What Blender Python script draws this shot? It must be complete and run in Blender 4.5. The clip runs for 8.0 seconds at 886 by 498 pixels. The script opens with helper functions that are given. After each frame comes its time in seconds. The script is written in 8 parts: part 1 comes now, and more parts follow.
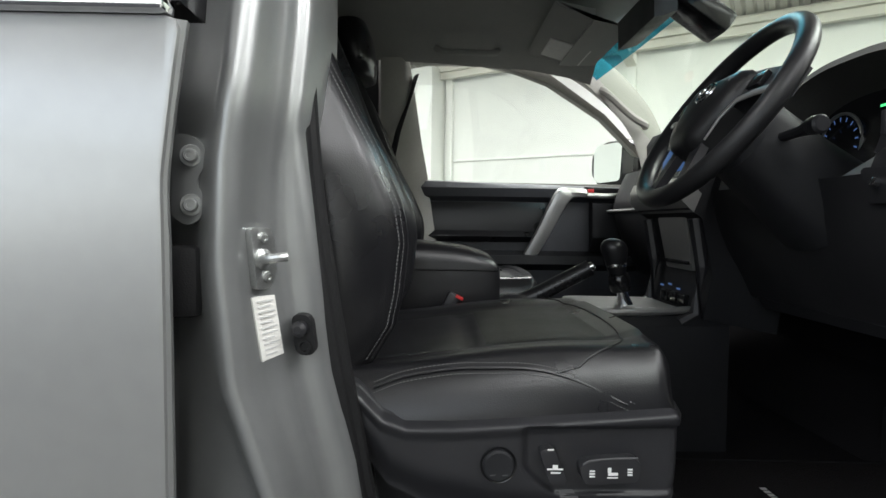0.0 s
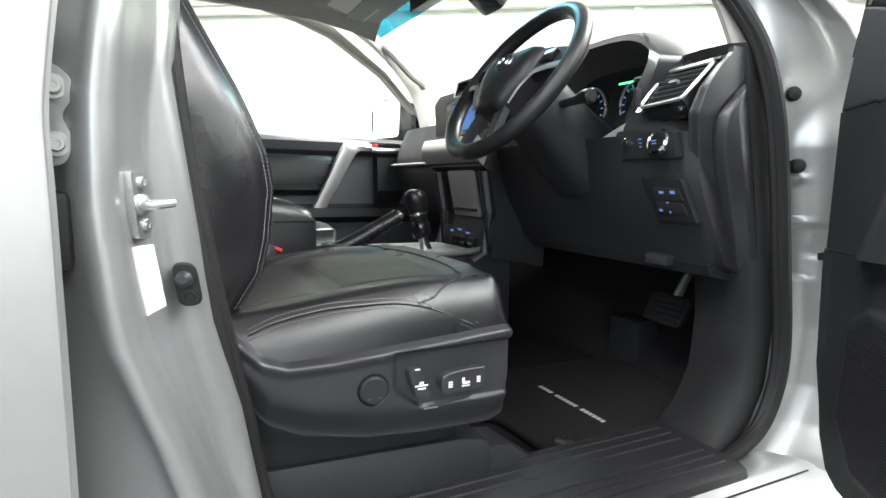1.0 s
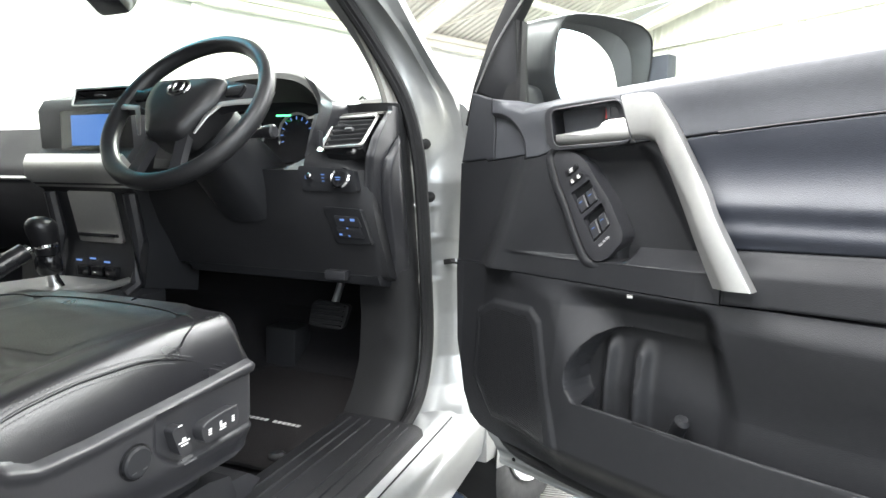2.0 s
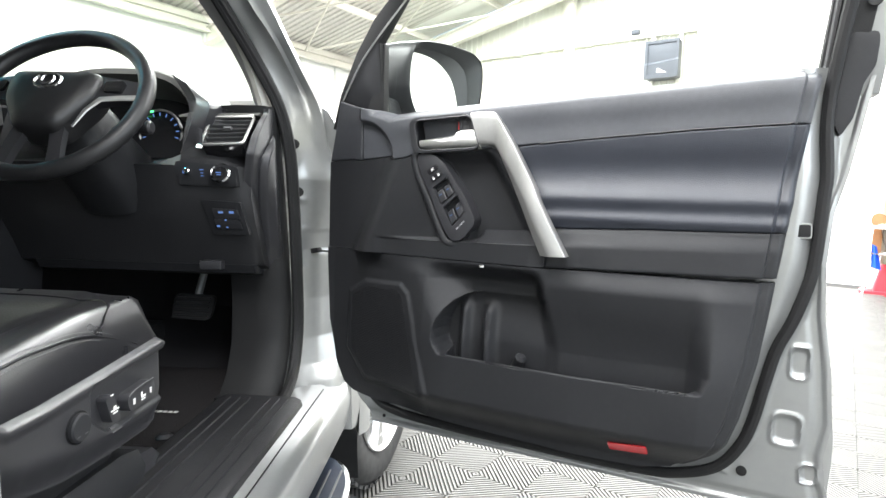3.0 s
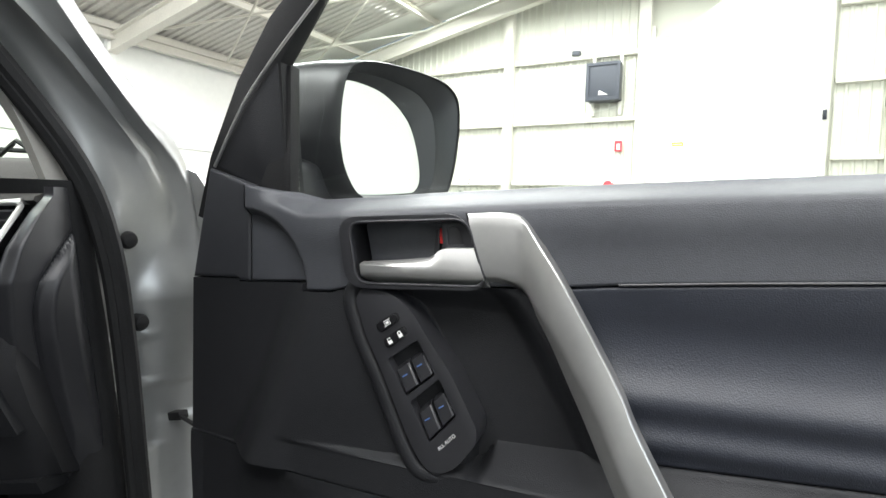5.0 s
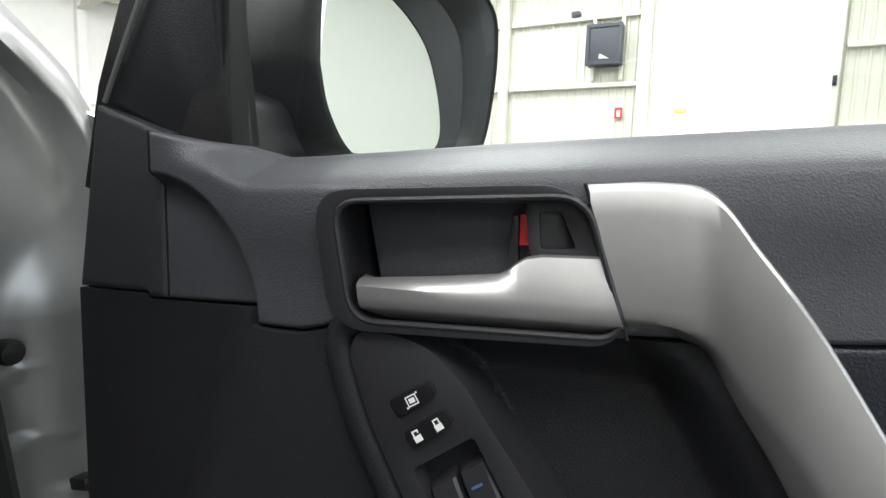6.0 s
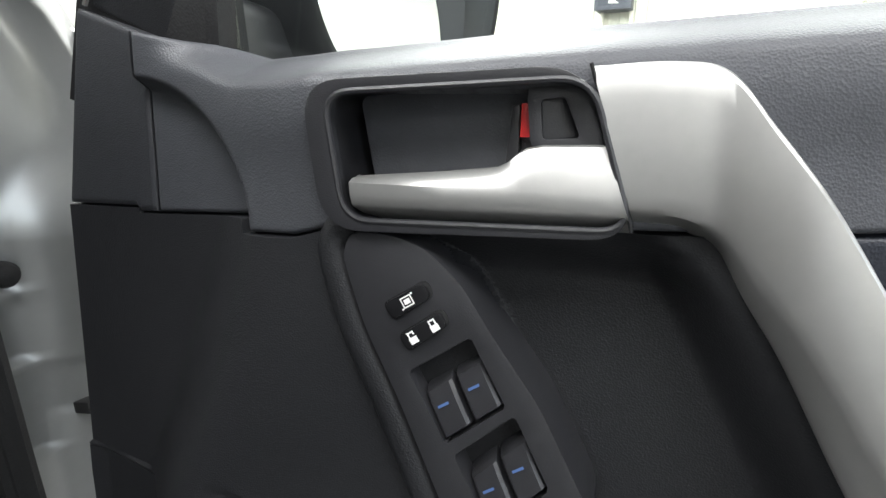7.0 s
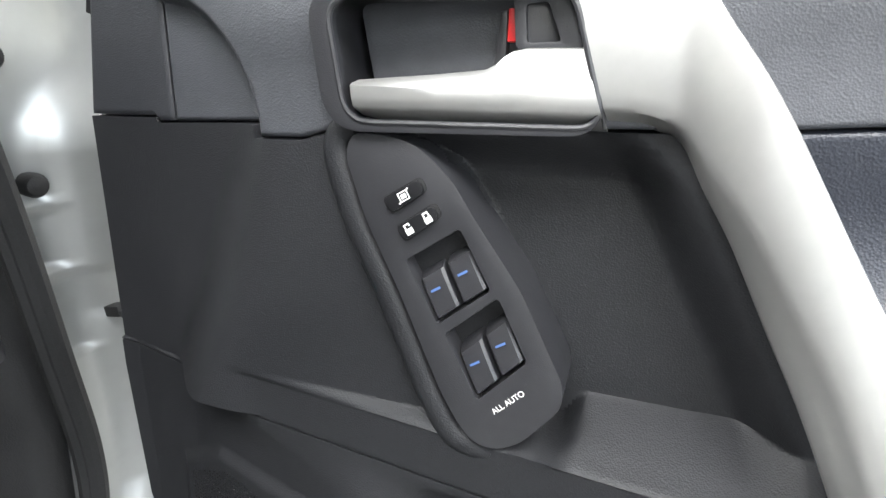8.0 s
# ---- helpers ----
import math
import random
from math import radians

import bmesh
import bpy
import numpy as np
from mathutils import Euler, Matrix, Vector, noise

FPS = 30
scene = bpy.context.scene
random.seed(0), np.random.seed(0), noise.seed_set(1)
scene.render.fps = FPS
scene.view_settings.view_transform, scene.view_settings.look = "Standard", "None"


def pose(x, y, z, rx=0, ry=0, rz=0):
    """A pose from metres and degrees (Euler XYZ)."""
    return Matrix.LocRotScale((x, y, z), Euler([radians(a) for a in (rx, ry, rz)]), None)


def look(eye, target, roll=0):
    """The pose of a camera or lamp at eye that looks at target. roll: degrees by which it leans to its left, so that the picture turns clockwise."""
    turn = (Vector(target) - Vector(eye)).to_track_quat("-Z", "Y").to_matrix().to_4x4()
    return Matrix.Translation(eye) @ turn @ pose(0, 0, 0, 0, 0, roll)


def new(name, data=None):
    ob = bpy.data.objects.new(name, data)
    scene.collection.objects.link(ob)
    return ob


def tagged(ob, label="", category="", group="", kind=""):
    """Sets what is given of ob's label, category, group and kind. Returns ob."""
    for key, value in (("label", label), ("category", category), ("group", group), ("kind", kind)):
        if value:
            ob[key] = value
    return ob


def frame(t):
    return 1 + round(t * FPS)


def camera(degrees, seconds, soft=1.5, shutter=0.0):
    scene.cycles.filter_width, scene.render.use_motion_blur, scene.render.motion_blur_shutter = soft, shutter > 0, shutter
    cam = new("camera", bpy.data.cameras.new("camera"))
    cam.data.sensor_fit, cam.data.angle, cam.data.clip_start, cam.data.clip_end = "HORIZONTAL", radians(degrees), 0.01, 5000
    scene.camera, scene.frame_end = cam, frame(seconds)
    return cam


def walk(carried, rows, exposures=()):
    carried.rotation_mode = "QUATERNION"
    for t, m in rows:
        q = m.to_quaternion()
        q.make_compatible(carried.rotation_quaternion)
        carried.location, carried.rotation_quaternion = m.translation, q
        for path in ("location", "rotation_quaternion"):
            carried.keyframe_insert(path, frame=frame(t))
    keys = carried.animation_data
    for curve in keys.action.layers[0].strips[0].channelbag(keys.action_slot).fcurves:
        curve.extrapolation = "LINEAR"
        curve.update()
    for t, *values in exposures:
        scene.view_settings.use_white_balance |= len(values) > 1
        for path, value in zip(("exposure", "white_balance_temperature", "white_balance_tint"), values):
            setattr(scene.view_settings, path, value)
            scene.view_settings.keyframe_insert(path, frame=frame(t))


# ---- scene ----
cam = camera(76.6, 8.0, soft=1.5)
PATH = [
    (0, (-0.014, -0.03, 1.065), (0.022, 1.967, 0.972), 0.8),
    (0.5, (-0.063, -0.045, 1.024), (0.36, 1.899, 0.822), 0.7),
    (1, (-0.158, -0.054, 1.052), (0.72, 1.728, 0.818), 0.9),
    (1.5, (-0.24, -0.003, 1.086), (1.132, 1.431, 0.845), 1.2),
    (2, (-0.377, 0.052, 1.110), (1.482, 0.755, 0.890), 1.1),
    (2.2, (-0.438, 0.065, 1.112), (1.487, 0.558, 0.889), 1.0),
    (3.3, (-0.596, 0.135, 1.091), (1.394, 0.134, 0.890), 1.3),
    (3.5, (-0.585, 0.142, 1.096), (1.404, 0.104, 0.884), 1.0),
    (4, (-0.468, 0.140, 1.165), (1.518, 0.028, 0.955), 1.1),
    (4.5, (-0.220, 0.166, 1.262), (1.767, 0.020, 1.091), 1.1),
    (4.7, (-0.136, 0.169, 1.248), (1.854, 0.013, 1.113), 1.3),
    (5.8, (0.226, 0.186, 1.253), (2.207, -0.014, 1.029), 1.7),
    (6, (0.253, 0.192, 1.246), (2.227, -0.009, 0.995), 1.6),
    (6.5, (0.265, 0.193, 1.244), (2.228, -0.009, 0.916), 1.6),
    (7, (0.260, 0.187, 1.218), (2.208, -0.002, 0.805), 1.7),
    (7.5, (0.247, 0.176, 1.205), (2.166, 0.009, 0.663), 1.9),
    (8, (0.227, 0.18, 1.206), (2.118, 0.029, 0.574), 2.0),
]
EXPOSURES = [(0, -0.13), (0.5, 0.58), (1.0, 1.2), (1.5, 1.44), (2.0, 1.58), (3.5, 0.98), (4.5, 0.62), (6.0, -0.12), (6.5, 0.22), (7.0, 0.52), (7.5, 1.32), (8.0, 1.68)]
walk(cam, [(t, look(eye, target, roll)) for t, eye, target, roll in PATH], EXPOSURES)

# ---- daylight ----
HALL = radians(-33.7)  # heading of the hall's long axis
UX, VX = Vector((math.cos(HALL), math.sin(HALL), 0)), Vector((-math.sin(HALL), math.cos(HALL), 0))


def hall(u, v, z):
    return UX * u + VX * v + Vector((0, 0, z))


REACH = 1.17  # the hall's shell against the numbers it is drawn with, about the car's side
grown = lambda u, v, z: (-0.18 + (u + 0.18) * REACH, 0.09 + (v - 0.09) * REACH, 1.18 + (z - 1.18) * REACH)
shell = lambda u, v, z: hall(*grown(u, v, z))
BIG = Matrix.Scale(REACH, 4)


world = bpy.data.worlds.new("daylight")
scene.world = world
world.use_nodes = True
wn = world.node_tree.nodes
sky = wn.new("ShaderNodeTexSky")
sky.sky_type, sky.sun_disc, sky.sun_elevation, sky.sun_rotation = "NISHITA", False, radians(48), radians(200)
world.node_tree.links.new(sky.outputs[0], wn["Background"].inputs[0])
wn["Background"].inputs[1].default_value = 0.12
sun_data = bpy.data.lights.new("sun", "SUN")
sun_data.energy, sun_data.angle, sun_data.color = 3.0, radians(0.6), (1.0, 0.95, 0.88)
sun = new("sun", sun_data)
sun.matrix_world = look((0, 0, 30), (-6.0, 4.0, 10.0))


def area(name, place, target, w, h, power, color):
    data = bpy.data.lights.new(name, "AREA")
    data.shape, data.size, data.size_y, data.energy, data.color = "RECTANGLE", w, h, power, color
    ob = new(name, data)
    ob.matrix_world = look(place, target)
    return ob


# sky light through the roof sheets, the end doorway and the wide doors behind
for k, u in enumerate((-6.0, -1.6, 2.4, 5.6)):
    for v in (-2.0, 3.4):
        lamp = area("skylight_lamp", shell(u, v, 4.75 - 0.21 * abs(v - 0.4) - 0.32), shell(u, v, 0), 1.7, 5.6, (310 if v < 0 else 600) * (0.5 if u > 5 else 1.0), (0.98, 0.99, 1.0))
        lamp.matrix_world = Matrix.Translation(shell(u, v, 4.75 - 0.21 * abs(v - 0.4) - 0.32)) @ pose(0, 0, 0, 0, 0, -33.7)
area("doorway_lamp", shell(7.0, 0.46, 1.8), shell(0, 0.46, 1.2), 2.0, 3.7, 50, (0.95, 0.98, 1.0))
area("wide_doorway_lamp", shell(-0.5, -4.4, 2.1), shell(-0.5, 0, 1.0), 8.0, 2.3, 138, (0.88, 0.94, 1.0))

# ---- materials ----
def material(name, color, rough=0.5, metal=0.0, var=0.12, scale=6.0, grain=0.0, grain_scale=900.0, coat=0.0, spec=0.5, wear=0.15, dist=0.0006):
    """A surface with two scales of colour change, uneven gloss and, where asked, a fine grain."""
    m = bpy.data.materials.new(name)
    m.use_nodes = True
    nt = m.node_tree
    nd, ln = nt.nodes, nt.links
    b = nd["Principled BSDF"]
    tc = nd.new("ShaderNodeTexCoord")
    big, small = nd.new("ShaderNodeTexNoise"), nd.new("ShaderNodeTexNoise")
    big.inputs["Scale"].default_value, big.inputs["Detail"].default_value = scale, 4
    small.inputs["Scale"].default_value, small.inputs["Detail"].default_value = scale * 14, 3
    for n in (big, small):
        ln.new(tc.outputs["Object"], n.inputs["Vector"])
    add = nd.new("ShaderNodeMath")
    add.operation = "ADD"
    ln.new(big.outputs[0], add.inputs[0])
    ln.new(small.outputs[0], add.inputs[1])
    ramp = nd.new("ShaderNodeMapRange")
    ramp.inputs[1].default_value, ramp.inputs[2].default_value = 0.6, 1.4
    ramp.inputs[3].default_value, ramp.inputs[4].default_value = 1 - var, 1 + var
    ln.new(add.outputs[0], ramp.inputs[0])
    mul = nd.new("ShaderNodeVectorMath")
    mul.operation = "SCALE"
    mul.inputs[0].default_value = color
    ln.new(ramp.outputs[0], mul.inputs[3])
    ln.new(mul.outputs[0], b.inputs["Base Color"])
    rr = nd.new("ShaderNodeMapRange")
    rr.inputs[1].default_value, rr.inputs[2].default_value = 0.3, 0.7
    rr.inputs[3].default_value, rr.inputs[4].default_value = max(0.02, rough * (1 - wear)), min(1, rough * (1 + wear))
    ln.new(big.outputs[0], rr.inputs[0])
    ln.new(rr.outputs[0], b.inputs["Roughness"])
    b.inputs["Metallic"].default_value = metal
    b.inputs["Coat Weight"].default_value = coat
    b.inputs["Coat Roughness"].default_value = 0.16
    b.inputs["Specular IOR Level"].default_value = spec
    if grain:
        vo = nd.new("ShaderNodeTexVoronoi")
        vo.inputs["Scale"].default_value = grain_scale
        ln.new(tc.outputs["Object"], vo.inputs["Vector"])
        bump = nd.new("ShaderNodeBump")
        bump.inputs["Strength"].default_value, bump.inputs["Distance"].default_value = grain, dist
        ln.new(vo.outputs["Distance"], bump.inputs["Height"])
        ln.new(bump.outputs[0], b.inputs["Normal"])
    return m


def glass_material(name, tint, alpha):
    """Thin sheet glass: mostly clear, with a reflection that grows towards grazing."""
    m = bpy.data.materials.new(name)
    m.use_nodes = True
    nd, ln = m.node_tree.nodes, m.node_tree.links
    out = nd["Material Output"]
    tr, gl, mix, fr = (nd.new("ShaderNode" + k) for k in ("BsdfTransparent", "BsdfGlossy", "MixShader", "LayerWeight"))
    tr.inputs[0].default_value = (*tint, 1)
    gl.inputs["Roughness"].default_value = 0.02
    fr.inputs[0].default_value = 0.5
    pw, sc = nd.new("ShaderNodeMath"), nd.new("ShaderNodeMath")
    pw.operation, sc.operation = "POWER", "MULTIPLY_ADD"
    pw.inputs[1].default_value, sc.inputs[1].default_value, sc.inputs[2].default_value = 4.0, 0.6, 0.04
    ln.new(fr.outputs["Facing"], pw.inputs[0])
    ln.new(pw.outputs[0], sc.inputs[0])
    ln.new(sc.outputs[0], mix.inputs[0])
    ln.new(tr.outputs[0], mix.inputs[1])
    ln.new(gl.outputs[0], mix.inputs[2])
    ln.new(mix.outputs[0], out.inputs[0])
    return m


def glow(name, color, strength):
    m = bpy.data.materials.new(name)
    m.use_nodes = True
    b = m.node_tree.nodes["Principled BSDF"]
    b.inputs["Base Color"].default_value = (0, 0, 0, 1)
    b.inputs["Emission Color"].default_value = (*color, 1)
    b.inputs["Emission Strength"].default_value = strength
    return m


M_SILVER = material("silver_paint", (0.36, 0.365, 0.36), 0.34, 0.65, 0.04, 3, coat=0.6)
M_JAMB = material("silver_jamb_paint", (0.31, 0.317, 0.315), 0.36, 0.66, 0.04, 5, coat=0.2, wear=0.04)
M_SEAL = material("black_rubber", (0.011, 0.011, 0.0115), 0.6, 0, 0.2, 20, 0.3, 600, spec=0.25)
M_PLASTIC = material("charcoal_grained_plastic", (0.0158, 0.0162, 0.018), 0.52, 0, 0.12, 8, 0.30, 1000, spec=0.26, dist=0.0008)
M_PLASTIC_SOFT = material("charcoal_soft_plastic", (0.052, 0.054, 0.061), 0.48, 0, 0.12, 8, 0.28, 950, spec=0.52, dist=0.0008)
# the pad's soft plastic again, darkened for the shade on the front faces
M_FRONT_TRIM = material("shaded_soft_plastic", (0.030, 0.031, 0.035), 0.5, 0, 0.12, 8, 0.28, 950, spec=0.4, dist=0.0008)
M_PLASTIC_SMOOTH = material("dark_satin_plastic", (0.022, 0.022, 0.0245), 0.36, 0, 0.1, 14, 0.15, 1500)
M_BUTTON = material("black_button_plastic", (0.009, 0.009, 0.010), 0.3, 0, 0.1, 20, 0.1, 1500, spec=0.4)
M_DASH = material("black_dash_skin", (0.017, 0.017, 0.0185), 0.5, 0, 0.12, 8, 0.3, 900, spec=0.28)
# black leather; the blue in its colour stands for the doorway's sky glow
M_INSERT = material("sky_tinted_door_leather", (0.0165, 0.019, 0.027), 0.46, 0, 0.12, 8, 0.32, 800, spec=0.55, dist=0.0008)
M_WHEEL = material("black_wheel_leather", (0.013, 0.013, 0.014), 0.42, 0, 0.15, 12, 0.15, 900, spec=0.4)
M_GLOSS = material("gloss_black_plastic", (0.012, 0.012, 0.013), 0.16, 0, 0.15, 10)
M_LEATHER = material("black_leather", (0.0105, 0.0105, 0.012), 0.31, 0, 0.15, 9, 0.25, 620, spec=0.55, dist=0.0004)
M_PERF = material("perforated_black_leather", (0.020, 0.021, 0.019), 0.42, 0, 0.12, 9, 0.5, 360, dist=0.0006)
M_THREAD = material("grey_thread", (0.11, 0.11, 0.11), 0.8, 0, 0.2, 60)
M_SATIN = material("satin_silver_trim", (0.41, 0.407, 0.394), 0.38, 0.75, 0.05, 10)
M_CHROME = material("chrome", (0.75, 0.75, 0.76), 0.08, 1.0, 0.03, 10)
M_ZINC = material("zinc_plated_steel", (0.55, 0.56, 0.55), 0.33, 0.9, 0.15, 30)
M_CARPET = material("charcoal_carpet", (0.018, 0.0175, 0.019), 0.95, 0, 0.35, 30, 1.0, 700, spec=0.1, dist=0.002)
M_MAT = material("mat_carpet", (0.027, 0.025, 0.026), 0.95, 0, 0.35, 40, 1.0, 500, spec=0.1, dist=0.003)
M_LINER = material("pale_headliner_fabric", (0.40, 0.40, 0.37), 0.9, 0, 0.08, 20, 0.4, 900)
M_PILLAR_TRIM = material("beige_grey_pillar_trim", (0.36, 0.35, 0.32), 0.6, 0, 0.06, 12, 0.3, 900)
M_GREYTRIM = material("grey_dash_plastic", (0.060, 0.060, 0.062), 0.5, 0, 0.1, 12, 0.3, 900)
M_DASHTOP = material("light_grey_dash_top", (0.062, 0.061, 0.057), 0.7, 0, 0.1, 12, 0.3, 900, spec=0.12)
M_WHITE = material("white_print", (0.8, 0.8, 0.78), 0.6, 0, 0.05, 40)
M_LABEL = material("white_paper_label", (0.75, 0.74, 0.70), 0.55, 0, 0.08, 60)
M_RED = material("red_reflector_plastic", (0.55, 0.02, 0.03), 0.22, 0, 0.15, 80, 0.6, 400)
M_REDTAG = material("red_plastic_tag", (0.62, 0.03, 0.03), 0.4, 0, 0.08, 60)
M_TYRE = material("tyre_rubber", (0.022, 0.022, 0.022), 0.75, 0, 0.25, 30, 0.5, 300)
M_TREAD = material("blue_black_rubber", (0.008, 0.013, 0.024), 0.55, 0, 0.2, 20, 0.2, 500, spec=0.2)
M_ALLOY = material("machined_alloy", (0.60, 0.60, 0.60), 0.25, 0.9, 0.08, 15)
M_MIRROR = material("mirror_glass", (0.82, 0.85, 0.84), 0.015, 1.0, 0.01, 4, wear=0.0)
M_GLASS = glass_material("clear_glass", (0.96, 0.985, 0.965), 0.1)
M_WINDSCREEN = glass_material("windscreen_glass", (0.87, 0.95, 0.86), 0.1)
M_ICE = glow("ice_blue_backlight", (0.22, 0.42, 1.0), 0.28)
M_GREENLAMP = glow("green_indicator", (0.1, 1.0, 0.3), 1.5)
M_SCREEN = glow("blue_display", (0.10, 0.28, 0.75), 0.3)
M_BARS = material("grey_printed_bars", (0.55, 0.55, 0.54), 0.6, 0, 0.05, 40)
M_WALL = material("white_painted_sheet", (0.72, 0.72, 0.635), 0.55, 0, 0.05, 1.2)
M_WALL_SMOOTH = material("white_painted_wall", (0.82, 0.83, 0.79), 0.6, 0, 0.04, 0.8)
M_STEEL = material("cream_painted_steel", (0.74, 0.72, 0.65), 0.55, 0, 0.07, 2.5)
M_ROOF = material("galvanised_roof_sheet", (0.60, 0.585, 0.55), 0.5, 0.2, 0.12, 1.5)
M_SKYLIGHT = material("translucent_roof_sheet", (0.85, 0.86, 0.82), 0.5, 0, 0.05, 2)
M_RIB = material("pale_grey_floor_tile", (0.15, 0.148, 0.140), 0.55, 0, 0.10, 1.5, spec=0.3)
M_SUBFLOOR = material("concrete_slab", (0.03, 0.0295, 0.0285), 0.9, 0, 0.25, 2)
M_OUT = glow("bright_yard", (1.0, 1.0, 0.98), 2.6)
M_DARKBOX = material("dark_grey_metal", (0.045, 0.05, 0.065), 0.45, 0.2, 0.15, 8)
M_WOOD = material("pale_plywood", (0.50, 0.32, 0.15), 0.45, 0, 0.15, 12)
M_BROWNWOOD = material("brown_stained_wood", (0.26, 0.11, 0.035), 0.45, 0, 0.18, 12)
M_BLUECLOTH = material("blue_cloth", (0.01, 0.10, 0.62), 0.85, 0, 0.15, 30, 0.5, 500)
M_REDPAINT = material("red_plastic", (0.55, 0.03, 0.05), 0.45, 0, 0.1, 10)
M_WHITEPAINT = material("white_enamel", (0.78, 0.77, 0.74), 0.35, 0, 0.06, 10)
M_GREYCLOTH = material("grey_brown_cloth", (0.22, 0.19, 0.16), 0.9, 0, 0.2, 25, 0.4, 500)
M_LEAF = material("dark_green_leaf", (0.05, 0.085, 0.04), 0.6, 0, 0.4, 30)
M_YELLOW = material("yellow_plastic", (0.75, 0.62, 0.05), 0.5, 0, 0.1, 20)
M_GREEN = material("green_sign_paint", (0.02, 0.35, 0.16), 0.5, 0, 0.05, 20)


# ---- mesh helpers ----
NUDGE = Vector((0, 0, 0))  # where an assembly sits against the numbers it is drawn with


def part(name, bm, mat, parent=None, label="", sharp=35.0):
    """Links a bmesh as one mesh object under a thing or a part."""
    me = bpy.data.meshes.new(name)
    bm.transform(Matrix.Translation(NUDGE))
    bm.normal_update()
    bm.to_mesh(me)
    bm.free()
    me.materials.append(mat)
    me.polygons.foreach_set("use_smooth", [True] * len(me.polygons))
    me.set_sharp_from_angle(angle=radians(sharp))
    ob = new(name, me)
    if parent:
        ob.parent = parent
        ob.matrix_parent_inverse = Matrix.Translation(parent.location).inverted()
    if label:
        ob["label"] = label
    return ob


def thing(name, base, label, category, group="", kind=""):
    ob = new(name)
    ob.location, ob.empty_display_size = base, 0.1
    return tagged(ob, label, category, group, kind)


def bevelled(bm, w, seg=2, angle=30):
    if w > 0:
        es = [e for e in bm.edges if len(e.link_faces) == 2 and e.calc_face_angle(0) > radians(angle)]
        bmesh.ops.bevel(bm, geom=es, offset=w, segments=seg, profile=0.6, affect="EDGES", clamp_overlap=True)
    return bm


def box(x0, x1, y0, y1, z0, z1, bev=0.003, m=None, seg=2):
    bm = bmesh.new()
    bmesh.ops.create_cube(bm, size=1, matrix=Matrix.Translation(((x0 + x1) / 2, (y0 + y1) / 2, (z0 + z1) / 2)) @ Matrix.Diagonal((abs(x1 - x0), abs(y1 - y0), abs(z1 - z0), 1)))
    bevelled(bm, bev, seg)
    if m:
        bm.transform(m)
    return bm


def skin(rings, closed=True, cap=True):
    """A surface through rings of points, all with the same count."""
    bm = bmesh.new()
    rows = [[bm.verts.new(Vector(p)) for p in r] for r in rings]
    n = len(rows[0])
    for a, b in zip(rows, rows[1:]):
        for i in range(n if closed else n - 1):
            j = (i + 1) % n
            bm.faces.new((a[i], a[j], b[j], b[i]))
    if cap and closed:
        bm.faces.new(rows[0][::-1])
        bm.faces.new(rows[-1])
    bmesh.ops.recalc_face_normals(bm, faces=bm.faces)
    return bm


def spline(pts, n):
    """n points along a smooth curve through pts (Catmull-Rom)."""
    p = [np.array(q, float) for q in pts]
    p = [2 * p[0] - p[1], *p, 2 * p[-1] - p[-2]]
    out, k = [], len(p) - 3
    for i in range(n):
        t = i / (n - 1) * k
        j = min(int(t), k - 1)
        t -= j
        a, b, c, d = p[j : j + 4]
        out.append(0.5 * (2 * b + (c - a) * t + (2 * a - 5 * b + 4 * c - d) * t * t + (3 * b - a - 3 * c + d) * t**3))
    return out


def tube(pts, r, n=10, closed=False, flat=1.0, up=(0, 0, 1)):
    """A round (or flattened) bar along points; r may be a list."""
    pts = [Vector(p) for p in pts]
    k = len(pts)
    rs = r if isinstance(r, (list, tuple)) else [r] * k
    rings = []
    for i, p in enumerate(pts):
        a = pts[(i - 1) % k] if closed or i else pts[0]
        b = pts[(i + 1) % k] if closed or i < k - 1 else pts[-1]
        t = (b - a).normalized()
        side = t.cross(Vector(up))
        if side.length < 1e-3:
            side = t.cross(Vector((0, 1, 0.1)))
        side.normalize()
        top = side.cross(t)
        rings.append([p + rs[i] * (math.cos(w) * side + flat * math.sin(w) * top) for w in (2 * math.pi * j / n for j in range(n))])
    if closed:
        rings.append(rings[0])
        bm = skin(rings, cap=False)
        bmesh.ops.remove_doubles(bm, verts=bm.verts, dist=1e-6)
        return bm
    return skin(rings)


def lathe(profile, centre, axis, n=24, cap=True):
    """Turns (radius, height) rows round an axis through centre."""
    q = Vector(axis).to_track_quat("Z", "Y").to_matrix()
    c = Vector(centre)
    return skin([[c + q @ Vector((r * math.cos(w), r * math.sin(w), h)) for w in (2 * math.pi * j / n for j in range(n))] for r, h in profile], cap=cap)


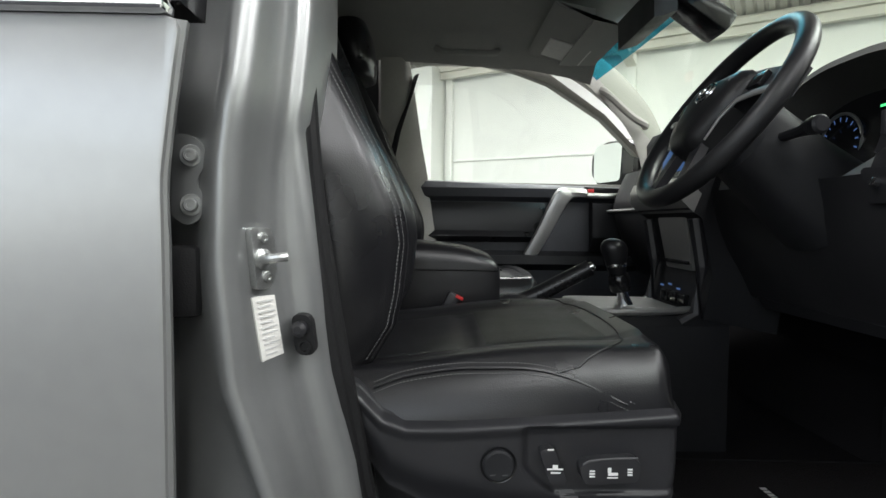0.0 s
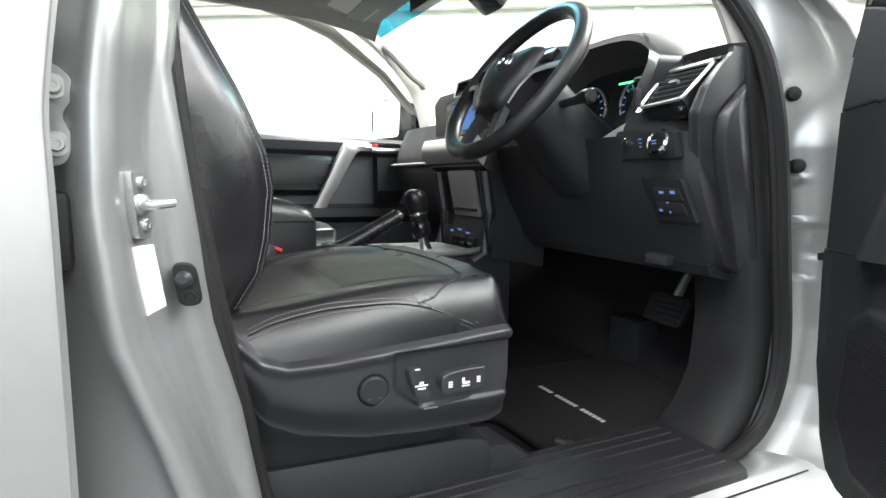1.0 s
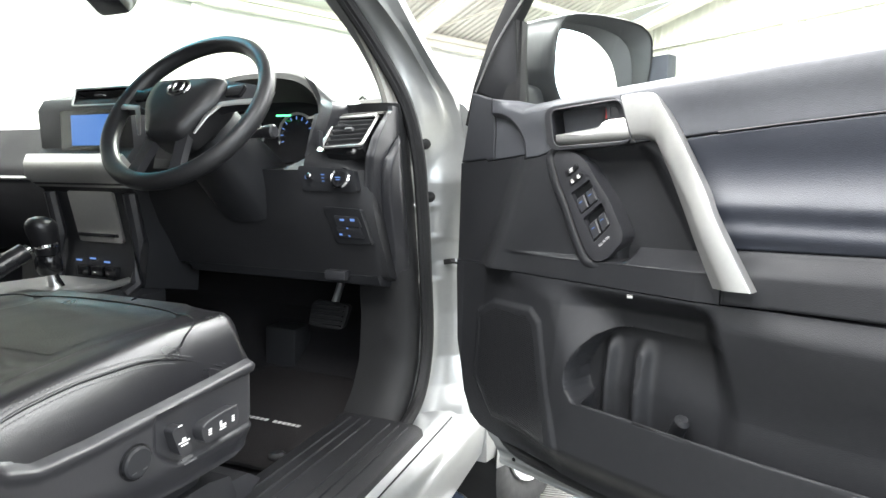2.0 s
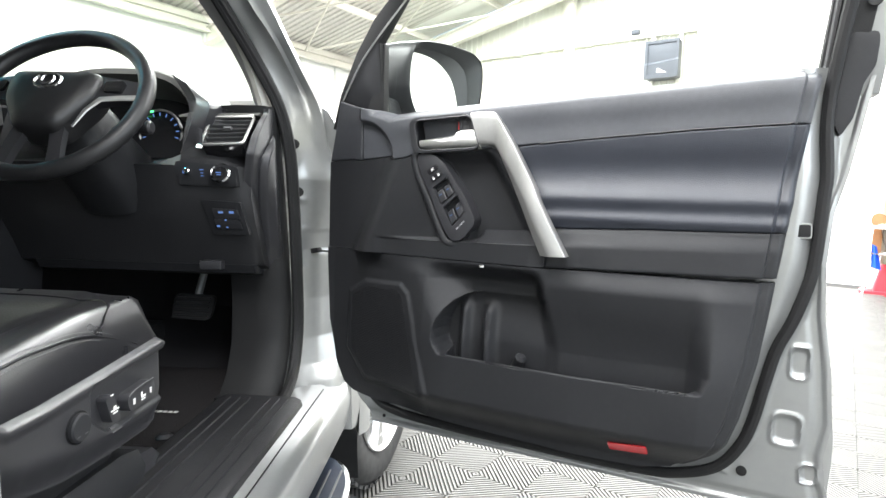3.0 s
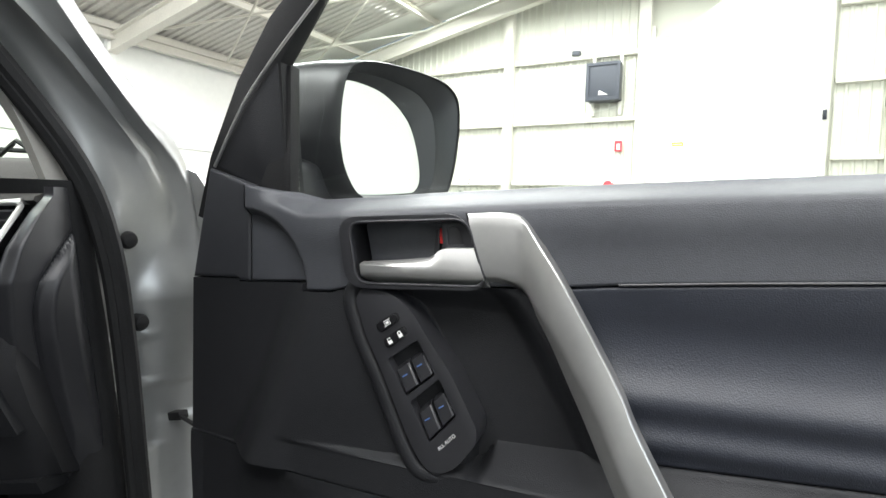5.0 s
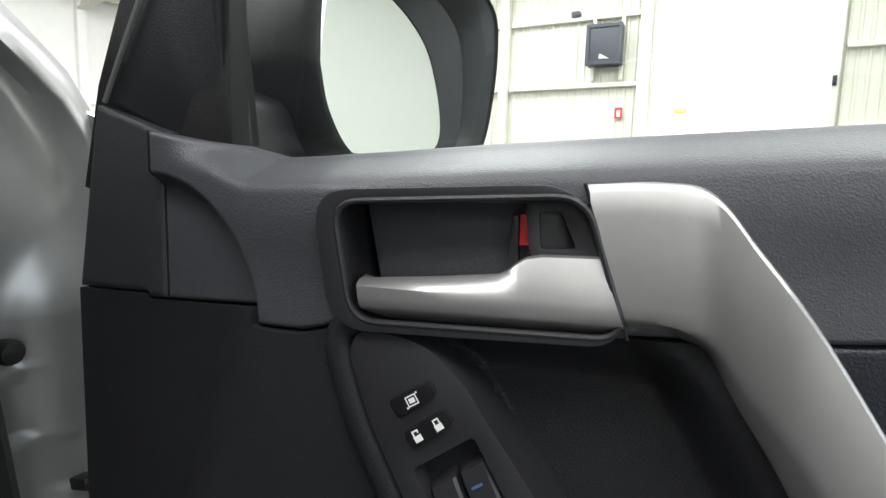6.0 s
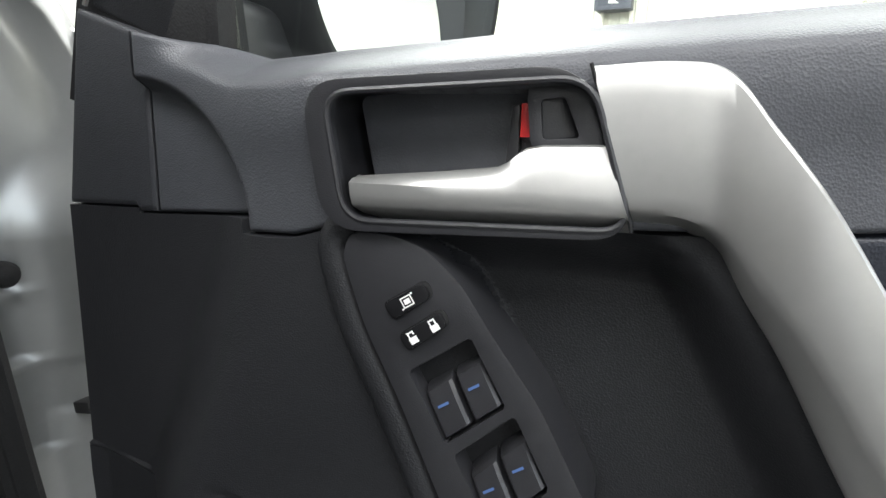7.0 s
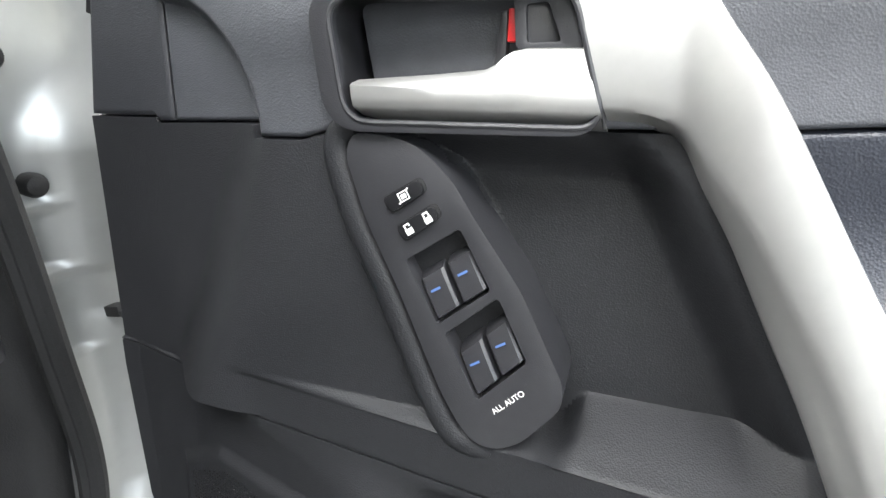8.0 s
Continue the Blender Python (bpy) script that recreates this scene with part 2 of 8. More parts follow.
def plate(outer, holes, place, front, back, bev=0.0):
    """A sheet with openings: 2D loops laid out by place(a, b, depth), from depth back to depth front."""
    bm = bmesh.new()
    loops = []
    for depth in (front, back):
        edges = []
        for loop in (outer, *holes):
            vs = [bm.verts.new(place(a, b, depth)) for a, b in loop]
            edges += [bm.edges.new((vs[i], vs[(i + 1) % len(vs)])) for i in range(len(vs))]
            loops.append(vs)
        bmesh.ops.triangle_fill(bm, use_beauty=True, use_dissolve=False, edges=edges)
    k = len(loops) // 2
    for f, b in zip(loops[:k], loops[k:]):
        for i in range(len(f)):
            j = (i + 1) % len(f)
            bm.faces.new((f[i], f[j], b[j], b[i]))
    bmesh.ops.recalc_face_normals(bm, faces=bm.faces)
    if bev:
        rim = {v for vs in loops[:k] for v in vs}
        es = [e for e in bm.edges if e.verts[0] in rim and e.verts[1] in rim and e.calc_face_angle(0) > radians(40)]
        bmesh.ops.bevel(bm, geom=es, offset=bev, segments=2, profile=0.6, affect="EDGES", clamp_overlap=True)
    return bm


def rounded(poly, r, n=5):
    """A polygon with its corners rounded by about r."""
    out, k = [], len(poly)
    for i in range(k):
        a, b, c = (np.array(poly[(i + j) % k], float) for j in (-1, 0, 1))
        la, lc = np.linalg.norm(a - b), np.linalg.norm(c - b)
        d = min(r, la * 0.45, lc * 0.45)
        p, q = b + (a - b) / la * d, b + (c - b) / lc * d
        for j in range(n):
            t = j / (n - 1)
            out.append(tuple((1 - t) ** 2 * p + 2 * t * (1 - t) * b + t * t * q))
    return out


def sheet(fn, nu, nv, turn=0.0, back=None):
    """A relief: a grid of fn(u, v), with its border turned back by the vector back."""
    bm = bmesh.new()
    g = [[bm.verts.new(fn(i / nu, j / nv)) for j in range(nv + 1)] for i in range(nu + 1)]
    for i in range(nu):
        for j in range(nv):
            bm.faces.new((g[i][j], g[i + 1][j], g[i + 1][j + 1], g[i][j + 1]))
    if back is not None:
        rim = [g[i][0] for i in range(nu)] + [g[nu][j] for j in range(nv)] + [g[i][nv] for i in range(nu, 0, -1)] + [g[0][j] for j in range(nv, 0, -1)]
        low = [bm.verts.new(v.co + Vector(back)) for v in rim]
        k = len(rim)
        for i in range(k):
            j = (i + 1) % k
            bm.faces.new((rim[j], rim[i], low[i], low[j]))
    bmesh.ops.recalc_face_normals(bm, faces=bm.faces)
    return bm


def curve_at(pts, x):
    return float(np.interp(x, [p[0] for p in pts], [p[1] for p in pts]))


def bars(place, rows, mat, parent, name="printed_marks", label=""):
    """Small flat raised marks: rows of (a0, b0, a1, b1) laid out by place(a, b, depth)."""
    bm = bmesh.new()
    for a0, b0, a1, b1 in rows:
        vs = [bm.verts.new(place(a, b, 0)) for a, b in ((a0, b0), (a1, b0), (a1, b1), (a0, b1))]
        bm.faces.new(vs)
    return part(name, bm, mat, parent, label)

# ---- the hall ----
U0, U1, V0, V1, EAVE, RISE, RIDGE = -9.0, 7.1, -4.6, 6.9, 3.22, 0.21, 0.4


def roof_z(v):
    return EAVE + RISE * (V1 - RIDGE - abs(v - RIDGE))


def ribbed(a0, a1, top, place, pitch=0.10, deep=0.018, low=0.0):
    """Profiled cladding: vertical trapezoid ribs from low to top(a)."""
    bm = bmesh.new()
    xs = []
    a = a0
    while a < a1:
        xs += [(a, 0), (a + pitch * 0.55, 0), (a + pitch * 0.68, deep), (a + pitch * 0.87, deep)]
        a += pitch
    xs = [(min(x, a1), d) for x, d in xs] + [(a1, 0)]
    rows = [(bm.verts.new(place(x, low if not callable(low) else low(x), d)), bm.verts.new(place(x, top(x), d))) for x, d in xs]
    for (p, q), (r, s) in zip(rows, rows[1:]):
        if (p.co - r.co).length > 1e-5:
            bm.faces.new((p, r, s, q))
    return bm


def structure(ob, label, category):
    return tagged(ob, label, category, kind="structure")


# end wall with the tall doorway
DOOR_A, DOOR_B, DOOR_TOP = -0.42, 1.34, 3.45
end_place = lambda v, z, d: shell(U1 - d, v, z)
outer = [(V0, 0), (DOOR_A, 0), (DOOR_A, 3.8), (0.35, 3.83), (1.08, 3.36), (DOOR_B, 3.34), (DOOR_B, 0), (V1, 0), (V1, EAVE), (RIDGE, roof_z(RIDGE)), (V0, roof_z(V0))]
wall_end = structure(part("wall_end", plate(outer, [], lambda v, z, d: shell(U1 + 0.02 + d, v, z), 0.0, 0.12), M_WALL), "white painted steel-clad gable wall of the workshop", "wall")
for a, b in ((DOOR_B + 0.1, V1), (V0, DOOR_A - 0.1)):
    part("cladding", ribbed(a, b, lambda v: roof_z(v) - 0.02, end_place), M_WALL, wall_end, "white ribbed sheet cladding")
for v, w in ((5.04, 0.07), (3.12, 0.11), (DOOR_B + 0.05, 0.13), (DOOR_A - 0.62, 0.13), (-3.2, 0.11)):
    part("post", box(-w / 2, w / 2, -w / 2, w / 2, 0, roof_z(v) - 0.06, 0.006, Matrix.Translation(shell(U1 - 0.1, v, 0)) @ pose(0, 0, 0, 0, 0, -33.7) @ BIG), M_STEEL, wall_end)
for z in (0.85, 1.60, 2.39, 3.18):
    for a, b in ((DOOR_B + 0.12, 3.05), (3.19, 5.0), (5.08, V1), (-3.14, DOOR_A - 0.69), (DOOR_A - 0.55, DOOR_A - 0.1), (V0, -3.26)):
        if z < 3.3 or b < 3.1:
            part("girt", box(-0.035, 0.035, a - (a + b) / 2, b - (a + b) / 2, -0.025, 0.025, 0.004, Matrix.Translation(shell(U1 - 0.055, (a + b) / 2, z + (0.27 if b < 0 else 0))) @ pose(0, 0, 0, 0, 0, -33.7) @ BIG), M_STEEL, wall_end)
part("door_jamb", box(-0.05, 0.05, -0.03, 0.03, 0, 3.45, 0.004, Matrix.Translation(shell(U1 - 0.05, DOOR_B - 0.03, 0)) @ pose(0, 0, 0, 0, 0, -33.7) @ BIG), M_STEEL, wall_end)
part("door_jamb", box(-0.05, 0.05, -0.03, 0.03, 0, 3.85, 0.004, Matrix.Translation(shell(U1 - 0.05, DOOR_A - 0.03, 0)) @ pose(0, 0, 0, 0, 0, -33.7) @ BIG), M_STEEL, wall_end)

# long wall beyond the car
wall_long = structure(part("wall_long", plate([(U0, 0), (U1, 0), (U1, EAVE), (U0, EAVE)], [], lambda u, z, d: shell(u, V1 + d, z), 0.0, 0.15), M_WALL_SMOOTH), "smooth white painted long wall of the workshop", "wall")
for u in (-6.4, -4.35, -1.8, 1.2, 3.85, 6.2):
    part("wall_post", box(-0.05, 0.05, -0.03, 0.03, 0, EAVE - 0.1, 0.005, Matrix.Translation(shell(u, V1 - 0.03, 0)) @ pose(0, 0, 0, 0, 0, -33.7) @ BIG), M_WALL_SMOOTH, wall_long)
part("rail", box(U0, U1, -0.012, 0.012, -0.015, 0.015, 0.002, Matrix.Translation(shell(0, V1 - 0.012, 1.97)) @ pose(0, 0, 0, 0, 0, -33.7) @ BIG), M_WALL_SMOOTH, wall_long)
# box return on the long wall
part("wall_return", box(-2.6, 0, -0.35, 0, 0, EAVE + 0.05, 0.004, Matrix.Translation(shell(-4.45, V1 - 0.002, 0)) @ pose(0, 0, 0, 0, 0, -33.7) @ BIG), M_WALL_SMOOTH, wall_long)

# closing walls behind
wall_back = structure(part("wall_back", plate([(V0, 0), (V1, 0), (V1, EAVE), (RIDGE, roof_z(RIDGE)), (V0, roof_z(V0))], [], lambda v, z, d: shell(U0 - d, v, z), 0.0, 0.15), M_WALL_SMOOTH), "plain white back wall of the workshop", "wall")
wall_doors = structure(part("wall_doors", plate([(U0, 0), (-4.0, 0), (-4.0, 3.05), (3.0, 3.05), (3.0, 0), (U1, 0), (U1, roof_z(V0)), (U0, roof_z(V0))], [], lambda u, z, d: shell(u, V0 - d, z), 0.0, 0.15), M_WALL_SMOOTH), "white workshop wall with a wide open doorway", "wall")

# roof: profiled sheets on purlins and rafters
SKY_U = [(-6.5, -5.5), (-2.1, -1.1), (1.9, 2.9), (6.35, 6.95)]
roof_bm = bmesh.new()
for side in (1, -1):
    lo = V1 if side > 0 else V0
    u = U0
    prev = None
    while u < U1 + 0.001:
        for du, dz in ((0, 0), (0.055, 0), (0.068, 0.022), (0.087, 0.022)):
            x = u + du
            a = roof_bm.verts.new(shell(x, RIDGE, roof_z(RIDGE) + 0.06 + dz))
            b = roof_bm.verts.new(shell(x, lo, roof_z(lo) + 0.06 + dz))
            if prev and not any(s < x - 0.02 and x - 0.05 < e for s, e in SKY_U):
                roof_bm.faces.new((prev[0], a, b, prev[1]))
            prev = (a, b)
        u += 0.1
ceiling = structure(part("ceiling", roof_bm, M_ROOF), "unlined grey ribbed metal roof with exposed purlins", "roof")
for side in (1, -1):
    lo = V1 if side > 0 else V0
    for s, e in SKY_U:
        bm = skin([[shell(s, RIDGE, roof_z(RIDGE) + 0.07), shell(e, RIDGE, roof_z(RIDGE) + 0.07)], [shell(s, lo, roof_z(lo) + 0.07), shell(e, lo, roof_z(lo) + 0.07)]], closed=False)
        bmesh.ops.solidify(bm, geom=bm.faces, thickness=0.004)
        structure(part("skylight", bm, M_SKYLIGHT), "translucent white roof sheet", "skylight")


def beam(name, a, b, w, h, mat, label="", group=""):
    """A straight steel member between two points, with flanges."""
    a, b = Vector(a), Vector(b)
    q = (b - a).to_track_quat("X", "Z").to_matrix().to_4x4()
    m = Matrix.Translation(a) @ q
    n = (b - a).length
    t = min(w, h) * 0.16
    prof = [(-w / 2, -h / 2), (w / 2, -h / 2), (w / 2, -h / 2 + t), (t / 2, -h / 2 + t), (t / 2, h / 2 - t), (w / 2, h / 2 - t), (w / 2, h / 2), (-w / 2, h / 2), (-w / 2, h / 2 - t), (-t / 2, h / 2 - t), (-t / 2, -h / 2 + t), (-w / 2, -h / 2 + t)]
    bm = skin([[m @ Vector((x, y, z)) for y, z in prof] for x in (0, n)])
    ob = part(name, bm, mat)
    return tagged(ob, label, "beam", group, "structure")


for u in (-6.4, -1.8, 3.85, 6.75):
    for lo in (V1 - 0.05, V0 + 0.05):
        beam("rafter", shell(u, RIDGE, roof_z(RIDGE) - 0.17), shell(u, lo, roof_z(lo) - 0.17), 0.13, 0.24, M_STEEL, "cream painted steel portal rafter", "rafters")
for k in range(5):
    for lo in (V1, V0):
        v = lo + (RIDGE - lo) * (k + 0.12) / 5
        beam("purlin", shell(U0, v, roof_z(v) + 0.005), shell(U1, v, roof_z(v) + 0.005), 0.06, 0.10, M_STEEL, "cream painted steel roof purlin", "purlins")
beam("eave_beam", shell(U0, V1 - 0.12, EAVE - 0.02), shell(U1, V1 - 0.12, EAVE - 0.02), 0.10, 0.20, M_STEEL, "cream painted steel eave beam on the long wall")
for u in (3.95, 5.35):
    for a, b in (((0, 6.6), (1.35, 4.2)), ((0, 4.2), (1.35, 6.6))):
        p, q = (shell(u + d, v, roof_z(v) - 0.10) for d, v in (a, b))
        tagged(part("roof_brace", tube([p, q], 0.018, 6), M_STEEL), "thin cream steel roof cross brace", "brace", "roof braces", "structure")

# the yard outside the open doors: a plain bright distance
yard = bmesh.new()
for s in ([shell(7.7, -3.5, -0.5), shell(7.7, 4.5, -0.5), shell(7.7, 4.5, 6), shell(7.7, -3.5, 6)],):
    yard.faces.new([yard.verts.new(p) for p in s])
structure(part("backdrop", yard, M_OUT), "over-bright daylight outside the open doorway", "outdoors")
g = bmesh.new()
g.faces.new([g.verts.new((x, y, -0.03)) for x, y in ((-300, -300), (300, -300), (300, 300), (-300, 300))])
structure(part("ground", g, M_SUBFLOOR), "dark concrete slab and yard", "ground")

# ---- the car: frame of the open front door ----
DO = Vector((0.6765, 0.442, 0))
DS = Vector((-0.395, -0.919, 0)).normalized()
DN = Vector((DS.y, -DS.x, 0))


def dw(s, z, n):
    """Door place: s along the door from its hinge, z up, n towards the cabin side."""
    return DO + DS * s + DN * n + Vector((0, 0, z))


car = thing("car", (0.6, 1.27, 0), "silver four-wheel-drive wagon with black leather interior and open front door", "car")

# ---- driver's door ----
BELT = [(0.02, 1.297), (0.046, 1.290), (0.11, 1.2705), (0.145, 1.2650), (0.165, 1.263), (0.195, 1.2555), (0.23, 1.2568), (0.276, 1.2597), (0.336, 1.2644), (0.413, 1.269), (0.474, 1.2727), (0.582, 1.2785), (0.77, 1.2875), (0.93, 1.297)]
shell_outer = rounded([(0.0, 1.10), (0.03, 0.72), (0.10, 0.60), (0.25, 0.585), (0.69, 0.580), (1.0, 0.592), (1.005, 0.70), (0.985, 0.85), (0.965, 0.955), (0.972, 1.05), (0.985, 1.14), (1.005, 1.25), (1.01, 1.285), (0.02, 1.235)], 0.03)
door = part("driver_door", plate(shell_outer, [], dw, -0.035, -0.125, 0.008), M_SILVER, car, "silver front door, wide open on its hinges")
def sm(a, b, x):
    t = (x - a) / (b - a)
    t = 0.0 if t < 0 else 1.0 if t > 1 else t
    return t * t * (3 - 2 * t)


# pressed jamb round the rear and lower edge, with a hem and dents
OUT_Z, OUT_S = [0.57, 0.582, 0.634, 0.682, 0.739, 0.821, 0.913, 0.999, 1.079, 1.14, 1.224, 1.30], [1.010, 1.014, 0.999, 0.993, 1.001, 0.993, 0.979, 0.974, 0.978, 0.992, 1.005, 1.016]
SEAL_LINE = [(0.967, 1.40), (0.956, 1.30), (0.952, 1.22), (0.958, 1.139), (0.957, 1.106), (0.955, 1.046), (0.952, 0.996), (0.945, 0.956), (0.930, 0.903), (0.911, 0.854), (0.898, 0.793), (0.886, 0.730), (0.871, 0.684), (0.839, 0.639), (0.784, 0.614), (0.713, 0.604), (0.5, 0.603), (0.3, 0.606), (0.18, 0.618), (0.13, 0.65)]
SEAL_Z, SEAL_S = [p[1] for p in SEAL_LINE[13::-1]], [p[0] for p in SEAL_LINE[13::-1]]
LOW_S, LOW_Z = [p[0] for p in SEAL_LINE[:12:-1]], [p[1] for p in SEAL_LINE[:12:-1]]
DENTS = ((0.947, 0.834, 0.013, 0.024), (0.936, 0.718, 0.019, 0.024), (0.972, 0.648, 0.012, 0.014))


def jamb_n(s, z):
    away = max(s - float(np.interp(z, SEAL_Z, SEAL_S)), float(np.interp(s, LOW_S, LOW_Z)) - z)
    n = -0.004 - 0.012 * sm(-0.035, -0.008, away) - 0.012 * sm(0.004, 0.02, away)
    for cs, cz, rs, rz in DENTS:
        r = (((s - cs) / rs) ** 4 + ((z - cz) / rz) ** 4) ** 0.25
        n += 0.0035 * sm(1.35, 1.12, r) - 0.0085 * sm(1.12, 0.8, r)
    e = min(float(np.interp(z, OUT_Z, OUT_S)) - s, z - 0.570)
    return n - 0.004 * sm(0.034, 0.022, e) + 0.006 * sm(0.014, 0.010, e) - 0.03 * sm(0.0025, 0.0, e)


def jamb_sheet(name, s0, z0, z1, nu, nv):
    def fn(u, v):
        z = z0 + (z1 - z0) * v
        a, b = s0(z), float(np.interp(z, OUT_Z, OUT_S))
        s = a + (b - a) * u
        return dw(s, z, jamb_n(s, z))

    return part(name, sheet(fn, nu, nv), M_JAMB, door, sharp=60)


jamb_sheet("rear_jamb", lambda z: float(np.interp(z, [0.66, 0.70, 0.82, 0.97, 1.14, 1.30], [0.80, 0.825, 0.85, 0.875, 0.895, 0.91])), 0.661, 1.30, 60, 180)
jamb_sheet("bottom_jamb", lambda z: 0.11 + 0.02 * sm(0.62, 0.57, z), 0.570, 0.662, 300, 36)
part("door_seal", tube([dw(s, z, -0.013 + 0.15 * max(0, z - 1.26)) for s, z in spline(SEAL_LINE, 90)], 0.0095, 10, up=DN), M_SEAL, door, "black rubber door seal")
# no hole is cut: a black plate gives the dark of the latch's opening
part("latch_shade", plate(rounded([(0.912, 1.0585), (0.942, 1.0595), (0.943, 1.0405), (0.913, 1.0395)], 0.003, 3), [], dw, -0.0055, -0.02), M_SEAL, door, "black plate standing for the shaded latch opening")
part("latch_frame", tube([dw(a, b, -0.008) for a, b in rounded([(0.911, 1.0600), (0.943, 1.0610), (0.944, 1.0390), (0.912, 1.0380)], 0.003, 3)], 0.0014, 6, closed=True, up=DN), M_ZINC, door)
part("drain_plug", lathe([(0.0085, 0), (0.0085, 0.003), (0.003, 0.004)], dw(0.876, 0.633, jamb_n(0.876, 0.633)), DN, 16), M_SEAL, door, "black rubber plug")
for s in (0.16, 0.44, 0.69, 0.925):
    part("drain_plug", lathe([(0.004, 0), (0.004, 0.0015), (0.002, 0.002)], dw(s, 0.588, jamb_n(s, 0.588)), DN, 10), M_SEAL, door)
part("pillar_cover", plate(rounded([(0.972, 1.350), (1.007, 1.350), (1.009, 1.335), (1.007, 1.300), (0.994, 1.275), (0.985, 1.223), (0.970, 1.195), (0.958, 1.22), (0.962, 1.30)], 0.006, 3), [], dw, -0.014, -0.03, 0.002), M_PLASTIC, door, "black plastic cover at the window frame")
part("frame_hole", lathe([(0.010, 0), (0.009, 0.001), (0.002, 0.001)], dw(0.996, 1.392, -0.004), DN, 18), M_SEAL, door, "round plug in the frame")

RIGHT = [(0.64, 0.79), (0.6512, 0.8087), (0.6712, 0.8313), (0.70, 0.8475), (0.743, 0.8625), (0.835, 0.8826), (0.894, 0.8905), (0.966, 0.899), (1.074, 0.912), (1.181, 0.9245), (1.30, 0.940)]
RIGHT_Z, RIGHT_S = [p[0] for p in RIGHT], [p[1] for p in RIGHT]
BELT_S, BELT_Z = [p[0] for p in BELT], [p[1] for p in BELT]


SEAM = [(0, 1.1575), (0.091, 1.1625), (0.0935, 1.1590), (0.1945, 1.1668), (0.1965, 1.1590), (0.238, 1.1622), (0.262, 1.1695), (0.29, 1.1735), (0.41, 1.1785), (0.46, 1.181), (0.509, 1.1862), (0.5925, 1.193), (0.6865, 1.1996), (0.774, 1.2057), (0.93, 1.213)]
SEAM_S, SEAM_Z = [p[0] for p in SEAM], [p[1] for p in SEAM]
CREASE_Z, CREASE_S = [0.96, 0.979, 1.0465, 1.1213, 1.165], [0.148, 0.158, 0.193, 0.224, 0.241]
POD_Z, POD_S = [1.02, 1.03, 1.048, 1.097, 1.135, 1.156, 1.166, 1.176], [0.386, 0.387, 0.386, 0.359, 0.338, 0.322, 0.304, 0.28]
GRIP_Z, GRIP_S = [1.0, 1.024, 1.069, 1.128, 1.151, 1.169, 1.177, 1.180], [0.530, 0.522, 0.498, 0.465, 0.451, 0.438, 0.425, 0.41]
EDGE_S, EDGE_N = [0.14, 0.177, 0.36, 0.51, 0.60, 0.75, 0.90], [0.022, 0.034, 0.053, 0.068, 0.056, 0.050, 0.044]
BAY_Z, BAY_S = [0.76, 0.78, 0.80, 0.811, 0.83, 0.8517, 0.87, 0.8878, 0.90, 0.905, 0.91], [0.354, 0.347, 0.330, 0.326, 0.326, 0.332, 0.341, 0.355, 0.375, 0.398, 0.45]
LOW_BASE_S, LOW_BASE_N = [0.03, 0.10, 0.20, 0.30, 0.60, 0.80, 0.92], [-0.019, -0.003, 0.028, 0.056, 0.067, 0.060, 0.042]
SPEAKER = [(0.134, 0.900), (0.236, 0.905), (0.257, 0.8895), (0.3135, 0.699), (0.301, 0.684), (0.133, 0.684), (0.078, 0.745), (0.086, 0.872)]


def inset(poly, s, z):
    """Distance outside a convex outline drawn clockwise; negative within."""
    far = -9.0
    for (a, b), (c, d) in zip(poly, poly[1:] + poly[:1]):
        far = max(far, ((c - a) * (z - b) - (d - b) * (s - a)) / math.hypot(c - a, d - b))
    return far


def pocket_deep(s, z):
    """Depth of the map pocket: bottle bay, soft hollow beside it, slab over the tray."""
    bay = sm(-0.002, 0.010, s - float(np.interp(z, BAY_Z, BAY_S))) * sm(0.909, 0.905, z)
    f = float(np.interp(z, [0.80, 0.845, 0.96], [0.335, 0.316, 0.258]))
    hollow = 0.046 * sm(f, f + 0.11, s) * sm(0.964, 0.925, z)
    rib = 0.016 * math.exp(-(((s - 0.372) / 0.009) ** 2)) + 0.022 * math.exp(-(((s - 0.424) / 0.011) ** 2))
    left = max(hollow, (0.064 - rib * sm(0.895, 0.86, z)) * bay)
    edge = float(np.interp(z, [0.78, 0.825, 0.887, 0.95], [0.545, 0.532, 0.519, 0.506]))
    k = sm(edge, edge + 0.034, s)
    slab = 0.056 * sm(0.962, 0.79, z)
    return (left * (1 - k) + slab * k) * sm(0.818 - 0.5 * max(0, 0.81 - z), 0.778, s)


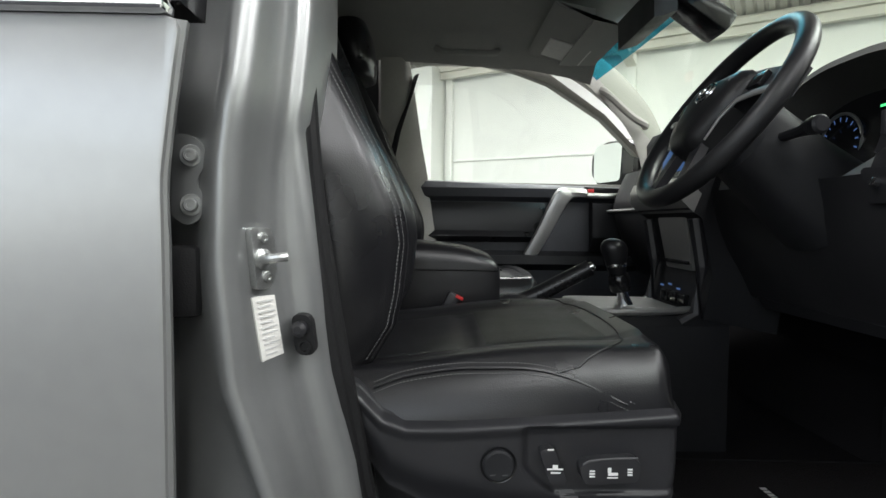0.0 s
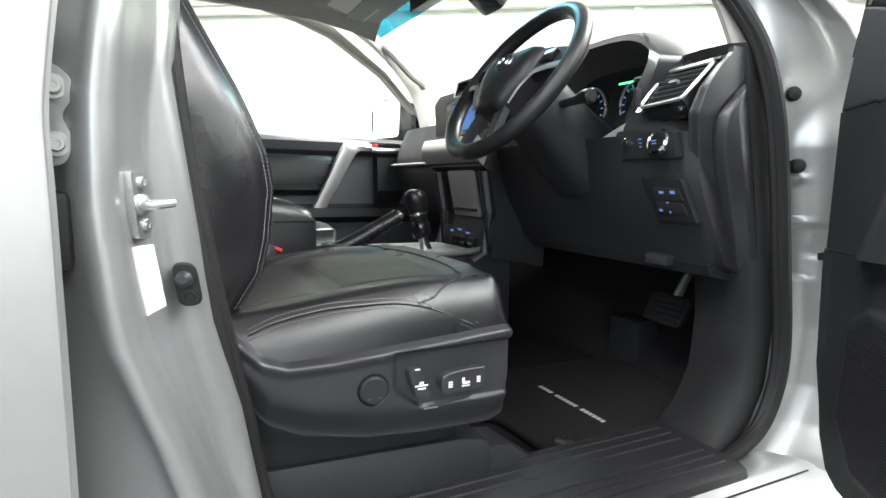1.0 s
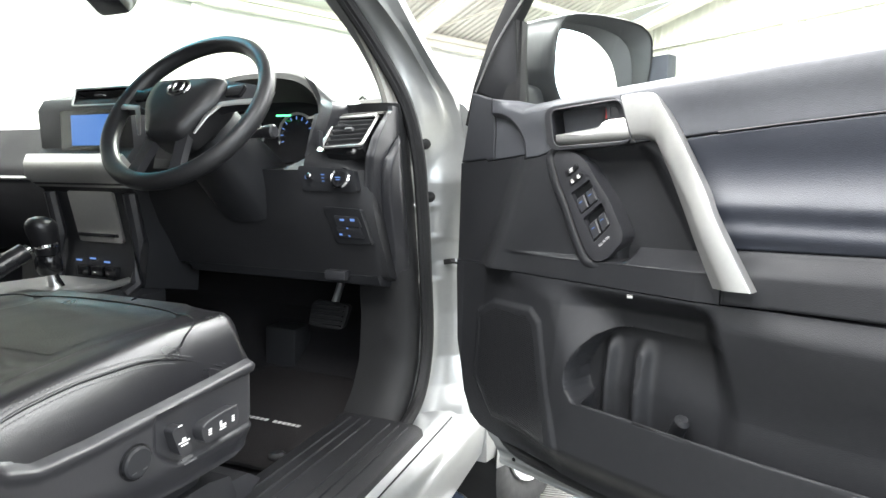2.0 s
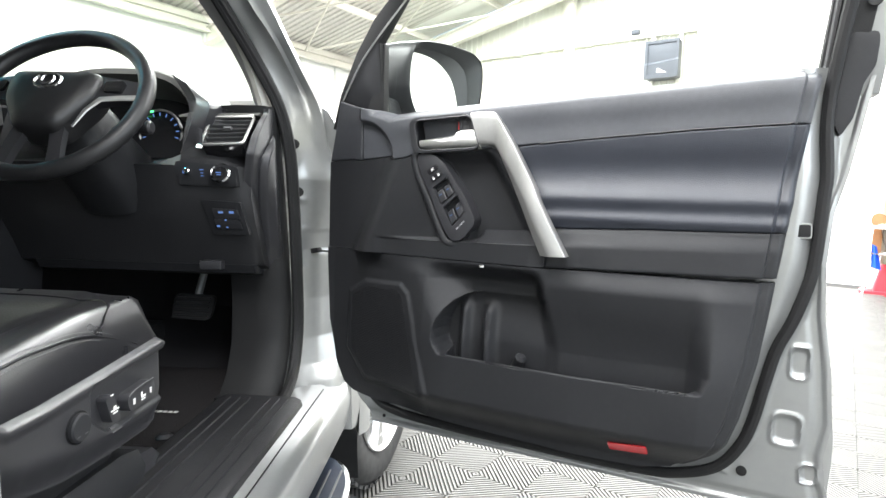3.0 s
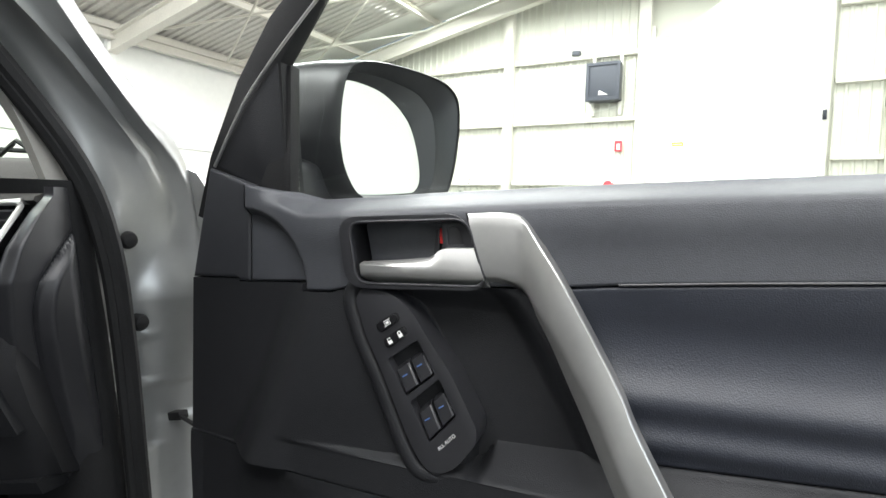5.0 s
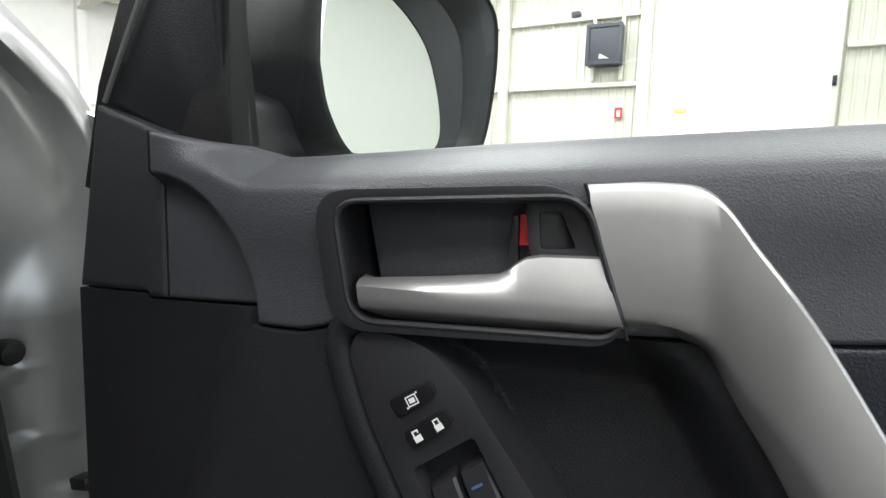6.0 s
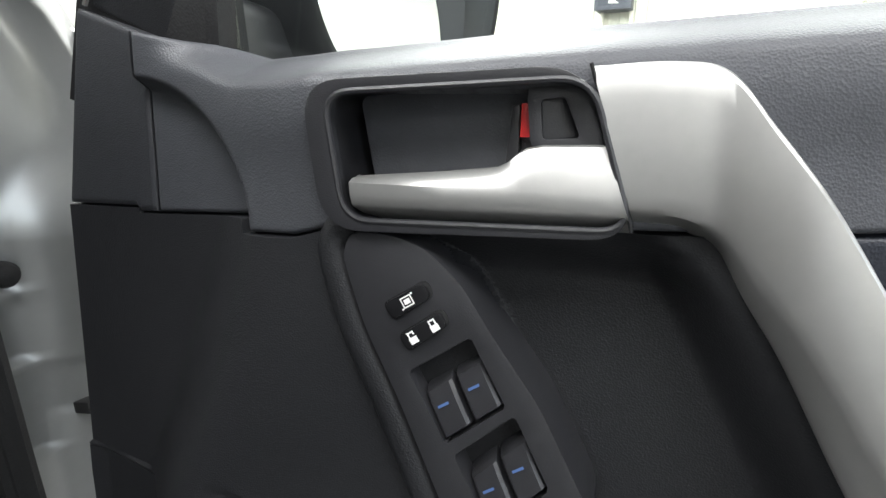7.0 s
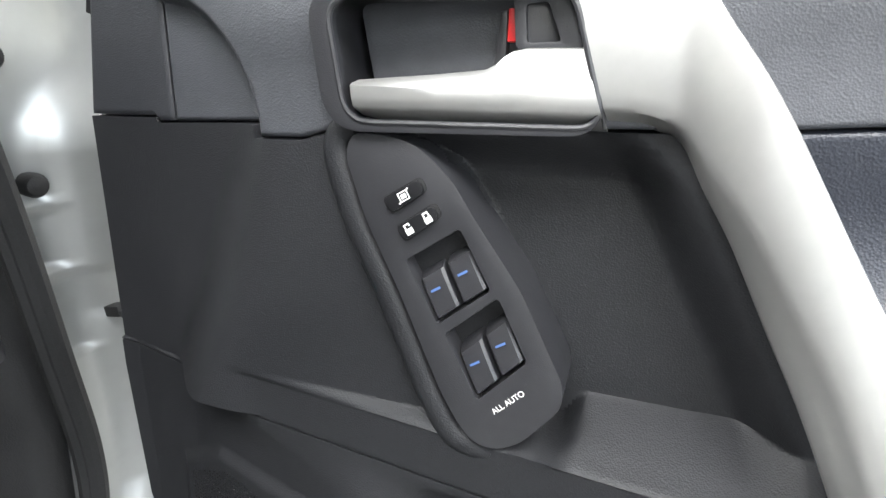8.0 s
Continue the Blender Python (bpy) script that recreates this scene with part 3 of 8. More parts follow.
def trim_h(s, z):
    """How far the door trim stands out to the cabin side."""
    zt = float(np.interp(s, BELT_S, BELT_Z))
    flat = -0.019 + 0.17 * (s - 0.03)
    rim = s - float(np.interp(z, RIGHT_Z, RIGHT_S))
    rear = -0.006 * sm(-0.10, -0.02, rim) - 0.012 * sm(-0.024, -0.019, rim) - 0.01 * sm(-0.008, 0, rim)
    edge_n = float(np.interp(s, EDGE_S, EDGE_N))
    ins_n = 0.036 - 0.010 * math.exp(-(((z - 1.140) / 0.035) ** 2)) + 0.0075 * math.exp(-(((z - 1.092) / 0.016) ** 2)) + 0.006 * math.exp(-(((z - 1.057) / 0.012) ** 2))
    if z > float(np.interp(s, SEAM_S, SEAM_Z)):
        # the top pad, its front end scooped out under the mirror
        swell = float(np.interp(s, [0.11, 0.15, 0.19, 0.25], [0.007, 0.013, 0.022, 0.036]))
        out = sm(1.0, 1.13, math.hypot((s - 0.11) / 0.085, (z - 1.160) / 0.076)) if s > 0.11 else 0.0
        n = flat + (swell - flat) * out + sm(0.12, 0.24, s) * 0.004 * math.exp(-(((z - (zt - 0.033)) / 0.022) ** 2))
        n -= 0.034 * sm(zt - 0.024, zt, z) ** 2 * sm(0.12, 0.20, s)
        n -= 0.045 * sm(0.262, 0.265, s) * sm(0.394, 0.391, s) * sm(1.177, 1.180, z) * sm(1.236, 1.233, z)
        return n + rear
    if z > 0.967:
        # side panel with a soft crease, the pull cup and the armrest ledge
        c = float(np.interp(z, CREASE_Z, CREASE_S))
        t = sm(c - 0.075, c - 0.004, s)
        panel = flat * (1 - t) + 0.036 * t
        into = sm(0.0, 0.006, s - float(np.interp(z, POD_Z, POD_S)))
        cup = into * sm(-0.004, -0.036, s - float(np.interp(z, GRIP_Z, GRIP_S))) * (0.35 + 0.65 * sm(1.176, 1.150, z))
        panel -= 0.025 * cup
        ze = float(np.interp(s, [0.177, 0.36, 0.51, 0.54], [0.9985, 1.002, 1.0055, 1.0055]))
        w = 0.006 + 0.017 * sm(0.395, 0.41, s)
        k = min(1, max(0, (ze + w - z) / w))
        k = (k - 0.12 * sm(0.6, 1, k) * (1 - k)) * sm(0.165, 0.195, s)
        near = panel + (edge_n - panel) * k - 0.0025 * sm(ze + 0.003, ze - 0.002, z) * sm(0.17, 0.2, s)
        zi = float(np.interp(s, [0.54, 0.69, 0.87], [1.036, 1.041, 1.045]))
        b = sm(zi + 0.002, zi - 0.034, z)
        far = ins_n * (1 - b) + edge_n * b
        m = sm(0.53, 0.545, s) if z < 1.03 else sm(-0.004, 0.004, s - curve_at(BEHIND, z))
        return near * (1 - m) + far * m + rear
    n = float(np.interp(s, LOW_BASE_S, LOW_BASE_N))
    m = sm(0.967, 0.93, z)
    n = n * m + (edge_n - 0.003 if s > 0.2 else n + (edge_n - 0.003 - n) * sm(0.14, 0.2, s)) * (1 - m)
    n += 0.020 * sm(0.95, 0.79, z) * sm(0.2, 0.36, s) * sm(0.93, 0.80, s) - 0.048 * sm(0.705, 0.64, z) * sm(0.06, 0.34, s)
    n += 0.006 * sm(0.009, -0.003, inset(SPEAKER, s, z))
    return n - sm(0.783, 0.788, z) * pocket_deep(s, z) + rear


BEHIND = [(1.02, 0.536), (1.20, 0.448)]  # the line of the grab handle, which hides the joint
LEFT = [(0.63, 0.15), (0.645, 0.090), (0.66, 0.063), (0.70, 0.039), (0.80, 0.017), (0.94, 0.011), (1.16, 0.015), (1.30, 0.047)]


def trim_part(name, s0, s1, zb, zt, mat, nu, nv, cut=0.0, label="", warp=None):
    """One piece of the door trim: s0, s1 numbers or border curves by z; zb, zt curves by s."""

    def fn(u, v):
        s = 0.5
        for _ in range(3):
            lo, hi = curve_at(zb, s), curve_at(zt, s)
            z = lo + (hi - lo) * v
            a = curve_at(s0, z) if isinstance(s0, list) else s0
            b = curve_at(s1, z) if isinstance(s1, list) else s1
            s = a + (b - a) * u
        e = min(u * (b - a), (1 - u) * (b - a), v * (hi - lo), (1 - v) * (hi - lo))
        if warp:
            z, n = warp(s, z)
            return dw(s, z, n)
        return dw(s, z, float(trim_h(s, z)) - 0.0018 * max(0, 1 - e / 0.0025) ** 2 - cut)

    return part(name, sheet(fn, nu, nv, back=-DN * 0.02), mat, door, label, 50)


def pocket_path(s, z):
    """Over the pocket's lip, down inside it and up its back wall."""
    m = sm(0.346, 0.358, s) * sm(0.803, 0.785, s)
    t = (z - 0.784) / 0.026
    if m < 0.01 or t <= 0 or t >= 1:
        return z, float(trim_h(s, z))
    lip, back = float(trim_h(s, 0.781)), min(float(trim_h(s, 0.812)), float(trim_h(s, 0.781)) - 0.012)
    path = ((0.0, 0.784, lip), (0.10, 0.7865, lip - 0.0015), (0.2, 0.7865, lip - 0.004), (0.28, 0.782, lip - 0.0055), (0.45, 0.725, lip - 0.007), (0.60, 0.715, (lip + back) / 2), (0.72, 0.725, back), (1.0, 0.810, back))
    zz, nn = float(np.interp(t, [p[0] for p in path], [p[1] for p in path])), float(np.interp(t, [p[0] for p in path], [p[2] for p in path]))
    return z + (zz - z) * m, float(trim_h(s, z)) * (1 - m) + nn * m


GAP = 0.0008
shift = lambda c, d: [(a, b + d) for a, b in c]
trim_part("front_trim", LEFT, 0.1105, shift(SEAM, GAP), BELT, M_FRONT_TRIM, 40, 50)
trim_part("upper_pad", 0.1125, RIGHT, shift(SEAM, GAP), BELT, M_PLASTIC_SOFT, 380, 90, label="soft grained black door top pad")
trim_part("leather_insert", BEHIND, RIGHT, [(0.45, 1.035), (0.54, 1.0364), (0.69, 1.0414), (0.9, 1.0455)], shift(SEAM, -GAP), M_INSERT, 130, 110, label="padded black leather door insert")
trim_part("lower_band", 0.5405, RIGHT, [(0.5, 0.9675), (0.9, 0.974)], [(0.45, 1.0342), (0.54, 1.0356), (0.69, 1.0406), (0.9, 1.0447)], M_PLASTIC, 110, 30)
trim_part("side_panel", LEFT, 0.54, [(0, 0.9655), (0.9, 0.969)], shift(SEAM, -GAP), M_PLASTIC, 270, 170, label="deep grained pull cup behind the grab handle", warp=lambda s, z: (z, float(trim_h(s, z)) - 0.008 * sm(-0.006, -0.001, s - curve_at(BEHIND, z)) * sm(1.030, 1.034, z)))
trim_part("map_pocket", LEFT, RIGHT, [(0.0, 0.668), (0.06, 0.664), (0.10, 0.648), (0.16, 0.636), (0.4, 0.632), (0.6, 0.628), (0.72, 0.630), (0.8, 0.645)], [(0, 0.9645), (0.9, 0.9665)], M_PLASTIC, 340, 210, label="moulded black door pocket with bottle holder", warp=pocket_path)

# seam piping on the insert
part("seam_piping", tube([dw(s, curve_at(SEAM, s) + 0.001, float(trim_h(s, curve_at(SEAM, s))) + 0.0005) for s in np.linspace(0.515, 0.90, 30)], 0.0012, 6), M_GREYTRIM, door)

# speaker grille
grille = [(0.094, 0.866), (0.141, 0.890), (0.230, 0.8945), (0.2445, 0.882), (0.294, 0.695), (0.14, 0.693), (0.089, 0.748)]
gplace = lambda s, z, d: dw(s, z, float(trim_h(s, z)) + d)
gb = bmesh.new()
for i in range(58):
    for j in range(58):
        s, z = 0.088 + i * 0.0036, 0.692 + j * 0.0036
        k, inside = len(grille), False
        for q in range(k):
            (x1, y1), (x2, y2) = grille[q], grille[(q + 1) % k]
            if (y1 > z) != (y2 > z) and s < (x2 - x1) * (z - y1) / (y2 - y1) + x1:
                inside = not inside
        if inside:
            c, r = gplace(s, z, 0.0006), 0.0010
            gb.faces.new([gb.verts.new(c + DS * (r * math.cos(w)) + Vector((0, 0, r * math.sin(w)))) for w in (0, 1.05, 2.09, 3.14, 4.19, 5.24)])
part("speaker_grille", gb, M_GLOSS, door, "fine perforations of the speaker grille")

# release lever bezel, cup and lever
bez = rounded([(0.2515, 1.2385), (0.3815, 1.2452), (0.4060, 1.1765), (0.2630, 1.1697)], 0.021, 9)
cup = rounded([(0.2635, 1.2335), (0.3830, 1.2403), (0.4030, 1.1800), (0.2740, 1.1752)], 0.014, 8)
part("lever_bezel", plate(bez, [cup], dw, 0.0475, 0.020, 0.0034), M_PLASTIC_SMOOTH, door, "dark satin frame round the release lever")
part("bezel_bead", tube([dw(a, b, 0.0468) for a, b in cup], 0.0016, 8, closed=True, up=DN), M_PLASTIC_SMOOTH, door)
part("cup_wall", skin([[dw(a, b, 0.040) for a, b in cup], [dw(a, b, -0.004) for a, b in cup]], cap=False), M_PLASTIC_SMOOTH, door)
part("lever_cup", plate(rounded([(0.2690, 1.2335), (0.3840, 1.2400), (0.400, 1.186), (0.2800, 1.182)], 0.006, 5), [], lambda s, z, d: dw(s, z, d + 0.08 * (s - 0.27)), 0.019, -0.01, 0.003), M_PLASTIC_SOFT, door, "smooth dark cup behind the release lever")
rings = []
for u in (0, 0.012, 0.04, 0.12, 0.25, 0.4, 0.52, 0.60, 0.64, 0.68, 0.72, 0.78, 0.88, 0.97, 1.0):
    top = float(np.interp(u, [0, 0.4, 0.6, 0.64, 0.68, 0.72, 0.78, 1], [1.1955, 1.2003, 1.2033, 1.2055, 1.2092, 1.2118, 1.2133, 1.2142]))
    fold, low = float(np.interp(u, [0, 1], [1.1828, 1.1858])), float(np.interp(u, [0, 0.1, 1], [1.1790, 1.1758, 1.1780]))
    ridge = fold + (1.1985 - fold) * 0.68
    tip = 0.012 * (1 - sm(0, 0.03, u))
    rings.append([dw(0.2735 + (0.3906 + (1.214 - z) * 0.37 - 0.2735) * u + 0.1 * (1.19 - z) * (1 - u), z, n - tip) for z, n in ((top - 0.003, 0.030), (top, 0.040), (top - 0.0008, 0.0435), ((top + ridge) / 2, 0.0470), (ridge, 0.0498), ((ridge + fold) / 2, 0.0500), (fold + 0.0008, 0.0490), (fold - 0.0006, 0.0475), (low + 0.0006, 0.0385), (low, 0.036), (low + 0.003, 0.030))])
part("release_lever", skin(rings), M_SATIN, door, "satin silver door release lever", 40)
knob = rounded([(0.3562, 1.2368), (0.3812, 1.2382), (0.3896, 1.2133), (0.3590, 1.2122)], 0.003, 4)
pad_hole = rounded([(0.3622, 1.2318), (0.3722, 1.2330), (0.3795, 1.2165), (0.3640, 1.2155)], 0.002, 4)
lock = part("lock_knob", plate(knob, [pad_hole], dw, 0.040, 0.010, 0.0016), M_PLASTIC_SMOOTH, door, "dark sliding lock tab")
part("finger_pad", plate(pad_hole, [], lambda s, z, d: dw(s, z, d - 0.25 * (s - 0.362)), 0.0375, 0.012, 0.0012), M_PLASTIC_SMOOTH, lock)
part("lock_flag", plate([(0.3530, 1.2305), (0.3560, 1.2308), (0.3590, 1.2163), (0.3532, 1.2160)], [], dw, 0.034, 0.012, 0.0006), M_REDTAG, lock, "red unlocked marker")
part("lock_shroud", plate([(0.3488, 1.2295), (0.3522, 1.2300), (0.3528, 1.2050), (0.3465, 1.2030)], [], lambda s, z, d: dw(s, z, d), 0.032, 0.008, 0.001), M_PLASTIC_SMOOTH, lock)

# grab handle
g_out = spline([(0.3820, 1.2455), (0.4130, 1.2472), (0.4320, 1.2435), (0.4480, 1.2240), (0.4700, 1.1940), (0.5008, 1.1439), (0.5225, 1.1074), (0.5370, 1.0770), (0.5840, 0.9915)], 65)
g_in = spline([(0.4040, 1.1812), (0.4220, 1.1802), (0.4370, 1.1725), (0.4485, 1.1545), (0.4620, 1.1340), (0.4800, 1.1010), (0.4955, 1.0733), (0.5110, 1.0420), (0.5350, 0.9900)], 65)
rings = []
for k, (a, b) in enumerate(zip(g_out, g_in)):
    t = k / 64
    nf = 0.046 + 0.014 * sm(0.20, 0.50, t) + 0.030 * sm(0.35, 0.95, t)
    f = 0.88 - 0.20 * sm(0.25, 0.75, t)  # where the face folds to the inner facet
    face_n = [(0.0, -0.010), (0.012, -0.0035), (0.03, -0.0008), (0.06, 0.0004), (0.2, 0.0016), (0.45, 0.0022), (f - 0.10, 0.0016), (f - 0.02, 0.0004), (f + 0.02, -0.0012), (f + (1 - f) * 0.5, -0.0060), (0.975, -0.0105), (0.995, -0.0128), (1.0, -0.0150)]
    ring = [dw(*(a + (b - a) * q), nf + d) for q, d in face_n]
    ring += [dw(*(a + (b - a) * q), nf - d) for q, d in ((0.985, 0.022), (0.85, 0.030), (0.5, 0.032), (0.15, 0.030), (0.0, 0.020))]
    rings.append(ring)
part("grab_handle", skin(rings), M_SATIN, door, "satin silver diagonal grab handle", 30)
part("grab_handle_gap", tube([dw(a, b, 0.046) for a, b in ((0.382, 1.2455), (0.393, 1.214), (0.403, 1.18))], 0.0009, 6), M_SEAL, door)
part("grip_backing", plate(rounded([(0.40, 1.19), (0.44, 1.185), (0.455, 1.165), (0.545, 0.99), (0.585, 0.985), (0.47, 1.235), (0.40, 1.24)], 0.01), [], dw, 0.026, 0.01, 0.003), M_PLASTIC, door)

# switch plate
sw = lambda s, z, d: dw(s, z, 0.041 + (1.14 - z) * 0.06 + d)
plate_poly = rounded([(0.2713, 1.158), (0.2755, 1.1695), (0.2955, 1.1695), (0.3123, 1.1655), (0.3317, 1.150), (0.3456, 1.1305), (0.372, 1.097), (0.3985, 1.0495), (0.3985, 1.036), (0.379, 1.0105), (0.366, 1.0035), (0.354, 1.004), (0.344, 1.0135), (0.332, 1.0317), (0.3039, 1.0886), (0.2839, 1.1244)], 0.008, 4)
WELL_A, WELL_B = [(0.3082, 1.1043), (0.3376, 1.1254), (0.3562, 1.0947), (0.3284, 1.0711)], [(0.3328, 1.0662), (0.3605, 1.0915), (0.3785, 1.0589), (0.3536, 1.0310)]
wells = [rounded(WELL_A, 0.0015, 2), rounded(WELL_B, 0.0015, 2)]
part("switch_plate", plate(plate_poly, wells, sw, 0.004, -0.034, 0.0022), M_PLASTIC_SMOOTH, door, "smooth grey-black window switch plate")
# rolled bank of the panel along the plate's front edge
bank = spline([(0.2740, 1.1735), (0.2665, 1.1660), (0.2665, 1.1530), (0.2795, 1.1190), (0.2990, 1.0820), (0.3270, 1.0250), (0.3400, 1.0045), (0.3520, 0.9985), (0.3660, 0.9975)], 60)
part("switch_surround", tube([sw(a - 0.003, b - 0.001, -0.0065) for a, b in bank], 0.0090, 14, up=DN, flat=0.9), M_PLASTIC, door)
for w in wells:
    part("switch_well", plate(w, [], sw, -0.014, -0.018), M_GLOSS, door)
for c in (WELL_A, WELL_B):
    A, B, C, D = (Vector((*p, 0)) for p in c)
    for f0, f1 in ((0.03, 0.47), (0.53, 0.97)):
        q = lambda f, g: (A + (B - A) * f) * (1 - g) + (D + (C - D) * f) * g
        rows = []
        for g, d in ((0.26, -0.012), (0.30, -0.004), (0.36, 0.001), (0.5, 0.0025), (0.75, 0.004), (0.93, 0.0045), (0.96, 0.002), (0.97, -0.012)):
            e = 0.02
            rows.append([sw(*q(f0, g)[:2], -0.012), sw(*q(f0 + 0.01, g)[:2], d - 0.0015), sw(*q(f0 + 0.05, g)[:2], d), sw(*q(f1 - 0.05, g)[:2], d), sw(*q(f1 - 0.01, g)[:2], d - 0.0015), sw(*q(f1, g)[:2], -0.012)])
        sw_ob = part("window_switch", skin(rows), M_PLASTIC_SMOOTH, door, "dark rocker window switch")
        m0 = q((f0 + f1) / 2, 0.55)
        mark = bmesh.new()
        mark.faces.new([mark.verts.new(sw(m0.x + a, m0.y + b, 0.0041)) for a, b in ((-0.0028, -0.002), (0.0022, 0.0014), (0.0028, 0.0002), (-0.0022, -0.0032))])
        part("switch_mark", mark, M_ICE, sw_ob, "faint blue backlit mark")
for c in ([(0.2940, 1.1366), (0.3150, 1.1500), (0.3195, 1.1432), (0.3002, 1.1288)], [(0.3025, 1.1222), (0.3237, 1.1376), (0.3281, 1.1308), (0.3083, 1.1145)]):
    hole = rounded(c, 0.0036, 5)
    cx, cy = sum(p[0] for p in c) / 4, sum(p[1] for p in c) / 4
    grow = lambda k, m: [(cx + (a - cx) * k, cy + (b - cy) * m) for a, b in hole]
    part("button_rim", plate(grow(1.03, 1.06), [], sw, 0.0046, 0.0, 0.0003), M_SEAL, door)
    btn = part("lock_button", plate(grow(0.92, 0.88), [], sw, 0.0066, 0.0, 0.0012), M_BUTTON, door, "small dark push button with white symbols")
    t = (Vector((*c[1], 0)) - Vector((*c[0], 0))).normalized()
    w = Vector((-t.y, t.x, 0))
    pl = lambda a, b, d, cx=cx, cy=cy, t=t, w=w: sw(cx + t.x * a + w.x * b, cy + t.y * a + w.y * b, 0.0070 + d)
    if cy > 1.13:
        bars(pl, [(-0.003, -0.0026, 0.003, -0.002), (-0.003, 0.002, 0.003, 0.0026), (-0.003, -0.0026, -0.0024, 0.0026), (0.0024, -0.0026, 0.003, 0.0026), (-0.0016, -0.0012, 0.0016, 0.0012), (-0.0042, -0.003, -0.0032, -0.0022), (0.0032, 0.0022, 0.0042, 0.003)], M_WHITE, btn, "window_symbol", "white barred window symbol")
    else:
        for o in (-0.0062, 0.0062):
            bars(pl, [(o - 0.0022, -0.003, o + 0.0022, 0.0002), (o - 0.0018, 0.0002, o - 0.001, 0.0028), (o + 0.001, 0.0002 if o > 0 else 0.0012, o + 0.0018, 0.0028), (o - 0.0018, 0.0022, o + 0.0018, 0.003)], M_WHITE, btn, "padlock_symbol", "white padlock symbol")


def lettering(body, place, right, up, size, mat, parent, name="lettering", label=""):
    """Flat words with the built-in font, from a place along right."""
    cu = bpy.data.curves.new(name, "FONT")
    cu.body, cu.size, cu.extrude = body, size, 0.0
    ob = new(name, cu)
    bpy.context.view_layer.update()
    me = bpy.data.meshes.new_from_object(ob.evaluated_get(bpy.context.evaluated_depsgraph_get()))
    bpy.data.objects.remove(ob)
    bm = bmesh.new()
    bm.from_mesh(me)
    bpy.data.meshes.remove(me)
    r, u = Vector(right).normalized(), Vector(up).normalized()
    for v in bm.verts:
        v.co = Vector(place) + r * v.co.x + u * v.co.y
    return part(name, bm, mat, parent, label)


r0, r1 = sw(0.3640, 1.0255, 0.0048), sw(0.3790, 1.0405, 0.0048)
lettering("ALL AUTO", r0, r1 - r0, (r1 - r0).cross(DN) * -1, 0.0047, M_WHITE, door, "switch_lettering", "white printed words ALL AUTO")

# courtesy reflector, pocket lamp
rf = rounded([(0.664, 0.676), (0.728, 0.682), (0.730, 0.660), (0.666, 0.655)], 0.003, 3)
part("red_reflector", plate(rf, [], lambda s, z, d: dw(s, z, float(trim_h(s, z)) + d), 0.004, -0.01, 0.0015), M_RED, door, "red safety reflector low on the door")
part("pocket_lamp", box(-0.006, 0.006, -0.004, 0.004, -0.002, 0.002, 0.001, Matrix.Translation(dw(0.425, 0.962, 0.072))), M_SATIN, door)
part("bottle_stop", lathe([(0.012, -0.03), (0.011, 0.02), (0.006, 0.026)], dw(0.488, 0.775, 0.03), (DN * 0.5 + DS * 0.5 + Vector((0, 0, 1))), 14), M_PLASTIC, door)

# window frame, glass, mirror
lean = lambda s, z, d: dw(s, z, d - 0.04 + 0.15 * max(0, z - 1.26))
f_out = [(0.10, 1.205), (0.016, 1.232), (0.041, 1.304), (0.09, 1.388), (0.14, 1.452), (0.225, 1.527), (0.36, 1.605), (0.55, 1.665), (0.80, 1.695), (0.96, 1.695), (1.0, 1.66), (1.003, 1.40), (0.985, 1.24)]
f_in = [(0.150, 1.235), (0.150, 1.405), (0.245, 1.522), (0.38, 1.585), (0.56, 1.632), (0.80, 1.66), (0.92, 1.66), (0.945, 1.62), (0.945, 1.40), (0.935, 1.275)]
part("window_frame", plate(f_out, [f_in], lean, 0.012, -0.010, 0.003), M_SEAL, door, "black window frame with rubber channel")
part("frame_skin", plate([(a + (0.02 if a > 0.9 else -0.004), b + (0.006 if b > 1.28 else -0.03)) for a, b in f_out], [[(a + (0.012 if a > 0.9 else -0.03), b + 0.012 if b > 1.3 else b) for a, b in f_in]], lean, -0.012, -0.028, 0.003), M_SILVER, door, "silver outer window frame")
part("channel_strip", tube([lean(a, b, 0.0135) for a, b in ((0.944, 1.295), (0.952, 1.40), (0.953, 1.64))], 0.004, 6), M_GREYTRIM, door)
part("rear_frame_plate", plate([(0.955, 1.26), (1.018, 1.26), (1.03, 1.40), (1.035, 1.66), (0.99, 1.68), (0.968, 1.64), (0.966, 1.40)], [], lean, 0.010, -0.03, 0.003), M_JAMB, door, "silver rear leg of the window frame")
part("frame_edge_seal", tube([lean(a, b, -0.01) for a, b in ((1.018, 1.30), (1.031, 1.40), (1.036, 1.66))], 0.004, 6), M_SEAL, door)
part("frame_strip", tube([lean(a, b, 0.016) for a, b in spline([(0.050, 1.292), (0.076, 1.330), (0.101, 1.364), (0.130, 1.395), (0.160, 1.424), (0.221, 1.479), (0.268, 1.524)], 24)], 0.0019, 6), M_SATIN, door, "bright inner bead of the window frame")
part("sail_panel", plate(rounded([(0.054, 1.2915), (0.104, 1.360), (0.147, 1.405), (0.147, 1.262), (0.11, 1.270)], 0.004, 3), [], lean, 0.0145, -0.02, 0.002), M_PLASTIC, door, "black triangular mirror trim")
part("division_bar", box(-0.005, 0.005, -0.009, 0.009, 1.235, 1.405, 0.002, Matrix.Translation(lean(0.150, 0, 0.012)) @ pose(0, 0, 0, 0, 0, 66.7)), M_SEAL, door)
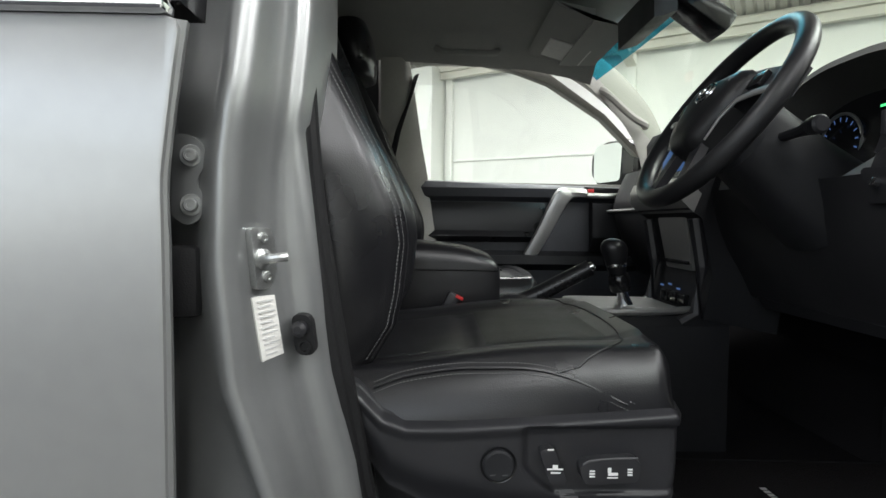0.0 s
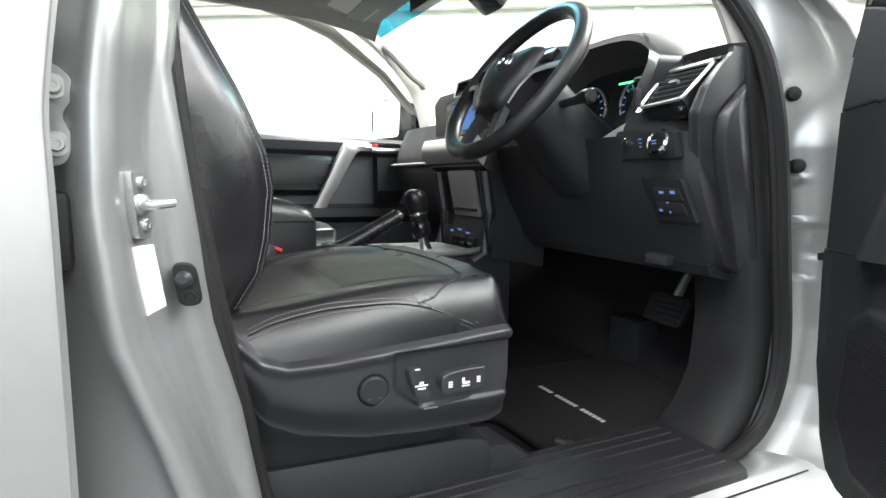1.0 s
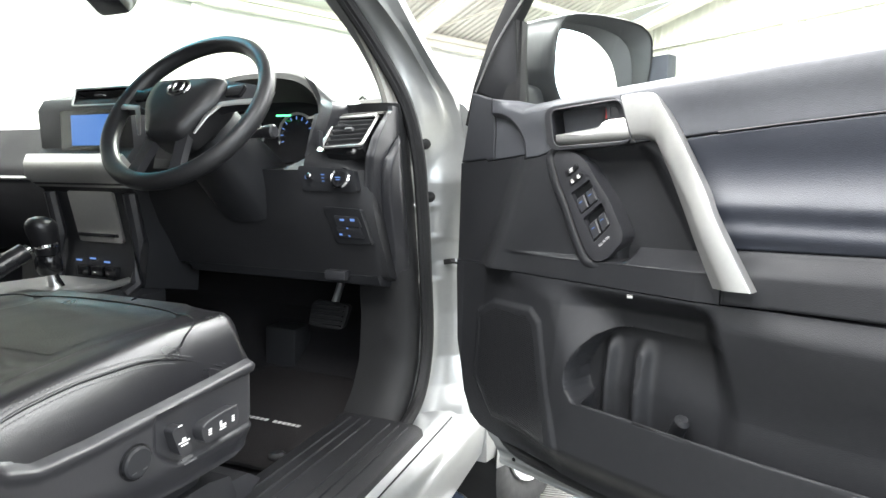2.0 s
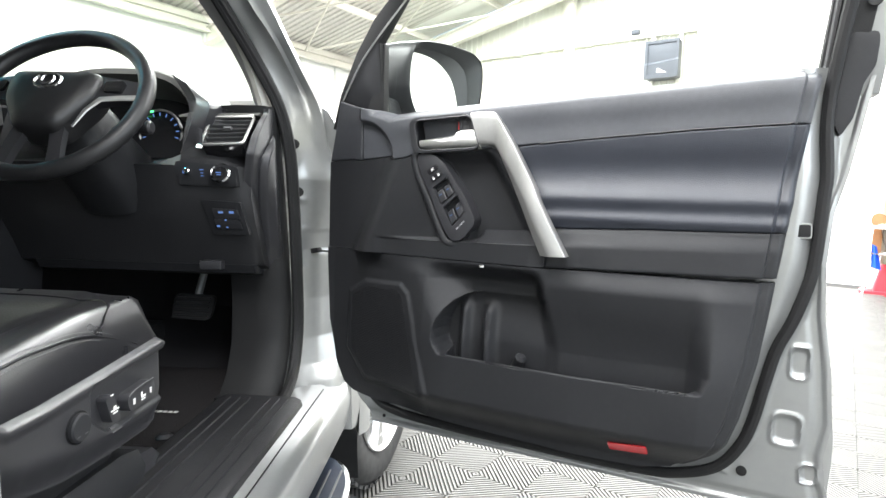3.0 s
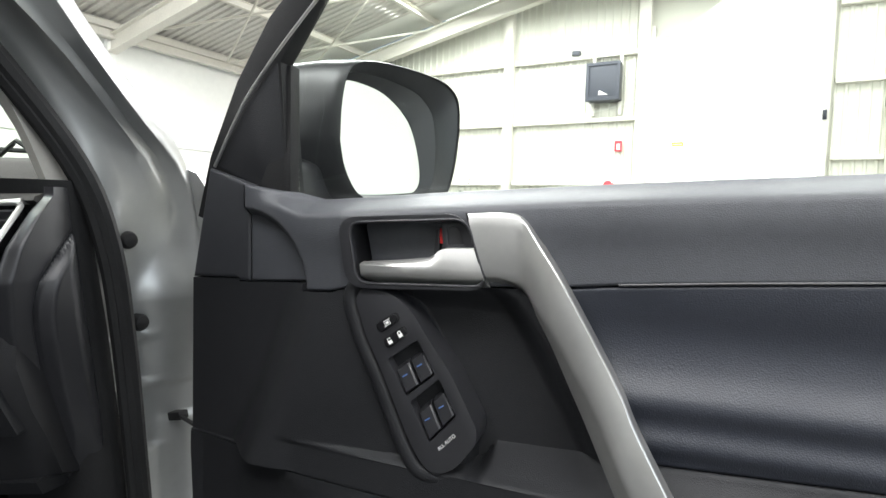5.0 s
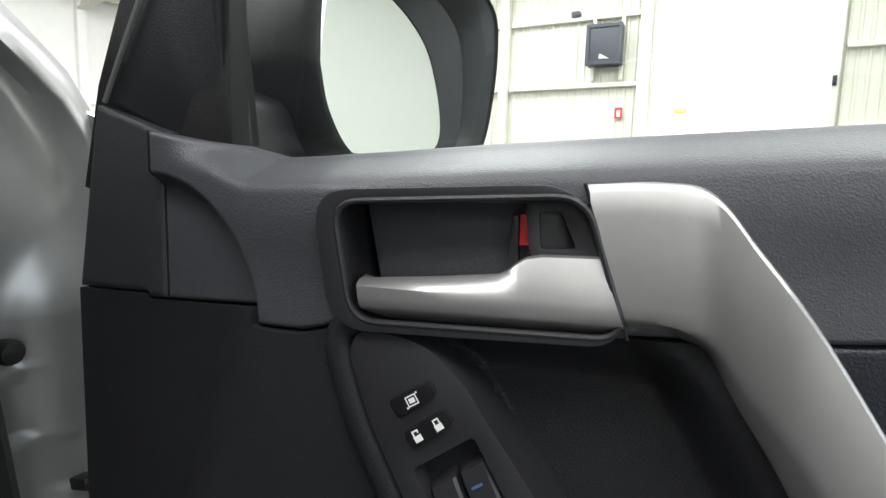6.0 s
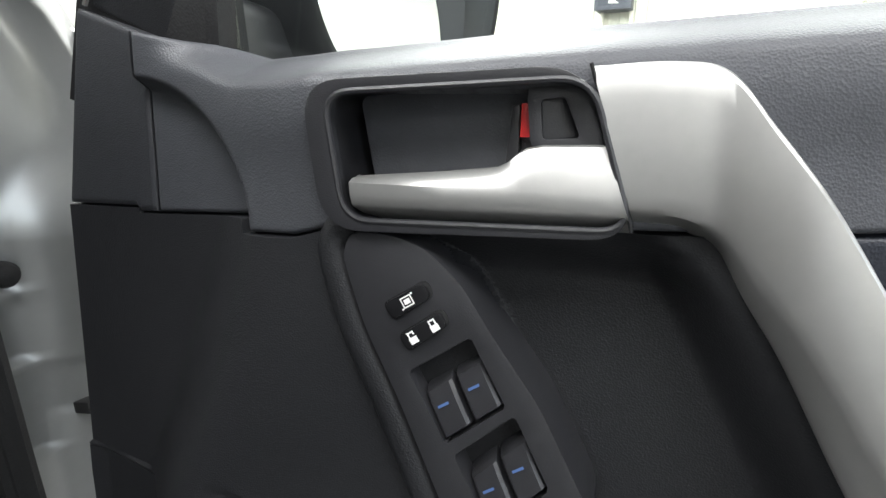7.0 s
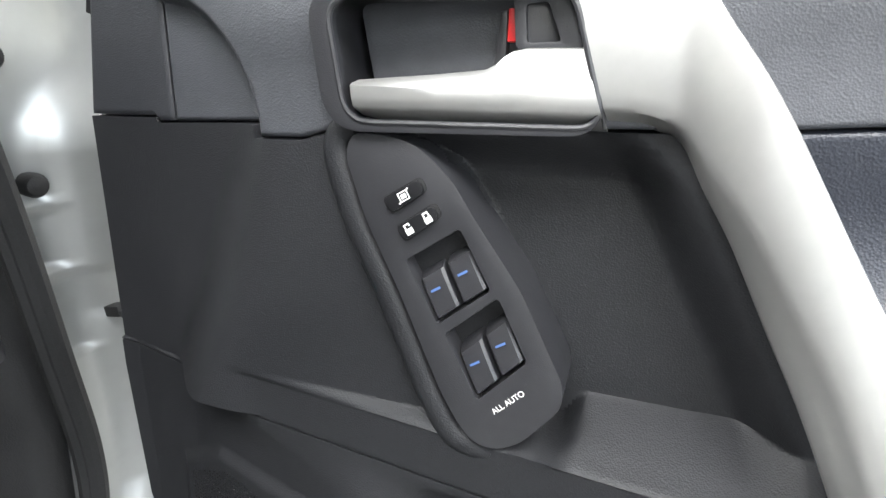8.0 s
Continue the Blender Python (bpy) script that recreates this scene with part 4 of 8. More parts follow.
gl = part("door_glass", plate([(0.152, 1.235), (0.152, 1.405), (0.246, 1.522), (0.38, 1.584), (0.56, 1.63), (0.80, 1.658), (0.94, 1.655), (0.94, 1.275)], [], lean, -0.004, -0.008), M_GLASS, door, "clear side window glass")
gl.visible_shadow = False
part("belt_seal", tube([dw(s, curve_at(BELT, s) - 0.006, -0.012) for s in np.linspace(0.215, 0.93, 20)], 0.006, 8), M_SEAL, door)

MI = dw(0.148, 0, -0.115)
MH = (DS * 0.365 - DN * 0.93).normalized()
MN = (DS * 0.93 + DN * 0.365).normalized()
mir = lambda h, z, d: MI + MH * h + MN * d + Vector((0, 0, z))
rim_loop = [(-0.010, 1.33), (-0.007, 1.38), (0.004, 1.418), (0.030, 1.436), (0.10, 1.443), (0.18, 1.440), (0.210, 1.431), (0.227, 1.414), (0.231, 1.380), (0.226, 1.335), (0.214, 1.290), (0.197, 1.266), (0.16, 1.256), (0.06, 1.255), (0.022, 1.264), (-0.001, 1.295)]
glass_loop = [(0.013, 1.338), (0.014, 1.378), (0.020, 1.408), (0.034, 1.414), (0.078, 1.410), (0.108, 1.399), (0.132, 1.383), (0.148, 1.365), (0.160, 1.338), (0.167, 1.312), (0.168, 1.290), (0.160, 1.276), (0.140, 1.270), (0.046, 1.266), (0.026, 1.281), (0.013, 1.306)]
rim_loop, glass_loop = ([tuple(p) for p in spline(c + c[:1], 97)[:-1]] for c in (rim_loop, glass_loop))
rings = []
for d, k, o in ((0.028, 0.975, 0.0), (0.032, 0.985, 0.0), (0.030, 1.0, -0.001), (0.018, 1.015, -0.004), (-0.015, 1.03, -0.018), (-0.05, 1.0, -0.04), (-0.08, 0.93, -0.058), (-0.105, 0.78, -0.066), (-0.12, 0.5, -0.066), (-0.124, 0.15, -0.066)):
    rings.append([mir(0.12 + (h - 0.12) * k + o, 1.345 + (z - 1.345) * k, d) for h, z in rim_loop])
mirror = part("door_mirror", skin(rings, cap=False), M_PLASTIC_SMOOTH, door, "dark grey door mirror housing", 50)
hood_rows = [[mir(0.12 + (h - 0.12) * 0.975, 1.345 + (z - 1.345) * 0.975, 0.028) for h, z in rim_loop]]
for k, d in ((0.45, 0.016), (0.50, 0.012), (0.97, 0.004)):
    hood_rows.append([mir(0.12 + (h - 0.12) * 0.975 * (1 - k) + (g - 0.12) * k, 1.345 + (z - 1.345) * 0.975 * (1 - k) + (y - 1.345) * k, d) for (h, z), (g, y) in zip(rim_loop, glass_loop)])
part("mirror_rim", skin(hood_rows, cap=False), M_PLASTIC_SMOOTH, mirror, "stepped inner hood round the mirror glass", 30)
part("mirror_glass", plate(glass_loop, [], mir, 0.0045, 0.0), M_MIRROR, mirror, "mirror glass reflecting the white hall")
part("mirror_arm", plate(rounded([(0.06, 1.235), (0.148, 1.235), (0.145, 1.30), (0.10, 1.315), (0.06, 1.28)], 0.012), [], dw, -0.05, -0.16, 0.008), M_PLASTIC_SMOOTH, mirror)

# door check strap
part("check_strap", tube([(0.797, 0.480, 0.944), dw(0.0, 0.949, -0.055), dw(0.06, 0.947, -0.06)], 0.004, 6, flat=0.6), M_SEAL, door)

# ---- the car's body ----
CY = 1.27
NUDGE = Vector((-0.007, 0.0, -0.021))
rear_door = part("rear_door", plate(rounded([(-1.30, 0.52), (-0.226, 0.52), (-0.223, 0.80), (-0.225, 1.05), (-0.226, 1.12), (-0.216, 1.20), (-0.209, 1.248), (-1.30, 1.248)], 0.012, 3), [], lambda x, z, d: Vector((x, 0.425 - d + 0.05 * max(0, 0.75 - z) ** 2 * 4, z)), 0.0, -0.014, 0.006), M_SILVER, car, "closed silver rear door")
part("belt_moulding", box(-1.3, -0.218, 0.415, 0.44, 1.248, 1.262, 0.006), M_CHROME, rear_door, "bright belt moulding")
part("rear_door_flange", skin([[(x - 0.002, 0.427, z), (x + 0.006, 0.431, z), (x + 0.004, 0.440, z), (x - 0.010, 0.46, z), (x - 0.022, 0.47, z), (x - 0.012, 0.45, z)] for x, z in spline([(-0.229, 0.53), (-0.226, 0.8), (-0.228, 1.05), (-0.229, 1.12), (-0.219, 1.2), (-0.212, 1.245)], 20)]), M_JAMB, rear_door)
part("rear_window_frame", plate([(-1.3, 1.262), (-0.214, 1.262), (-0.215, 1.66), (-1.3, 1.68)], [[(-1.27, 1.28), (-0.27, 1.28), (-0.275, 1.63), (-1.27, 1.65)]], lambda x, z, d: Vector((x, 0.44 - d + 0.2 * (z - 1.28), z)), 0.0, -0.05, 0.004), M_GLOSS, rear_door, "black rear window frame")
part("rear_glass", plate([(-1.27, 1.30), (-0.27, 1.30), (-0.275, 1.63), (-1.27, 1.65)], [], lambda x, z, d: Vector((x, 0.45 - d + 0.2 * (z - 1.28), z)), 0.0, -0.004), M_GLOSS, rear_door, "dark privacy glass")

Z_L = [0.56, 0.62, 0.70, 0.74, 0.83, 0.93, 1.04, 1.14, 1.21, 1.30, 1.45, 1.60, 1.70]
R_X = [-0.03, -0.075, -0.105, -0.122, -0.148, -0.182, -0.194, -0.191, -0.182, -0.178, -0.183, -0.19, -0.195]
S_X = [-0.02, -0.055, -0.077, -0.085, -0.101, -0.126, -0.140, -0.153, -0.160, -0.167, -0.175, -0.185, -0.19]
rings = []
for z in np.linspace(0.56, 1.70, 60):
    r, s = float(np.interp(z, Z_L, R_X)), float(np.interp(z, Z_L, S_X))
    t = max(0, z - 1.2) * 0.2
    a = max((r + s) / 2 - 0.004, r + 0.018)
    b = max(s - 0.026, a + 0.004)
    c = max(s - 0.018, b + 0.007)
    ring = [(x, y + t, z) for x, y in ((-0.32, 0.54), (-0.262, 0.532), (min(-0.238, r - 0.04), 0.512), (r - 0.03, 0.492), (r - 0.016, 0.482), (r - 0.004, 0.482), (r + 0.005, 0.490), (r + 0.010, 0.503), (r + 0.014, 0.516), (a, 0.525), (b, 0.532), (c, 0.545), (max(s + 0.012, c + 0.012), 0.556), (max(s, c) + 0.02, 0.60), (max(s, c) + 0.02, 0.66), (-0.32, 0.66))]
    rings.append([ring[0], *spline(ring[1:14], 56), *ring[14:]])
b_pillar = part("b_pillar", skin(rings), M_JAMB, car, "silver centre pillar with latch striker", 60)
stk = lambda x, z, d: Vector((x + 0.89 * d, 0.5185 + 2.0 * (x + 0.1746) - 0.45 * d, z))
part("striker_plate", plate(rounded([(-0.1834, 1.079), (-0.1715, 1.079), (-0.1685, 1.066), (-0.1675, 1.033), (-0.1715, 1.019), (-0.1794, 1.0194)], 0.003), [], stk, 0.006, -0.005, 0.001), M_ZINC, b_pillar, "zinc striker plate")
part("striker_loop", tube([(-0.180, 0.520, 1.049), (-0.172, 0.508, 1.049), (-0.160, 0.502, 1.050), (-0.150, 0.503, 1.0515), (-0.145, 0.505, 1.052)], 0.0046, 10), M_ZINC, b_pillar, "bright steel striker bar")
part("striker_boss", lathe([(0.010, 0), (0.010, 0.006), (0.006, 0.009)], stk(-0.1765, 1.049, 0.003), (0.89, -0.45, 0), 14), M_ZINC, b_pillar)
for z in (1.069, 1.031):
    part("striker_screw", lathe([(0.0055, 0), (0.0055, 0.004), (0.003, 0.0045), (0.003, 0.002)], stk(-0.176 + (0.0025 if z < 1.05 else 0), z, 0.005), (0.89, -0.45, 0), 12), M_ZINC, b_pillar)


def pillar_skin(x, z):
    """The pillar's outer face between the ridge and the inner flange."""
    r, s = float(np.interp(z, Z_L, R_X)), float(np.interp(z, Z_L, S_X))
    return float(np.interp(x, [r - 0.016, r - 0.004, r + 0.005, r + 0.010, r + 0.014, (r + s) / 2 - 0.004, s - 0.026, s - 0.018, s + 0.012], [0.482, 0.482, 0.490, 0.503, 0.516, 0.525, 0.532, 0.545, 0.556]))


def lab(u, v, d):
    """A spot on the data label, which follows the pillar's face."""
    x = (-0.1803 * (1 - u) - 0.1654 * u) * (1 - v) + (-0.1718 * (1 - u) - 0.1566 * u) * v
    z = (1.0119 * (1 - u) + 1.0122 * u) * (1 - v) + (0.9491 * (1 - u) + 0.9536 * u) * v
    return Vector((x + 0.85 * d, pillar_skin(x, z) - 0.53 * d, z))


tag = part("pillar_label", sheet(lambda u, v: lab(u, v, 0.0022), 16, 16, back=(-0.002, 0.0012, 0)), M_LABEL, b_pillar, "white paper data label")
for k in range(11):
    bars(lambda u, v, d: lab(u, v, 0.0032), [(0.10, 0.06 + 0.085 * k, 0.88 - 0.2 * (k % 3 == 1), 0.085 + 0.085 * k)], M_BARS, tag, "printed_line")
ph = rounded([(-0.150, 0.992), (-0.128, 0.992), (-0.122, 0.952), (-0.144, 0.950)], 0.010, 5)
blk = part("pillar_plug", plate(ph, [], lambda x, z, d: Vector((x, 0.535 - 0.3 * (x + 0.136) - d, z)), 0.004, -0.01, 0.002), M_SEAL, b_pillar, "black rubber door switch plug")
part("plug_button", lathe([(0.008, 0), (0.008, 0.006), (0.004, 0.009)], (-0.138, 0.531, 0.978), (-0.25, -1, 0), 16), M_PLASTIC_SMOOTH, blk)
part("plug_ring", lathe([(0.0075, 0), (0.0075, 0.003), (0.005, 0.003), (0.004, 0.001)], (-0.134, 0.530, 0.960), (-0.25, -1, 0), 16), M_SEAL, blk)
hinge = part("rear_door_hinge", plate(rounded([(-0.245, 1.165), (-0.228, 1.163), (-0.216, 1.152), (-0.214, 1.138), (-0.225, 1.121), (-0.216, 1.104), (-0.222, 1.084), (-0.236, 1.080), (-0.250, 1.09)], 0.007), [], lambda x, z, d: Vector((x, 0.503 - d + 0.15 * (-0.22 - x), z)), 0.014, -0.02, 0.002), M_JAMB, b_pillar, "painted rear door hinge leaf")
for z in (1.144, 1.099):
    part("hinge_bolt", lathe([(0.0105, -0.002), (0.0105, 0.002), (0.0095, 0.003), (0.0065, 0.003), (0.0062, 0.008), (0.0052, 0.0092), (0.003, 0.0092), (0.0028, 0.0085)], (-0.229, 0.4905, z), (0.2, -1, 0), 18), M_JAMB, hinge, "painted hex hinge bolt")
part("rubber_boot", box(-0.256, -0.221, 0.482, 0.52, 0.995, 1.062, 0.009), M_SEAL, b_pillar, "black rubber cable boot")

NUDGE = Vector((0, 0, 0))
# aperture seal
SEALP = [(-0.055, 0.530, 0.640), (-0.078, 0.565, 0.68), (-0.100, 0.57, 0.80), (-0.124, 0.57, 0.925), (-0.140, 0.57, 1.02), (-0.152, 0.572, 1.10), (-0.163, 0.58, 1.22), (-0.178, 0.61, 1.40), (-0.17, 0.64, 1.56), (-0.10, 0.655, 1.632), (0.10, 0.65, 1.64), (0.27, 0.635, 1.60), (0.40, 0.62, 1.54), (0.51, 0.598, 1.46), (0.595, 0.564, 1.375), (0.652, 0.526, 1.28), (0.680, 0.510, 1.19), (0.706, 0.508, 1.08), (0.733, 0.509, 0.93), (0.757, 0.512, 0.80), (0.750, 0.513, 0.715), (0.712, 0.513, 0.650), (0.64, 0.512, 0.620), (0.55, 0.512, 0.612)]
part("aperture_seal", tube(spline(SEALP, 120), 0.012, 10, up=(0, 1, 0)), M_SEAL, car, "black rubber door aperture seal")
part("aperture_seal_lip", tube([(x + 0.012, y + 0.008, z) if x < 0.2 else (x - 0.008, y + 0.006, z - 0.002) for x, y, z in spline(SEALP, 120)], 0.008, 8, up=(0, 1, 0)), M_SEAL, car)

# hinge pillar
ZP = [0.56, 0.62, 0.66, 0.72, 0.82, 0.95, 1.09, 1.20, 1.29]
XP = [0.62, 0.665, 0.705, 0.735, 0.743, 0.726, 0.697, 0.668, 0.642]
A_IN = spline([(0.660, 0.548, 1.23), (0.612, 0.572, 1.355), (0.525, 0.60, 1.462), (0.41, 0.625, 1.55), (0.27, 0.64, 1.615), (0.10, 0.655, 1.66), (-0.15, 0.66, 1.685), (-0.6, 0.66, 1.69), (-1.3, 0.66, 1.68)], 50)


def resampled(pts, n):
    """n points evenly along a line of points."""
    p = np.array(pts, float)
    d = np.concatenate([[0], np.cumsum(np.linalg.norm(np.diff(p, axis=0), axis=1))])
    return [Vector([float(np.interp(t, d, p[:, i])) for i in range(3)]) for t in np.linspace(0, d[-1], n)]


rings = []
for z in np.linspace(0.56, 1.12, 113):
    x = float(np.interp(z, ZP, XP))
    # shallow pressed pockets beside the hinges
    k = 0.005 * sm(0.938, 0.943, z) * sm(0.995, 0.990, z)
    g = 0.010 * (sm(1.069, 1.076, z) + sm(0.998, 1.005, z) * sm(1.063, 1.057, z) + sm(0.90, 0.907, z) * sm(0.993, 0.987, z))
    rings.append([Vector(p) for p in ((x - 0.02, 0.62, z), (x - 0.012, 0.548, z), (x + 0.006, 0.533, z), (x + 0.020 + g * 0.3, 0.527 + g, z), (x + 0.054 + g * 0.3, 0.512 + g, z), (x + 0.064, 0.505, z), (x + 0.072 + k * 0.5, 0.490 + k, z), (x + 0.088 + k * 0.5, 0.470 + k, z), (x + 0.115, 0.452 + k, z), (x + 0.122, 0.440, z), (x + 0.135, 0.428, z), (x + 0.16, 0.42, z), (x + 0.22, 0.42, z), (x + 0.22, 0.62, z))])
# windscreen pillar above it: inner flange, pressed ridge, outer edge
P_IN = [(0.686, 0.523, 1.240), (0.675, 0.524, 1.288), (0.655, 0.540, 1.345), (0.605, 0.560, 1.405), (0.535, 0.577, 1.452), (0.49, 0.590, 1.492), (0.40, 0.612, 1.556), (0.27, 0.628, 1.622), (0.10, 0.643, 1.668), (-0.15, 0.65, 1.69), (-0.6, 0.65, 1.695), (-1.3, 0.65, 1.685)]
P_RIDGE = [(0.790, 0.488, 1.235), (0.754, 0.495, 1.292), (0.680, 0.508, 1.350), (0.606, 0.525, 1.408), (0.540, 0.545, 1.452), (0.500, 0.560, 1.493), (0.415, 0.588, 1.566), (0.28, 0.608, 1.640), (0.11, 0.625, 1.690), (-0.14, 0.632, 1.715), (-0.6, 0.632, 1.72), (-1.3, 0.632, 1.71)]
P_EDGE = [(0.822, 0.462, 1.232), (0.797, 0.472, 1.294), (0.697, 0.485, 1.353), (0.618, 0.500, 1.411), (0.565, 0.515, 1.460), (0.515, 0.530, 1.498), (0.43, 0.562, 1.582), (0.29, 0.585, 1.662), (0.12, 0.605, 1.716), (-0.13, 0.615, 1.742), (-0.6, 0.615, 1.748), (-1.3, 0.615, 1.74)]
upper = []
for a, r, e in zip(*(resampled(spline(p, 120), 56) for p in (P_IN, P_RIDGE, P_EDGE))):
    mid = lambda p, q, t, o=(0, 0, 0): p + (q - p) * t + Vector(o)
    upper.append([a + Vector((-0.012, 0.06, -0.004)), a + Vector((-0.006, 0.018, -0.002)), a, mid(a, r, 0.35, (0.004, 0.004, 0.002)), mid(a, r, 0.8, (0.003, 0.002, 0.001)), r, mid(r, e, 0.12, (0.002, 0.002, 0)), mid(r, e, 0.5, (0.006, 0.006, 0.002)), mid(r, e, 0.9), e, e + Vector((0.016, 0.004, 0.016)), e + Vector((0.042, 0.018, 0.032)), e + Vector((0.070, 0.045, 0.036)), e + Vector((0.05, 0.08, 0.01))])
low, high = rings[-1], upper[0]
for t in (0.2, 0.4, 0.6, 0.8):
    w = sm(0, 1, t)
    rings.append([Vector((a.x + (b.x - a.x) * w, a.y + (b.y - a.y) * w, a.z + (b.z - a.z) * t)) for a, b in zip(low, high)])
rings += upper
hp = part("hinge_pillar", skin(rings), M_JAMB, car, "silver front hinge and windscreen pillar", 60)
for z, x, y in ((1.199, 0.732, 0.517), (1.088, 0.752, 0.513)):
    part("bump_stop", lathe([(0.0115, -0.014), (0.0115, 0.005), (0.009, 0.010), (0.003, 0.012)], (x, y, z), (-0.55, -0.8, 0), 16), M_SEAL, hp, "black rubber bump stop")
part("check_clip", box(-0.012, 0.012, -0.008, 0.008, -0.006, 0.006, 0.002, Matrix.Translation((0.797, 0.480, 0.944)) @ pose(0, 0, 0, 0, 12, 60)), M_SEAL, hp, "dark door check clip")
rings = []
for z in np.linspace(0.60, 1.27, 24):
    x = float(np.interp(z, ZP, XP))
    rings.append([(x + 0.006, 0.5285, z), (x - 0.014, 0.534, z), (x - 0.028, 0.552, z), (x - 0.030, 0.60, z), (x - 0.015, 0.665, z), (x + 0.14, 0.665, z), (x + 0.14, 0.60, z)])
# takes the seal's deeper black to stand for the footwell's shade
part("kick_trim", skin(rings), M_SEAL, car, "black moulded trim inside the hinge pillar", 60)

# trim inside the near windscreen pillar
part("pillar_trim", skin([[(x - 0.012, y - 0.002, z - 0.006), (x + 0.0, y - 0.006, z + 0.01), (x + 0.05, y - 0.004, z + 0.045), (x + 0.04, y + 0.012, z + 0.03), (x - 0.004, y + 0.009, z - 0.010)] for x, y, z in A_IN[:34]]), M_PILLAR_TRIM, car, "beige-grey windscreen pillar trim", 60)

# far side mirrored pillars, roof, windscreen
rings = []
for k, (x, y, z) in enumerate(A_IN):
    y = 2 * CY - y - 0.02
    f = max(0.5, 1 - k / 40)
    rings.append([(x + 0.06, y - 0.05, z - 0.01), (x + 0.10 * f, y + 0.0, z + 0.0), (x + 0.13 * f, y + 0.04, z + 0.05), (x + 0.15 * f, y - 0.02, z + 0.11), (x + 0.11 * f, y - 0.06, z + 0.09)])
part("windscreen_pillar", skin(rings), M_PILLAR_TRIM, car, "pale trimmed far windscreen pillar", 60)
part("pillar_grab_handle", tube(spline([(0.70, 1.875, 1.40), (0.685, 1.85, 1.405), (0.64, 1.845, 1.43), (0.56, 1.845, 1.50), (0.54, 1.875, 1.525)], 16), 0.013, 8), M_PILLAR_TRIM, car, "pale grab handle on the windscreen pillar")
roof = part("roof", skin([[(x, CY + s * w, z + 0.05 * (1 - s * s)) for s in np.linspace(-1, 1, 13)] + [(x, CY + s * w, z - 0.02 + 0.03 * (1 - s * s)) for s in np.linspace(1, -1, 13)] for x, w, z in ((0.50, 0.52, 1.605), (0.44, 0.54, 1.638), (0.30, 0.57, 1.690), (0.16, 0.585, 1.725), (0.0, 0.60, 1.755), (-0.5, 0.62, 1.79), (-1.3, 0.62, 1.79), (-2.2, 0.60, 1.75))]), M_SILVER, car, "silver roof panel")
part("headliner", skin([[(x, CY + s * w, z - 0.035 + 0.03 - 0.105 * abs(s) ** 5) for s in np.linspace(-1, 1, 21)] + [(x, CY + s * w, z - 0.020 + 0.03 - 0.100 * abs(s) ** 5) for s in np.linspace(1, -1, 21)] for x, w, z in ((0.485, 0.52, 1.625), (0.42, 0.555, 1.655), (0.30, 0.60, 1.690), (0.17, 0.62, 1.70), (0.0, 0.63, 1.715), (-0.6, 0.63, 1.735), (-2.2, 0.61, 1.72))]), M_LINER, car, "pale fabric headliner")


def screen_at(u, v):
    """The bowed windscreen: u across, v from cowl to roof."""
    y = CY + (u - 0.5) * (1.44 - 0.42 * v)
    c = (2 * u - 1) ** 2
    x = 0.97 - 0.45 * v - 0.10 * c * (1 - 0.4 * v)
    return Vector((x, y, 1.195 + 0.385 * v + 0.03 * math.sin(math.pi * v) + 0.045 * v * (1 - c)))


ws = part("windscreen", sheet(screen_at, 20, 12), M_WINDSCREEN, car, "laminated windscreen with blue shade band")
ws.visible_shadow = False
part("shade_band", sheet(lambda u, v: screen_at(u, 0.86 + 0.14 * v) + Vector((-0.006, 0, -0.004)), 20, 3), glass_material("blue_shade_band", (0.03, 0.36, 0.55), 0.5), ws, "blue tinted shade band").visible_shadow = False
bonnet = part("bonnet", skin([[(x, CY + s * w, z + 0.06 * (1 - s * s) - 0.05 * max(0, abs(s) - 0.8)) for s in np.linspace(-1, 1, 15)] + [(x, CY + s * w, z - 0.1) for s in np.linspace(1, -1, 15)] for x, w, z in ((1.06, 0.74, 1.235), (1.3, 0.74, 1.225), (1.8, 0.72, 1.165), (2.1, 0.68, 1.07), (2.2, 0.64, 0.92))]), M_SILVER, car, "silver bonnet")
part("cowl", box(0.93, 1.08, 0.56, 1.98, 1.17, 1.314, 0.012), M_PLASTIC_SMOOTH, car, "black cowl below the windscreen")
for a, b in (((1.00, 0.70, 1.326), (0.955, 1.22, 1.334)), ((1.02, 1.26, 1.326), (0.97, 1.72, 1.334))):
    w = part("wiper", tube([a, ((a[0] + b[0]) / 2 - 0.01, (a[1] + b[1]) / 2, 1.333), b], 0.0045, 6), M_SEAL, car, "black windscreen wiper")
    hinge_y = a[1] + 0.10
    part("wiper_arm", tube([(0.975, hinge_y + 0.03, 1.318), (0.972, hinge_y + 0.006, 1.338), (0.972, hinge_y, 1.344), (0.97, hinge_y - 0.02, 1.331)], 0.004, 6), M_SEAL, w)

